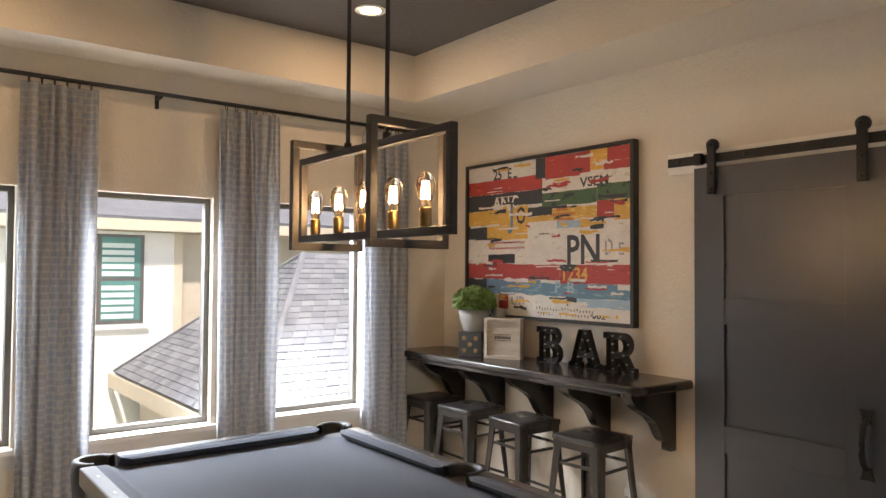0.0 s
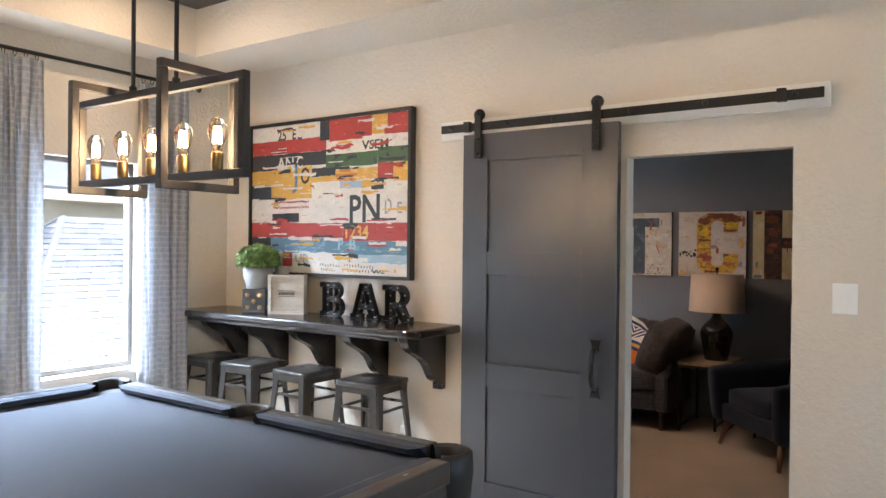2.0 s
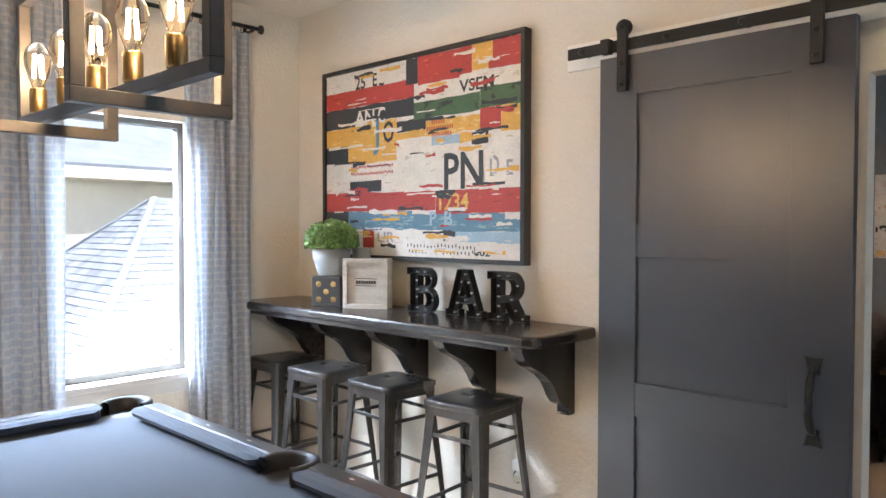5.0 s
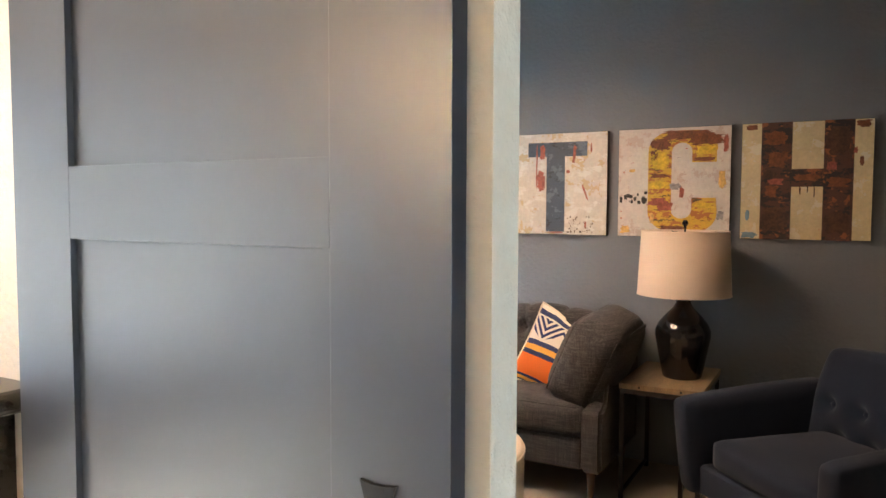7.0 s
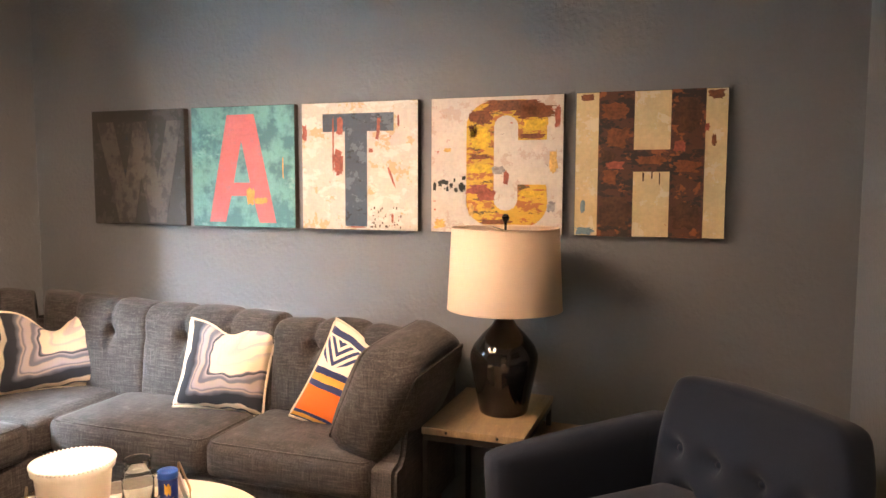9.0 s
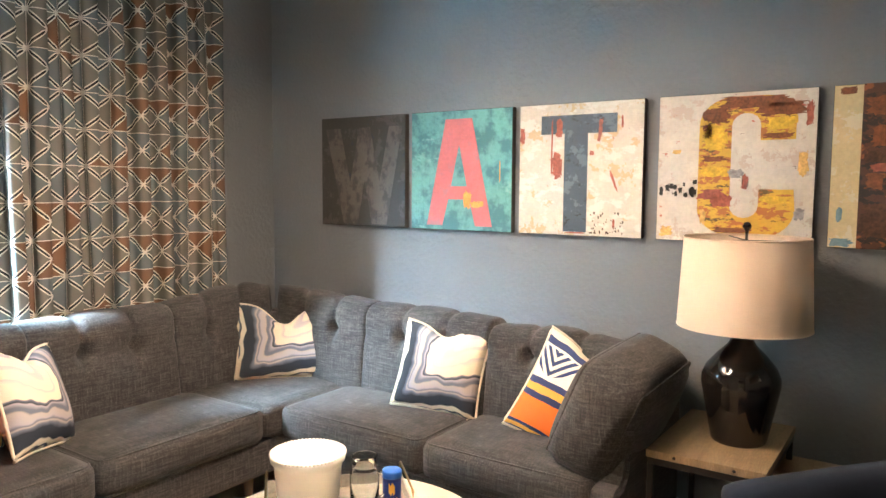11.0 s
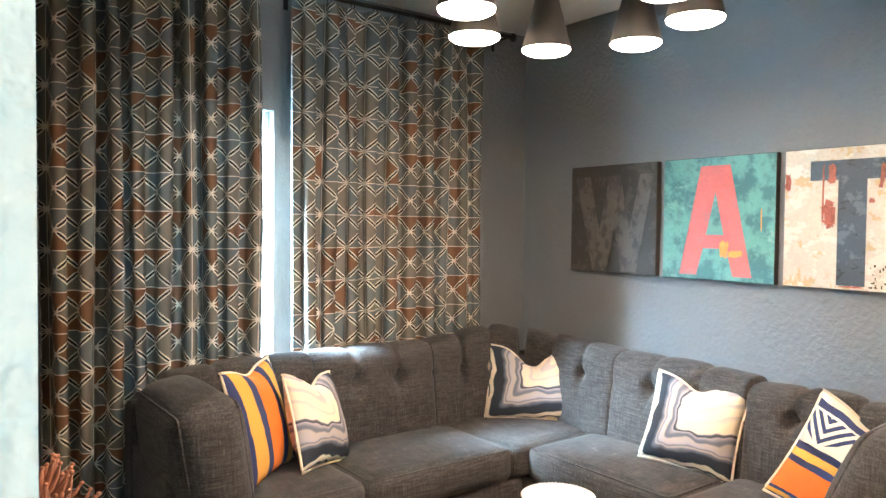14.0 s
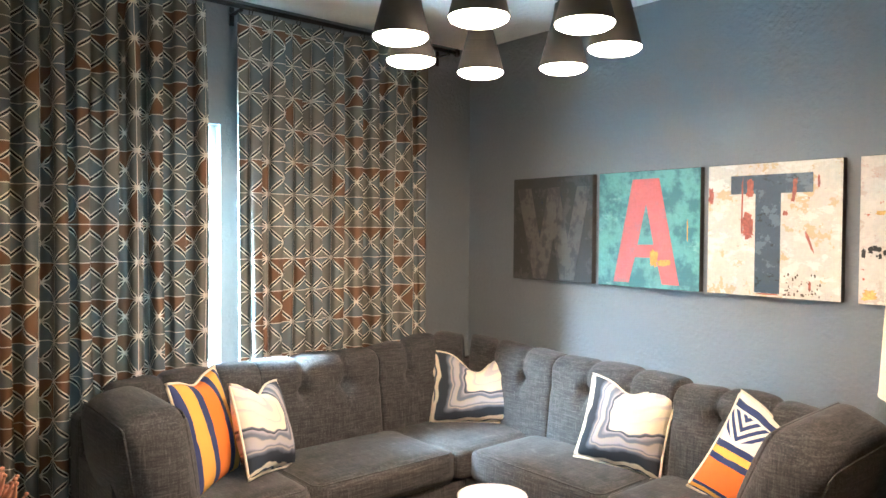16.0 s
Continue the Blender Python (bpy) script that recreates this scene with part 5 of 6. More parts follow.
R_OUT = [(0, 0), (0.095, 0), (0.095, 0.030), (0.075, 0.030), (0.075, 0.085), (0.100, 0.085), (0.135, 0.020), (0.160, 0.0), (0.215, 0), (0.215, 0.030), (0.190, 0.032), (0.150, 0.098)] + arc(0.125, 0.160, 0.060, 0.065, -60, 90) + [(0, 0.225), (0, 0.195), (0.022, 0.195), (0.022, 0.030), (0, 0.030)]
R_H = [(0.075, 0.118), (0.115, 0.118)] + arc(0.115, 0.154, 0.026, 0.036, -90, 90, 8) + [(0.075, 0.190)]
marquee("R", (4.110, 3.215, ZB), [R_OUT, R_H], [(0.048, 0.015), (0.048, 0.065), (0.048, 0.11), (0.048, 0.16), (0.048, 0.207), (0.105, 0.208), (0.160, 0.165), (0.125, 0.100), (0.150, 0.050), (0.19, 0.015)], 0.21)

dc = thing("dice_block", (3.950, 4.245, ZB), "black wooden dice block with gold pips", "ornament", "", 32)
part("cube", block(-0.082, 0.082, -0.082, 0.082, 0, 0.164, 0.006), M["die"], dc)
for face, spots in ((-1, ((-.042, .04), (.042, .04), (0, .082), (-.042, .124), (.042, .124))),):
    for a, b in spots:
        bm = moved(lathe([(0, 0.003), (0.013, 0.002), (0.016, 0)], 16), Matrix.Translation((-0.082, a, b)) @ Matrix.Rotation(radians(-90), 4, "Y"))
        part("pip", bm, M["brass"], dc, "gold pip", True)
for a, b in ((-.042, .04), (.042, .124), (0, .082)):
    bm = moved(lathe([(0, 0.003), (0.013, 0.002), (0.016, 0)], 16), Matrix.Translation((a, -0.082, b)) @ Matrix.Rotation(radians(90), 4, "X"))
    part("pip", bm, M["brass"], dc, "gold pip", True)

gb = thing("game_box", (3.985, 3.985, ZB), "whitewashed wooden game box with a recessed front", "game box", "", 30)
part("body", block(-0.012, 0.065, -0.125, 0.125, 0, 0.268, 0.003), M["whitewash"], gb)
bm = bmesh.new()
for q in ((-.125, .125, 0, .022), (-.125, .125, .246, .268), (-.125, -.103, .022, .246), (.103, .125, .022, .246)):
    box(bm, -0.026, -0.0115, q[0], q[1], q[2], q[3])
part("border", bm, M["whitewash"], gb, "raised whitewashed border")
bm = bmesh.new()
box(bm, -0.0145, -0.0118, -0.062, 0.062, 0.120, 0.123)
box(bm, -0.0145, -0.0118, -0.062, 0.062, 0.158, 0.161)
for i in range(8):
    box(bm, -0.0140, -0.0118, -0.056 + 0.0142 * i, -0.046 + 0.0142 * i, 0.131, 0.149)
part("title_bars", bm, M["black_frame"], gb, "dark printed title bars")


def boxwood(where, radius, pot_h, pot_r, label, count, seed):
    t = thing("potted_plant", where, label, "plant")
    pot = lathe([(0, 0), (pot_r * 0.62, 0), (pot_r * 0.70, 0.01), (pot_r * 0.93, pot_h * 0.6), (pot_r, pot_h), (pot_r * 0.92, pot_h), (pot_r * 0.86, pot_h * 0.8), (0, pot_h * 0.8)], 32)
    part("pot", pot, M["stone_pot"], t, "grey stone pot", True)
    if not count:
        return t
    rnd = random.Random(seed)
    bm = bmesh.new()
    for i in range(count):
        a, h = rnd.uniform(0, 2 * math.pi), rnd.uniform(-0.25, 1)
        rr = radius * (0.80 + 0.28 * rnd.random())
        c = Vector((math.cos(a) * math.sqrt(max(0, 1 - h * h)) * rr, math.sin(a) * math.sqrt(max(0, 1 - h * h)) * rr, pot_h + 0.01 + (h + 0.25) * rr * 0.80))
        d = Vector((rnd.gauss(0, 1), rnd.gauss(0, 1), rnd.gauss(0.3, 1))).normalized()
        e = d.orthogonal().normalized()
        s = rnd.uniform(0.008, 0.013)
        k = d.cross(e)
        vs = [bm.verts.new(c + e * s * math.cos(q) * 1.3 + k * s * math.sin(q) + d * (0.003 if j % 2 else 0)) for j, q in enumerate([i2 * math.pi / 3 for i2 in range(6)])]
        bm.faces.new(vs)
    tagged(part("foliage", bm, M["leaf"], t, "small round bright green leaves"), kind="stuff")
    bm = bmesh.new()
    for i in range(46):
        a, h = rnd.uniform(0, 2 * math.pi), rnd.uniform(-0.2, 1)
        rr = radius * 0.85
        tube([(0, 0, pot_h * 0.8), (math.cos(a) * rr * 0.5, math.sin(a) * rr * 0.5, pot_h + 0.02 + (h + .2) * rr * 0.4), (math.cos(a) * math.sqrt(1 - h * h) * rr, math.sin(a) * math.sqrt(1 - h * h) * rr, pot_h + 0.01 + (h + .25) * rr * 0.8)], 0.0018, 5, bm=bm)
    tagged(part("stems", bm, M["leaf"], t, "thin green stems"), kind="stuff")
    return t


boxwood((3.955, 4.245, ZB + 0.1645), 0.138, 0.150, 0.108, "bushy green boxwood in a grey pot on the dice block", 3200, 3)
boxwood((4.090, 4.150, ZB), 0.06, 0.32, 0.052, "small plain grey vase behind the game box", 0, 4)

# ---- lounge ----


def sofa():
    s = thing("sectional_sofa", (0, 0, 0), "charcoal tweed L-shaped sectional sofa with tufted backs", "sofa")
    T = M["sofa"]
    FX, FY = 6.655, 3.905        # front faces of the two wings
    # bases
    part("base", block(FX + 0.02, 7.36, 2.335, 4.60, 0.17, 0.335, 0.02), T, s)
    part("base", block(5.10, FX + 0.018, FY + 0.02, 4.60, 0.17, 0.335, 0.02), T, s)
    # back frames
    part("back_frame", block(7.265, 7.42, 2.24, 4.66, 0.17, 0.80, 0.035, 3), T, s)
    part("back_frame", block(4.99, 7.262, 4.50, 4.655, 0.17, 0.80, 0.035, 3), T, s)
    # seats
    for y0, y1 in ((2.335, 3.070), (3.074, 3.895)):
        bm = soft_block(0.56, y1 - y0, 0.165, puff=0.016, n=11)
        c = part("seat_cushion", moved(bm, Matrix.Translation((FX + 0.28, (y0 + y1) / 2, 0.415))), T, s, "", True)
        part("seam", moved(seam_loops(0.56, y1 - y0, 0.165, 2), Matrix.Translation((FX + 0.28, (y0 + y1) / 2, 0.415))), T, c, "", True)
    for x0, x1 in ((5.105, 5.775), (5.779, 6.590)):
        bm = soft_block(x1 - x0, 0.58, 0.165, puff=0.016, n=11)
        c = part("seat_cushion", moved(bm, Matrix.Translation(((x0 + x1) / 2, FY + 0.29, 0.415))), T, s, "", True)
        part("seam", moved(seam_loops(x1 - x0, 0.58, 0.165, 2), Matrix.Translation(((x0 + x1) / 2, FY + 0.29, 0.415))), T, c, "", True)
    bm = soft_block(0.64, 0.62, 0.165, puff=0.016, n=11)
    part("seat_cushion", moved(bm, Matrix.Translation((6.915, 4.210, 0.415))), T, s, "", True)

    # backs: one run of buttoned sections round the corner, mitred where the wings meet
    def back_section(m4, length, tops, miter=(0.0, 0.0), thick=0.20):
        w, nu = length, 56
        buttons = [w * 0.32, w * 0.68]
        zb = 0.300
        bm = bmesh.new()
        rows = []
        for i in range(nu + 1):
            u = i / nu
            k = u * (len(tops) - 1)
            j = min(int(k), len(tops) - 2)
            f = k - j
            f = f * f * (3 - 2 * f)
            h = tops[j] * (1 - f) + tops[j + 1] * f
            end = min(u, 1 - u) * w
            pinch = 0.008 * math.exp(-end / 0.012)
            r = thick / 2
            prof = [(-r, h * q / 14 * (1 - 0.085 / h)) for q in range(15)]
            prof += [(-r * math.copysign(abs(math.cos(radians(a))) ** 0.75, math.cos(radians(a))), h - 0.085 + 0.085 * math.sin(radians(a)) ** 0.8) for a in range(12, 169, 12)]
            prof += [(r, h - 0.085), (r, 0.0)]
            row = []
            for y, z in prof:
                x = u * w
                fr = max(0.0, -y / r) if z < h - 0.06 else 0.7
                y -= (0.030 * math.sin(math.pi * min(1, z / h)) * fr) * (1 - (2 * u - 1) ** 4)
                dip = pinch
                for c in buttons:
                    dd = abs(x - c)
                    line = 0.024 * math.exp(-dd / 0.017)
                    if z > zb - 0.01:
                        dip += line
                    elif y < 0:
                        dip += line * max(0.0, 1 - (zb - z) / 0.14)
                    if y < 0:
                        dip += 0.055 * math.exp(-(dd ** 2 + (z - zb) ** 2) / 0.036 ** 2)
                if y < 0:
                    dip += 0.014 * math.exp(-abs(z - zb) / 0.014)
                if z > h - 0.07:
                    z -= dip * 0.9
                    y -= math.copysign(min(abs(y), dip * 0.5), y)
                else:
                    y -= math.copysign(dip, y)
                x += (miter[0] * (1 - u) + miter[1] * u) * y
                row.append(bm.verts.new((x, y + 0.12 * (z - 0.1), z)))
            rows.append(row)
        for p, n in zip(rows, rows[1:]):
            for q in range(len(p) - 1):
                bm.faces.new((p[q], n[q], n[q + 1], p[q + 1]))
        bm.faces.new(rows[0])
        bm.faces.new(rows[-1][::-1])
        bmesh.ops.recalc_face_normals(bm, faces=bm.faces[:])
        b = part("back_cushion", moved(bm, m4), T, s, "tufted back section", True)
        for c in buttons:
            bb = moved(lathe([(0, 0.006), (0.008, 0.004), (0.011, 0)], 12), m4 @ Matrix.Translation((c, -thick / 2 - 0.022 + 0.076 + 0.12 * 0.2, zb)) @ Matrix.Rotation(radians(90), 4, "X"))
            part("button", bb, T, b, "", True)

    ZC = 0.475
    for x0, x1, tops, mi in ((5.13, 5.800, (0.445, 0.470, 0.470), (0, 0)), (5.803, 6.500, (0.470, 0.475, 0.468), (0, 0)), (6.503, 7.205, (0.468, 0.485, 0.508, 0.512, 0.480), (0, 1))):
        back_section(Matrix.Translation((x0, 4.520, ZC)), x1 - x0, tops, mi)
    for y0, y1, tops, mi in ((4.52, 3.775, (0.480, 0.478, 0.468, 0.455), (-1, 0)), (3.772, 3.045, (0.455, 0.460, 0.445), (0, 0)), (3.040, 2.390, (0.422, 0.440, 0.410), (0, 0))):
        back_section(Matrix.Translation((7.205, y0, ZC)) @ Matrix.Rotation(radians(-90), 4, "Z"), y0 - y1, tops, mi)
    # arms: a low front that sweeps up to a slim raised arm
    prof = [(0.0, 0.17), (0.0, 0.455)] + arc(0.03, 0.455, 0.03, 0.03, 180, 90, 5) + [(0.060, 0.487), (0.085, 0.510), (0.100, 0.560), (0.112, 0.610)] + arc(0.160, 0.612, 0.045, 0.045, 180, 90, 6) + [(0.62, 0.655), (0.72, 0.645), (0.72, 0.17)]
    bm = prism([prof], 0.105)
    bmesh.ops.bevel(bm, geom=[e for e in bm.edges if e.is_manifold and e.calc_face_angle(0) > 1.2], offset=0.016, segments=3, affect="EDGES")
    part("arm", moved(bm, Matrix.Translation((FX, 2.228, 0))), T, s, "slim upholstered arm", False)
    bm = prism([prof], 0.105)
    bmesh.ops.bevel(bm, geom=[e for e in bm.edges if e.is_manifold and e.calc_face_angle(0) > 1.2], offset=0.016, segments=3, affect="EDGES")
    part("arm", moved(bm, Matrix.Translation((5.100, FY, 0)) @ Matrix.Rotation(radians(90), 4, "Z")), T, s, "slim upholstered arm", False)
    # big loose arm cushions
    for size, axis, m4 in (((0.60, 0.27, 0.44), 1, Matrix.Translation((6.995, 2.350, 0.690)) @ Matrix.Rotation(radians(24), 4, "X") @ Matrix.Rotation(radians(-3), 4, "Y")),
                           ((0.265, 0.60, 0.46), 0, Matrix.Translation((5.150, 4.215, 0.675)) @ Matrix.Rotation(radians(-9), 4, "Y"))):
        bm = soft_block(*size, puff=0.034, n=15, edge=0.62)
        c = part("arm_cushion", moved(bm, m4), T, s, "stuffed bolster against the arm", True)
        part("seam", moved(seam_loops(*size, axis, 0.62, 0.005), m4), T, c, "", True)
    # legs
    for x, y in ((6.74, 2.30), (6.74, 3.85), (7.32, 2.30), (5.15, 3.99), (5.15, 4.55), (6.55, 3.99), (7.32, 4.55)):
        bm = bmesh.new()
        tube([(0, 0, 0.172), (0, 0, 0.0)], [0.024, 0.013], 12, bm=bm)
        part("leg", moved(bm, Matrix.Translation((x, y, 0))), M["leg_wood"], s, "tapered wooden leg", True)
    return s


sofa()


def pillow(where, turn, lean, roll, w, h, thick, cloth, label, sag=0.0, flip=False):
    t = thing("throw_pillow", where, label, "pillow", "throw pillows on the sofa")
    t.matrix_world = pose(*where, 0, 0, turn) @ pose(0, 0, 0, lean, roll, 0)
    bm, rim = seat_grid(w, h, thick, sag=sag, mirror=flip)
    part("cover", bm, cloth, t, "", True)
    part("piping", tube(rim + [rim[0], rim[1]], 0.0065, 8), M["ivory"], t, "cream corded piping", True)
    return t


# faces look towards local -y
pillow((7.000, 4.190, 0.500), -42, -20, 0, 0.555, 0.42, 0.17, M["agate"], "agate-print pillow in cream, slate and navy", 0.12)
pillow((6.985, 3.240, 0.495), -73, -18, 7, 0.415, 0.405, 0.17, M["agate"], "agate-print pillow in cream and slate with piping", 0.045)
pillow((6.985, 2.655, 0.452), -82, -20, 22, 0.43, 0.46, 0.17, M["kilim"], "kilim pillow with orange, gold and navy bands", 0.03)
pillow((5.720, 4.170, 0.500), 30, -20, 8, 0.38, 0.42, 0.17, M["agate"], "agate-print pillow in cream, lilac and slate", 0.06, True)
pillow((5.490, 4.215, 0.490), 42, -16, 1, 0.44, 0.49, 0.15, M["stripes"], "striped pillow in orange, gold and navy", 0.03)

# canvases that spell WATCH
CZ0, CS = 1.308, 0.608


def canvas(letter, y_left, cv, lt, lines, label):
    t = thing("letter_canvas", (XW, y_left, CZ0), label, "canvas", "letter canvases on the wall", -90)
    part("stretcher", block(0, CS, -0.036, -0.002, 0, CS, 0.002, 1), M["canvas_edge"], t, "dark canvas edge")
    bm = bmesh.new()
    box(bm, 0.002, CS - 0.002, -0.0380, -0.0362, 0.002, CS - 0.002)
    part("ground", bm, M[cv], t, "distressed painted ground")
    bm = prism([[(x * CS, z * CS) for x, z in ln] for ln in lines], 0.0012)
    part("letter", moved(bm, Matrix.Translation((0, -0.0400, 0))), M[lt], t, "painted block letter %s" % letter)
    return t


def ragged(x0, x1, z0, z1, seed, lean=0.0):
    """An uneven, torn patch of paint."""
    rnd = random.Random(seed)
    n = 44
    cx, cz, rx, rz = (x0 + x1) / 2, (z0 + z1) / 2, (x1 - x0) / 2, (z1 - z0) / 2
    pts, reach = [], 1.0
    for k in range(n):
        a = 2 * math.pi * k / n
        reach = 0.5 * reach + 0.5 * rnd.uniform(0.45, 1.30)
        c, d = math.cos(a), math.sin(a)
        u = math.copysign(abs(c) ** 0.45, c) * (reach + rnd.uniform(-0.14, 0.14))
        v = math.copysign(abs(d) ** 0.45, d) * (0.6 * reach + 0.4 + rnd.uniform(-0.16, 0.16))
        pts.append(((cx + u * rx + lean * (v * 0.5 + 0.5)) * CS, (cz + v * rz) * CS))
    return pts


def scrape(canvas_thing, material, label, *where):
    bm = prism([ragged(*where)], 0.0006)
    return part("paint_scrape", moved(bm, Matrix.Translation((0, -0.0412, 0))), M[material], canvas_thing, label)


W_L = [[(.06, .90), (.24, .90), (.36, .40), (.47, .90), (.60, .90), (.71, .40), (.82, .90), (.97, .90), (.79, .02), (.62, .02), (.535, .42), (.45, .02), (.28, .02)]]
A_L = [[(.17, .04), (.33, .04), (.39, .26), (.60, .26), (.66, .04), (.82, .04), (.62, .93), (.36, .93)], [(.415, .37), (.575, .37), (.495, .72)]]
T_L = [[(.19, .91), (.80, .91), (.80, .77), (.575, .77), (.575, .03), (.385, .03), (.385, .77), (.19, .77)]]
C_L = [[(.88, .68), (.88, .78)] + arc(.70, .79, .19, .18, 0, 90, 8) + arc(.50, .79, .22, .18, 90, 180, 8) + arc(.50, .23, .22, .18, 180, 270, 8) + arc(.70, .23, .19, .18, 270, 360, 8) + [(.88, .36), (.67, .36), (.67, .25)] + arc(.58, .25, .09, .08, 0, -180, 8) + [(.49, .78)] + arc(.58, .78, .09, .08, 180, 0, 8) + [(.67, .68)]]
H_L = [[(.16, 0), (.40, 0), (.40, .45), (.64, .45), (.64, 0), (.86, 0), (.86, 1), (.64, 1), (.64, .60), (.40, .60), (.40, 1), (.16, 1)]]
canvas("W", 4.348, "cv_w", "lt_w", W_L, "dark charcoal canvas with a taupe letter W")
cvA = canvas("A", 3.696, "cv_a", "lt_a", A_L, "teal canvas with a coral red letter A")
cvT = canvas("T", 3.048, "cv_t", "lt_t", T_L, "distressed cream canvas with a slate letter T")
cvC = canvas("C", 2.376, "cv_c", "lt_c", C_L, "distressed white canvas with an amber letter C")
cvH = canvas("H", 1.718, "cv_h", "lt_h", H_L, "straw-coloured canvas with a rust letter H")

for k, w in enumerate(((.005, .05, .70, .83), (.275, .290, .44, .88), (.280, .375, .44, .62), (.315, .375, .75, .88), (.645, .680, .70, .88, 3, .02), (.83, .85, .80, .89), (.80, .82, .34, .50, 5, -.06), (.59, .63, .60, .64), (.78, .80, .06, .14), (.41, .57, .018, .03))):
    scrape(cvT, "scrape_red", "brick red scrape", *w[:4], 40 + k, *w[5:])
rnd = random.Random(77)
for k in range(44):
    x, z = .60 + .26 * rnd.random(), .02 + .15 * rnd.random() ** 2
    w = rnd.uniform(.005, .014)
    scrape(cvT, "scrape_brown", "dark brown fleck", x, x + w, z, z + w * rnd.uniform(.8, 2.0), 90 + k)
for k, w in enumerate(((.54, .62, .18, .33), (.62, .70, .19, .25), (.69, .74, .20, .25), (.885, .895, .40, .58))):
    scrape(cvA, "scrape_orange", "bright orange scrape", *w, 60 + k)
for k, w in enumerate(((.02, .12, .03, .10), (.10, .16, .60, .63), (.90, .96, .45, .60), (.30, .34, .12, .22))):
    scrape(cvC, "scrape_ochre", "ochre scrape", *w, 160 + k)

rnd = random.Random(78)
for k in range(16):
    x, z = rnd.uniform(.01, .27), .30 + .10 * rnd.random()
    w = rnd.uniform(.012, .035)
    scrape(cvC, "scrape_black", "black smear", x, x + w, z, z + w * rnd.uniform(.8, 2.2), 190 + k)
for k, w in enumerate(((.36, .50, .24, .32), (.56, .60, .36, .46), (.93, .98, .76, .92))):
    scrape(cvC, "scrape_red", "brick red scrape", *w, 230 + k)

for key, label, seed, places in (("scrape_rust", "rust brown scrape", 260, ((.40, .88, .885, .965), (.30, .48, .80, .90), (.66, .95, .83, .92), (.30, .36, .70, .80))),
                                 ("scrape_gold", "amber scrape", 270, ((.685, .875, .745, .83), (.295, .475, .62, .77), (.30, .47, .44, .51), (.69, .87, .27, .32))),
                                 ("scrape_rust", "brown scrape", 280, ((.68, .875, .69, .725), (.29, .48, .545, .58), (.36, .62, .065, .105))),
                                 ("scrape_red", "dried red scrape", 290, ((.285, .475, .285, .365),)), ("scrape_grey", "grey smudge", 295, ((.475, .575, .43, .495), (.885, .95, .16, .24)))):
    for k, w in enumerate(places):
        scrape(cvC, key, label, *w, seed + k)
for key, label, seed, places in (("scrape_rust", "rust brown scrape", 300, ((.17, .37, .80, .92), (.20, .38, .62, .76), (.42, .62, .50, .555), (.66, .84, .44, .52), (.18, .30, .36, .46), (.88, .98, .93, .99), (.03, .13, .94, .99), (.90, .93, .62, .70))),
                                 ("scrape_brown", "dark brown scrape", 310, ((.65, .85, .70, .95), (.17, .39, .06, .28), (.66, .84, .06, .24), (.18, .28, .52, .60))),
                                 ("scrape_red", "dried red scrape", 320, ((.66, .74, .58, .66), (.22, .34, .47, .52), (.855, .885, .72, .77))),
                                 ("scrape_blue", "slate blue scrape", 330, ((.01, .14, .01, .06), (.04, .075, .16, .25))),
                                 ("scrape_brown", "dark drip", 340, ((.46, .475, .38, .45), (.52, .53, .40, .45), (.57, .58, .36, .45)))):
    for k, w in enumerate(places):
        scrape(cvH, key, label, *w, seed + k)

# patterned curtains
for i, (x, w, f, amp) in enumerate(((4.672, 0.942, 9, 0.056), (5.785, 1.225, 10, 0.034))):
    curtain((x, YL - 0.115, 0), w, 0.02, 2.690, f, amp, 31 + i, M["curtain_lounge"], "patterned curtain panel in grey, brown and cream lattice", "curtains in the lounge", 0.35, 9)
curtain_rod("curtain_rod", 4.60, 7.25, YL - 0.115, 2.725, YL, (4.66, 5.80, 7.18), "black curtain rod with rings over the lounge window")


def chandelier():
    cx, cy = 5.935, 2.940
    c = thing("chandelier", (cx, cy, 0), "black ring chandelier with seven lit cone shades", "chandelier")
    part("canopy", lathe([(0, ZL - 0.03), (0.07, ZL - 0.028), (0.075, ZL - 0.001), (0, ZL - 0.001)], 28), M["black_metal"], c, "", True)
    part("stem", tube([(0, 0, 2.455), (0, 0, ZL - 0.02)], 0.009, 10), M["black_metal"], c, "", True)
    part("hub", lathe([(0, 2.425), (0.035, 2.43), (0.04, 2.45), (0.035, 2.47), (0, 2.475)], 24), M["black_metal"], c, "", True)
    for i in range(7):
        a = radians(8 + 360 / 7 * i)
        dx, dy = math.cos(a), math.sin(a)
        arm = part("arm", tube([(0.03 * dx, 0.03 * dy, 2.45), (0.36 * dx, 0.36 * dy, 2.45)], 0.007, 8), M["black_metal"], c, "", True)
        x, y = 0.365 * dx, 0.365 * dy
        off = Matrix.Translation((x, y, 0))
        sh = part("shade", moved(lathe([(0.022, 2.452), (0.034, 2.444), (0.040, 2.40), (0.089, 2.212), (0.0905, 2.206), (0.087, 2.209), (0.037, 2.398), (0.030, 2.44), (0.020, 2.448)], 32), off), M["shade_metal"], c, "black metal cone shade", True)
        part("diffuser", moved(lathe([(0.0860, 2.2085), (0.084, 2.201), (0.070, 2.193), (0.045, 2.188), (0, 2.186)], 32), off), M["shade_lens"], sh, "glowing white diffuser", True)
    return c


chandelier()


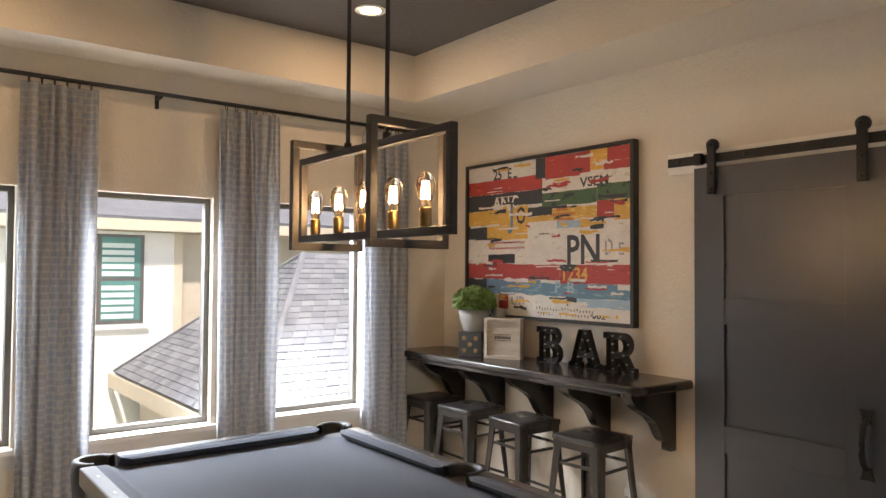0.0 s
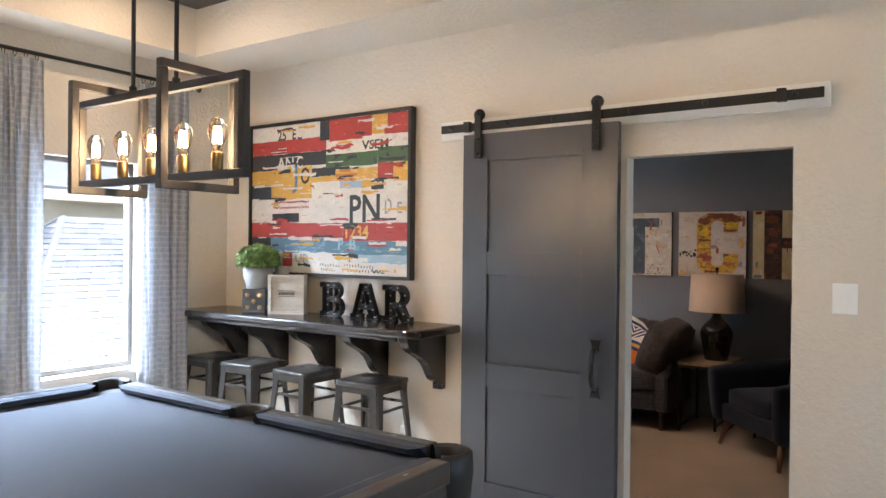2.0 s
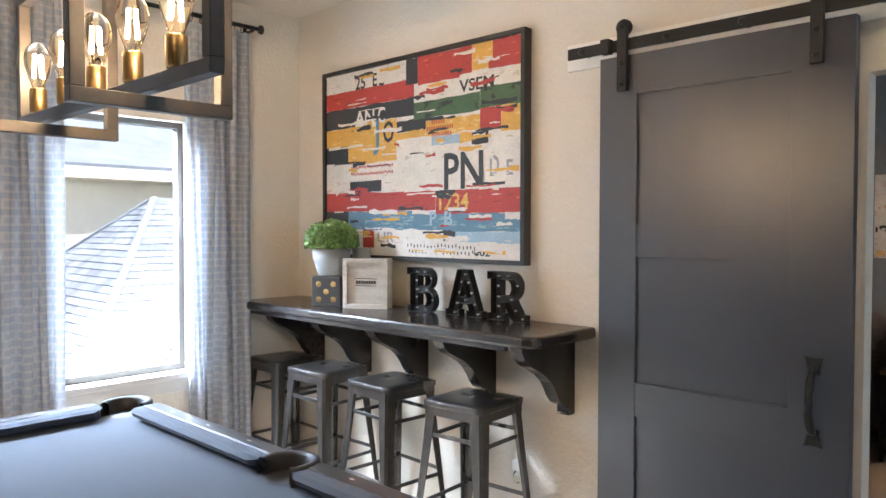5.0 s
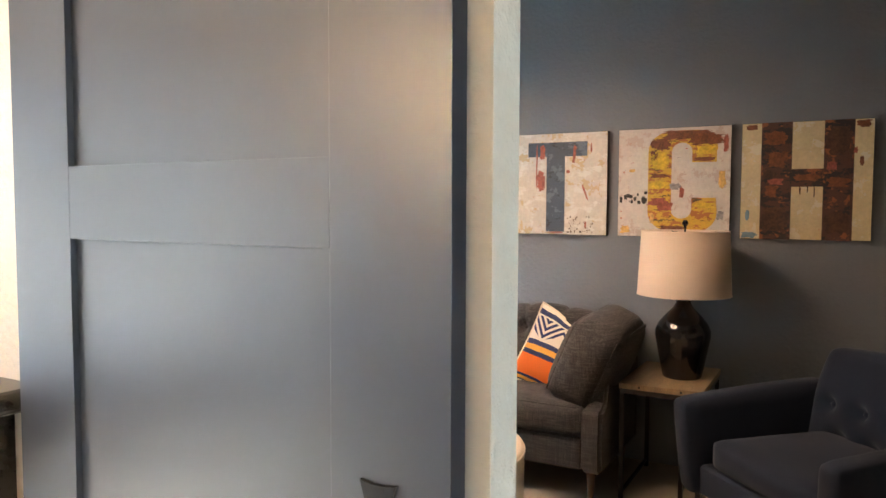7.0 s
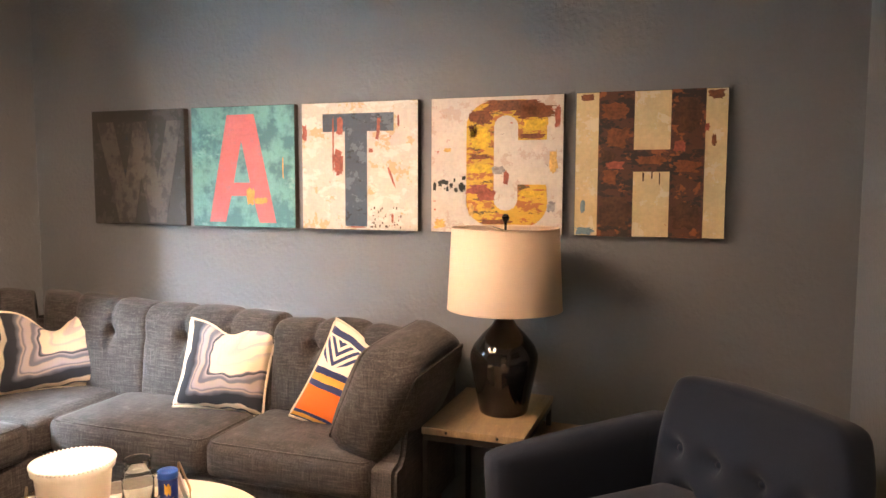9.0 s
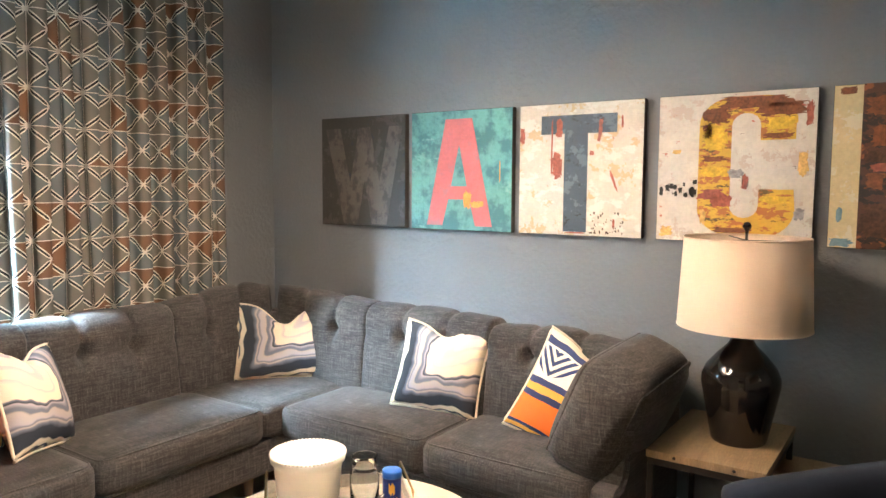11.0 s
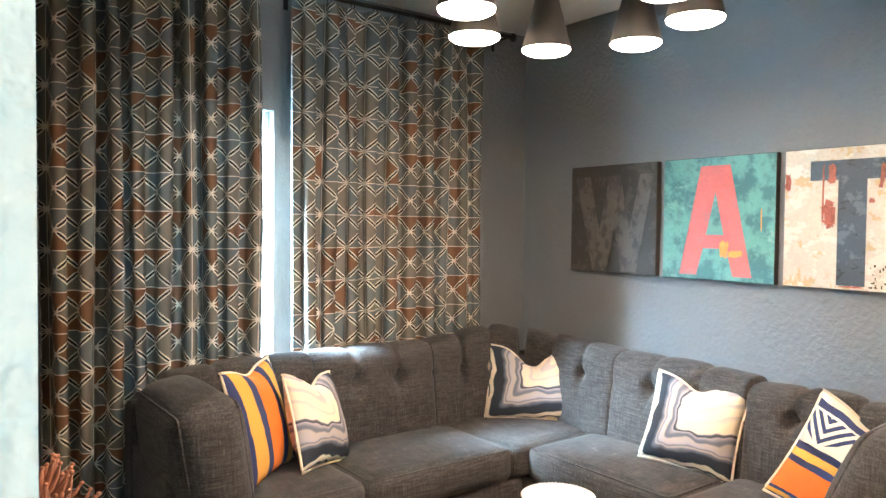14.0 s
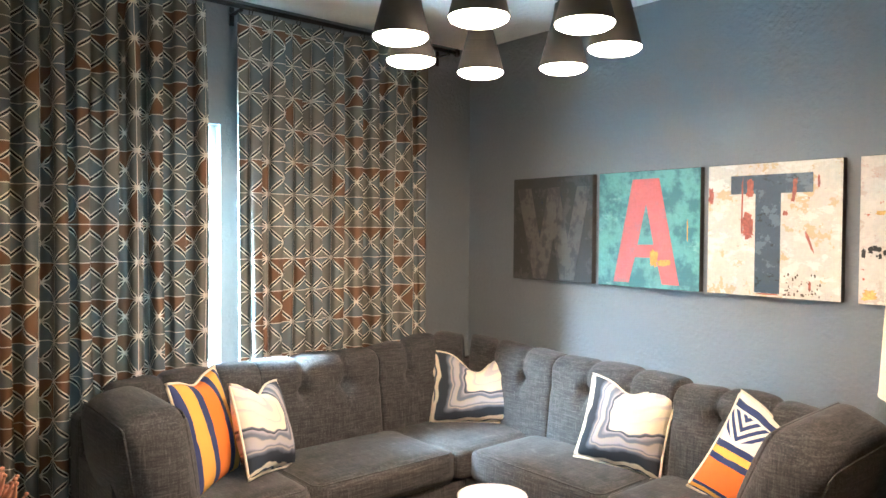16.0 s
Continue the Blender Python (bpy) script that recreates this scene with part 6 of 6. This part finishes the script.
def nest_table(where, w, d, h, label):
    t = thing("side_table", where, label, "side table", "nesting side tables")
    part("tabletop", block(0, d, 0, w, h - 0.028, h, 0.003), M["rustic"], t, "rustic wooden top")
    bm = bmesh.new()
    for q in ((0.004, d - 0.004, 0.004, 0.022), (0.004, d - 0.004, w - 0.022, w - 0.004), (0.004, 0.022, 0.022, w - 0.022), (d - 0.022, d - 0.004, 0.022, w - 0.022)):
        box(bm, q[0], q[1], q[2], q[3], h - 0.052, h - 0.029)
    part("apron", bm, M["black_metal"], t)
    for x in (0.004, d - 0.026):
        for y in (0.004, w - 0.026):
            part("leg", block(x, x + 0.022, y, y + 0.022, 0, h - 0.053, 0.002, 1), M["black_metal"], t)
    for y in (0.10, w - 0.10):
        part("rivet", moved(lathe([(0, 0.004), (0.004, 0.003), (0.006, 0)], 10), Matrix.Translation((0, y, h - 0.014)) @ Matrix.Rotation(radians(-90), 4, "Y")), M["black_metal"], t, "", True)
    for y in (0.006, w - 0.020):
        part("foot_rail", block(0.028, d - 0.028, y, y + 0.014, 0.03, 0.045, 0.001, 1), M["black_metal"], t)
    return t


nest_table((6.822, 1.790, 0), 0.400, 0.585, 0.600, "tall nesting side table with rustic top and black frame")
nest_table((6.96, 1.575, 0), 0.350, 0.48, 0.470, "low nesting side table pulled out from under the tall one")


def table_lamp():
    l = thing("table_lamp", (7.110, 1.940, 0.6005), "black glazed jug lamp with a cream drum shade", "table lamp")
    prof = [(0, 0), (0.090, 0), (0.097, 0.006), (0.100, 0.02), (0.122, 0.13), (0.138, 0.215), (0.137, 0.245), (0.122, 0.280), (0.085, 0.325), (0.050, 0.360), (0.036, 0.385), (0.032, 0.42), (0.032, 0.445), (0, 0.445)]
    part("base", lathe(prof, 48), M["black_ceramic"], l, "black glazed jug base", True)
    part("stem", tube([(0, 0, 0.445), (0, 0, 0.775)], 0.005, 8), M["bronze"], l, "", True)
    sh = part("shade", lathe([(0.232, 0.428), (0.216, 0.752), (0.2135, 0.752), (0.2295, 0.428)], 56), M["linen"], l, "cream linen drum shade", True)
    for r, z in ((0.2315, 0.428), (0.2155, 0.752)):
        pts = [(r * math.cos(2 * math.pi * k / 40), r * math.sin(2 * math.pi * k / 40), z) for k in range(42)]
        part("shade_trim", tube(pts, 0.003, 6), M["linen"], sh, "", True)
    bm = bmesh.new()
    for k in range(3):
        a = 2 * math.pi * k / 3 + 0.5
        tube([(0, 0, 0.742), (0.214 * math.cos(a), 0.214 * math.sin(a), 0.745)], 0.0022, 6, bm=bm)
    part("spider", bm, M["bronze"], sh)
    part("finial", moved(lathe([(0, 0), (0.007, 0.002), (0.006, 0.012), (0.014, 0.020), (0.016, 0.030), (0.010, 0.042), (0, 0.044)], 18), Matrix.Translation((0, 0, 0.765))), M["black_ceramic"], l, "black knob finial", True)
    return l


table_lamp()


def armchair():
    # local: front towards -y, centred
    c = thing("armchair", (6.600, 1.240, 0), "navy velvet armchair with a buttoned back", "armchair", "", -136)
    c.scale = (1.12, 1.06, 0.985)
    N = M["navy"]
    part("base", block(-0.34, 0.34, -0.36, 0.34, 0.20, 0.34, 0.025, 3), N, c)
    bm = soft_block(0.54, 0.58, 0.14, puff=0.022, n=11)
    part("seat_cushion", moved(bm, Matrix.Translation((0, -0.06, 0.405))), N, c, "", True)
    for sx in (-1, 1):
        bm = soft_block(0.105, 0.76, 0.43, puff=0.010, n=13, edge=0.8)
        for v in bm.verts:
            up = (v.co.z + 0.215) / 0.43
            v.co.x += sx * 0.035 * up
            v.co.z += 0.05 * up * (v.co.y + 0.38) / 0.76
            v.co.y -= 0.03 * up
        part("arm", moved(bm, Matrix.Translation((sx * 0.355, -0.015, 0.410))), N, c, "slim padded arm", True)
    dents = [(x, -0.02) for x in (-0.24, -0.08, 0.08, 0.24)] + [(x, -0.16) for x in (-0.16, 0.0, 0.16)]
    bm = soft_block(0.66, 0.16, 0.48, puff=0.02, n=30, dents=dents, face="-y", dent_depth=0.060, dent_width=0.034)
    for v in bm.verts:
        if v.co.z > 0:
            v.co.x *= 1 - 0.13 * (v.co.z / 0.25) ** 2
    m4 = Matrix.Translation((0, 0.285, 0.605)) @ Matrix.Rotation(radians(-11), 4, "X")
    b = part("backrest", moved(bm, m4), N, c, "buttoned curved back", True)
    for x, z in dents:
        part("button", moved(lathe([(0, 0.006), (0.009, 0.004), (0.012, 0)], 12), m4 @ Matrix.Translation((x, -0.050, z)) @ Matrix.Rotation(radians(90), 4, "X")), N, b, "", True)
    for x, y in ((-0.32, -0.33), (0.32, -0.33), (-0.30, 0.31), (0.30, 0.31)):
        part("leg", tube([(x * 0.95, y * 0.95, 0.202), (x * 1.08, y * 1.08, 0.0)], [0.026, 0.014], 12), M["leg_wood"], c, "tapered walnut leg", True)
    return c


armchair()

ott = thing("round_ottoman", (5.955, 2.840, 0), "cream leatherette round drum ottoman used as a table", "ottoman")
part("drum", lathe([(0, 0.02), (0.452, 0.02), (0.460, 0.03), (0.465, 0.20), (0.466, 0.425), (0.462, 0.444), (0.450, 0.455), (0.30, 0.459), (0, 0.460)], 64), M["cream"], ott, "", True)
part("piping", tube([(0.4655 * math.cos(2 * math.pi * k / 60), 0.4655 * math.sin(2 * math.pi * k / 60), 0.430) for k in range(62)], 0.005, 8), M["cream"], ott, "", True)
for k in range(4):
    a = math.pi / 4 + math.pi / 2 * k
    part("foot", tube([(0.33 * math.cos(a), 0.33 * math.sin(a), 0.0), (0.33 * math.cos(a), 0.33 * math.sin(a), 0.021)], 0.022, 12), M["leg_wood"], ott)

TR = thing("serving_tray", (6.06, 2.97, 0.4605), "whitewashed wooden tray with galvanised metal corners and handles", "tray", "", -43)
part("bottom", block(-0.235, 0.235, -0.15, 0.15, 0, 0.012, 0.002), M["whitewash"], TR)
for y in (-0.146, 0.138):
    part("long_side", block(-0.235, 0.235, y, y + 0.008, 0.012, 0.055, 0.002), M["galvanised"], TR, "galvanised side")
for x in (-0.235, 0.227):
    part("short_side", block(x, x + 0.008, -0.138, 0.138, 0.012, 0.055, 0.002), M["galvanised"], TR)
for x in (-0.231, 0.231):
    pts = [(x, -0.13, 0.055), (x, -0.13, 0.088), (x, -0.12, 0.094), (x, 0.12, 0.094), (x, 0.13, 0.088), (x, 0.13, 0.055)]
    part("handle", tube(pts, 0.004, 8), M["brass"], TR, "thin wire handle", True)

bk = thing("ice_bucket", (5.975, 3.020, 0.4730), "white ceramic ice bucket with a beaded rim", "bucket")
part("body", lathe([(0, 0), (0.090, 0), (0.096, 0.008), (0.109, 0.155), (0.112, 0.165), (0.120, 0.172), (0.122, 0.192), (0.116, 0.194), (0.112, 0.186), (0, 0.184)], 48), M["white_ceramic"], bk, "", True)
bm = bmesh.new()
for k in range(60):
    a = 2 * math.pi * k / 60
    bmesh.ops.create_icosphere(bm, subdivisions=1, radius=0.0052, matrix=Matrix.Translation((0.120 * math.cos(a), 0.120 * math.sin(a), 0.193)))
tagged(part("beading", bm, M["white_ceramic"], bk, "beaded rim", True), kind="stuff")


def mason_mug(x, y, turn):
    g = thing("glass_mug", (x, y, 0.4730), "clear glass jar mug with a handle", "glass", "", turn)
    prof = [(0, 0.001), (0.042, 0.001), (0.048, 0.007), (0.049, 0.108), (0.047, 0.118), (0.040, 0.128), (0.040, 0.134), (0.0425, 0.137), (0.0425, 0.142), (0.040, 0.145), (0.040, 0.168), (0.0425, 0.171), (0.0425, 0.175), (0.038, 0.175), (0.0375, 0.128), (0.045, 0.112), (0.045, 0.014), (0, 0.012)]
    part("jar", lathe(prof, 40), M["jar_glass"], g, "", True)
    part("handle", tube([(0.046, 0, 0.118), (0.060, 0, 0.122), (0.074, 0, 0.112), (0.079, 0, 0.085), (0.074, 0, 0.055), (0.060, 0, 0.040), (0.046, 0, 0.038)], 0.0065, 10), M["jar_glass"], g, "", True)
    return g


mason_mug(6.098, 2.885, -68)
cn = thing("snack_can", (6.150, 2.812, 0.4730), "blue snack canister with yellow print", "canister")
part("body", lathe([(0, 0), (0.030, 0), (0.031, 0.004), (0.031, 0.104), (0, 0.104)], 32), M["navy_print"], cn, "", True)
part("lid", lathe([(0, 0.104), (0.0325, 0.104), (0.033, 0.108), (0.033, 0.124), (0.030, 0.127), (0, 0.127)], 32), M["blue_plastic"], cn, "bright blue lid", True)
bm = bmesh.new()
for z0, z1, a0, a1 in ((0.015, 0.036, 160, 205), (0.055, 0.088, 200, 236), (0.022, 0.040, 225, 262)):
    n = 8
    lo = [bm.verts.new((0.0316 * math.cos(radians(a0 + (a1 - a0) * k / n)), 0.0316 * math.sin(radians(a0 + (a1 - a0) * k / n)), z0 + 0.006 * math.sin(k * 1.7))) for k in range(n + 1)]
    hi = [bm.verts.new((v.co.x, v.co.y, z1 + 0.006 * math.cos(k * 1.3))) for k, v in enumerate(lo)]
    for k in range(n):
        bm.faces.new((lo[k], lo[k + 1], hi[k + 1], hi[k]))
part("print", bm, M["yellow_print"], cn, "yellow printed shapes")

# flat screen on the side wall
tv = thing("wall_screen", (6.05, YS, 1.62), "dark flat screen mounted on the side wall", "television")
part("housing", block(-0.62, 0.62, 0.012, 0.055, -0.36, 0.36, 0.006), M["black_frame"], tv)
part("screen", block(-0.605, 0.605, 0.0552, 0.058, -0.345, 0.345), M["screen"], tv, "dark glossy panel")
part("mount", block(-0.15, 0.15, 0.0005, 0.012, -0.1, 0.1), M["black_metal"], tv)

# dried flower arrangement in a tall floor vase
fv = thing("dried_flowers", (4.440, 3.06, 0), "copper-coloured dried blooms in a tall dark vase", "flowers")
part("vase", lathe([(0, 0), (0.075, 0), (0.080, 0.01), (0.105, 0.30), (0.098, 0.50), (0.060, 0.68), (0.052, 0.74), (0.058, 0.78), (0.052, 0.78), (0.046, 0.74), (0, 0.70)], 36), M["black_ceramic"], fv, "tall dark glazed vase", True)
rnd = random.Random(8)
for k, (dx, dy, z) in enumerate(((0.005, 0, 0.945), (0.045, -0.05, 0.91), (-0.03, 0.05, 0.89), (0.03, 0.08, 0.915))):
    st = part("stem", tube([(dx * 0.2, dy * 0.2, 0.70), (dx * 0.7, dy * 0.7, 0.80), (dx, dy, z)], 0.004, 6), M["copper"], fv, "", True)
    bm = bmesh.new()
    for i in range(24):
        a, el = rnd.uniform(0, 2 * math.pi), rnd.uniform(-0.05, 1.3)
        d = Vector((math.cos(a) * math.cos(el), math.sin(a) * math.cos(el), math.sin(el)))
        L = rnd.uniform(0.085, 0.115)
        c = Vector((dx, dy, z))
        up = Vector((0, 0, 1))
        pts = [c, c + d * L * 0.3 - up * 0.002, c + d * L * 0.6 + up * 0.002, c + d * L * 0.85 + up * 0.012, c + d * L * 0.97 + up * 0.026]
        tube(pts, [0.004, 0.010, 0.0125, 0.008, 0.003], 8, bm=bm, flat=0.5)
        bmesh.ops.create_icosphere(bm, subdivisions=1, radius=0.0055, matrix=Matrix.Translation(pts[-1]))
    part("bloom", bm, M["copper"], st, "curled dried bloom", True)

# ---- outdoors ----
bm = bmesh.new()
vs = [bm.verts.new(c) for c in ((-400, -400, -3.3), (400, -400, -3.3), (400, 400, -3.3), (-400, 400, -3.3))]
bm.faces.new(vs)
tagged(link("ground", bm, M["ground"]), "dry lawn around the houses", "ground", "", "structure")


def neighbour():
    NY = 13.0
    h = thing("neighbour_house", (0, NY, -3.3), "white brick neighbouring house with grey shingle roofs", "house")
    g = 3.3
    part("wall", block(-9, 4.75, 0, 0.3, 0, g + 2.28), M["white_brick"], h, "white painted brick wall")
    sd = part("side_wall", block(4.76, 12, 0.25, 0.5, 0, g + 2.28), M["siding"], h, "tan siding wall")
    for i in range(20):
        part("board", block(4.76, 12, 0.232, 0.249, g - 1.7 + 0.2 * i + 0.006, g - 1.7 + 0.2 * i + 0.196), M["siding"], sd)
    part("corner_board", block(4.66, 4.80, -0.02, 0.27, 0, g + 2.28), M["fascia"], h)
    part("fascia", block(-9.4, 12.4, -0.45, -0.40, g + 2.29, g + 2.47), M["fascia"], h, "cream fascia board")
    part("soffit", block(-9.4, 12.4, -0.40, 0.5, g + 2.285, g + 2.305), M["fascia"], h)
    # shingled roof in courses
    rf = part("roof", moved(block(-9.4, 12.4, 0, 5.2, -0.05, 0.0), Matrix.Translation((0, -0.47, g + 2.50)) @ Matrix.Rotation(radians(28), 4, "X")), M["shingle"], h, "grey shingle roof")
    for i in range(22):
        part("course", moved(block(-9.4, 12.4, 0.18 * i, 0.18 * i + 0.2, 0.001, 0.014), Matrix.Translation((0, -0.47, g + 2.50)) @ Matrix.Rotation(radians(28), 4, "X") @ Matrix.Rotation(radians(-2.5), 4, "X")), M["shingle"], rf)
    w = part("window", block(3.44, 4.16, -0.035, -0.004, g + 0.77, g + 2.23), M["window_frame"], h, "dark-framed sash window")
    part("pane", block(3.50, 4.10, -0.042, -0.036, g + 0.83, g + 1.47), M["teal_glass"], w, "pale green glass")
    part("pane", block(3.50, 4.10, -0.042, -0.036, g + 1.53, g + 2.18), M["teal_glass"], w, "pale green glass")
    for i in range(11):
        z = g + 0.86 + 0.115 * i
        if 1.42 < z - g < 1.55:
            continue
        part("slat", block(3.51, 4.00, -0.056, -0.0425, z, z + 0.075), M["shutter"], w, "pale shutter slat")
    part("sill", block(3.36, 4.24, -0.09, -0.002, g + 0.69, g + 0.765), M["white_brick"], w)
    return h


neighbour()


def hip_roof():
    """Lower wing with a hipped shingle roof."""
    r = thing("lower_roof", (0, 0, -3.3), "lower wing with a hipped grey shingle roof and cream eaves", "roof")
    g = 3.3
    ez = g + 0.0
    E, F, G, H, A = (3.72, 12.9, ez), (3.72, 7.55, ez), (11.5, 7.55, ez), (11.5, 12.9, ez), (5.80, 10.45, g + 1.90)
    B = (9.2, 10.45, g + 1.90)

    def facet(name, pts, label):
        bm = bmesh.new()
        bm.faces.new([bm.verts.new(p) for p in pts])
        bmesh.ops.recalc_face_normals(bm, faces=bm.faces[:])
        bmesh.ops.solidify(bm, geom=bm.faces[:], thickness=0.04)
        return part(name, bm, M["shingle"], r, label)

    left = facet("roof_plane", [F, A, E], "grey shingles")
    front = facet("roof_plane", [F, G, B, A], "grey shingles")
    facet("roof_plane", [A, B, H, E], "grey shingles")
    # shingle courses: overlapping tabs laid on the two planes in view
    rnd = random.Random(12)

    def tabs(parent, p0, p1, apex_a, apex_b, rows, wide):
        p0, p1, aa, ab = map(Vector, (p0, p1, apex_a, apex_b))
        bm = bmesh.new()
        nrm = (p1 - p0).cross(aa - p0).normalized()
        if nrm.z < 0:
            nrm = -nrm
        for i in range(rows):
            t0, t1 = i / rows, min(1, (i + 1.15) / rows)
            a0, b0 = p0.lerp(aa, t0), p1.lerp(ab, t0)
            a1, b1 = p0.lerp(aa, t1), p1.lerp(ab, t1)
            n = max(1, int((b0 - a0).length / wide))
            for k in range(n):
                u0, u1 = k / n + 0.002, (k + 1) / n - 0.002
                e = 0.010 + 0.010 * rnd.random()
                quad = [a0.lerp(b0, u0) + nrm * (0.010 + e), a0.lerp(b0, u1) + nrm * (0.010 + e), a1.lerp(b1, u1) + nrm * 0.008, a1.lerp(b1, u0) + nrm * 0.008]
                low = [q - nrm * (e + 0.006) for q in quad[:2]]
                vs = [bm.verts.new(q) for q in quad + low]
                bm.faces.new(vs[:4])
                bm.faces.new((vs[1], vs[0], vs[4], vs[5]))
        bmesh.ops.recalc_face_normals(bm, faces=bm.faces[:])
        ob = part("shingles", bm, M["shingle"], parent, "overlapping grey shingle tabs")
        tagged(ob, kind="stuff")

    tabs(left, E, F, A, A, 26, 0.20)
    tabs(front, F, G, A, B, 26, 0.20)
    part("hip_cap", tube([Vector(F) + Vector((0, 0, 0.03)), Vector(A) + Vector((0, 0, 0.03))], 0.05, 6, flat=0.4), M["shingle"], r)
    part("hip_cap", tube([Vector(E) + Vector((0, 0, 0.03)), Vector(A) + Vector((0, 0, 0.03))], 0.05, 6, flat=0.4), M["shingle"], r)
    part("fascia", block(3.66, 11.6, 7.50, 7.53, g - 0.22, g + 0.0), M["fascia"], r, "cream fascia")
    part("fascia", block(3.62, 3.655, 7.50, 12.9, g - 0.22, g + 0.0), M["fascia"], r, "cream fascia")
    part("wall", block(4.1, 11.2, 7.95, 12.85, 0, g - 0.02), M["siding"], r, "tan siding wall")
    return r


hip_roof()
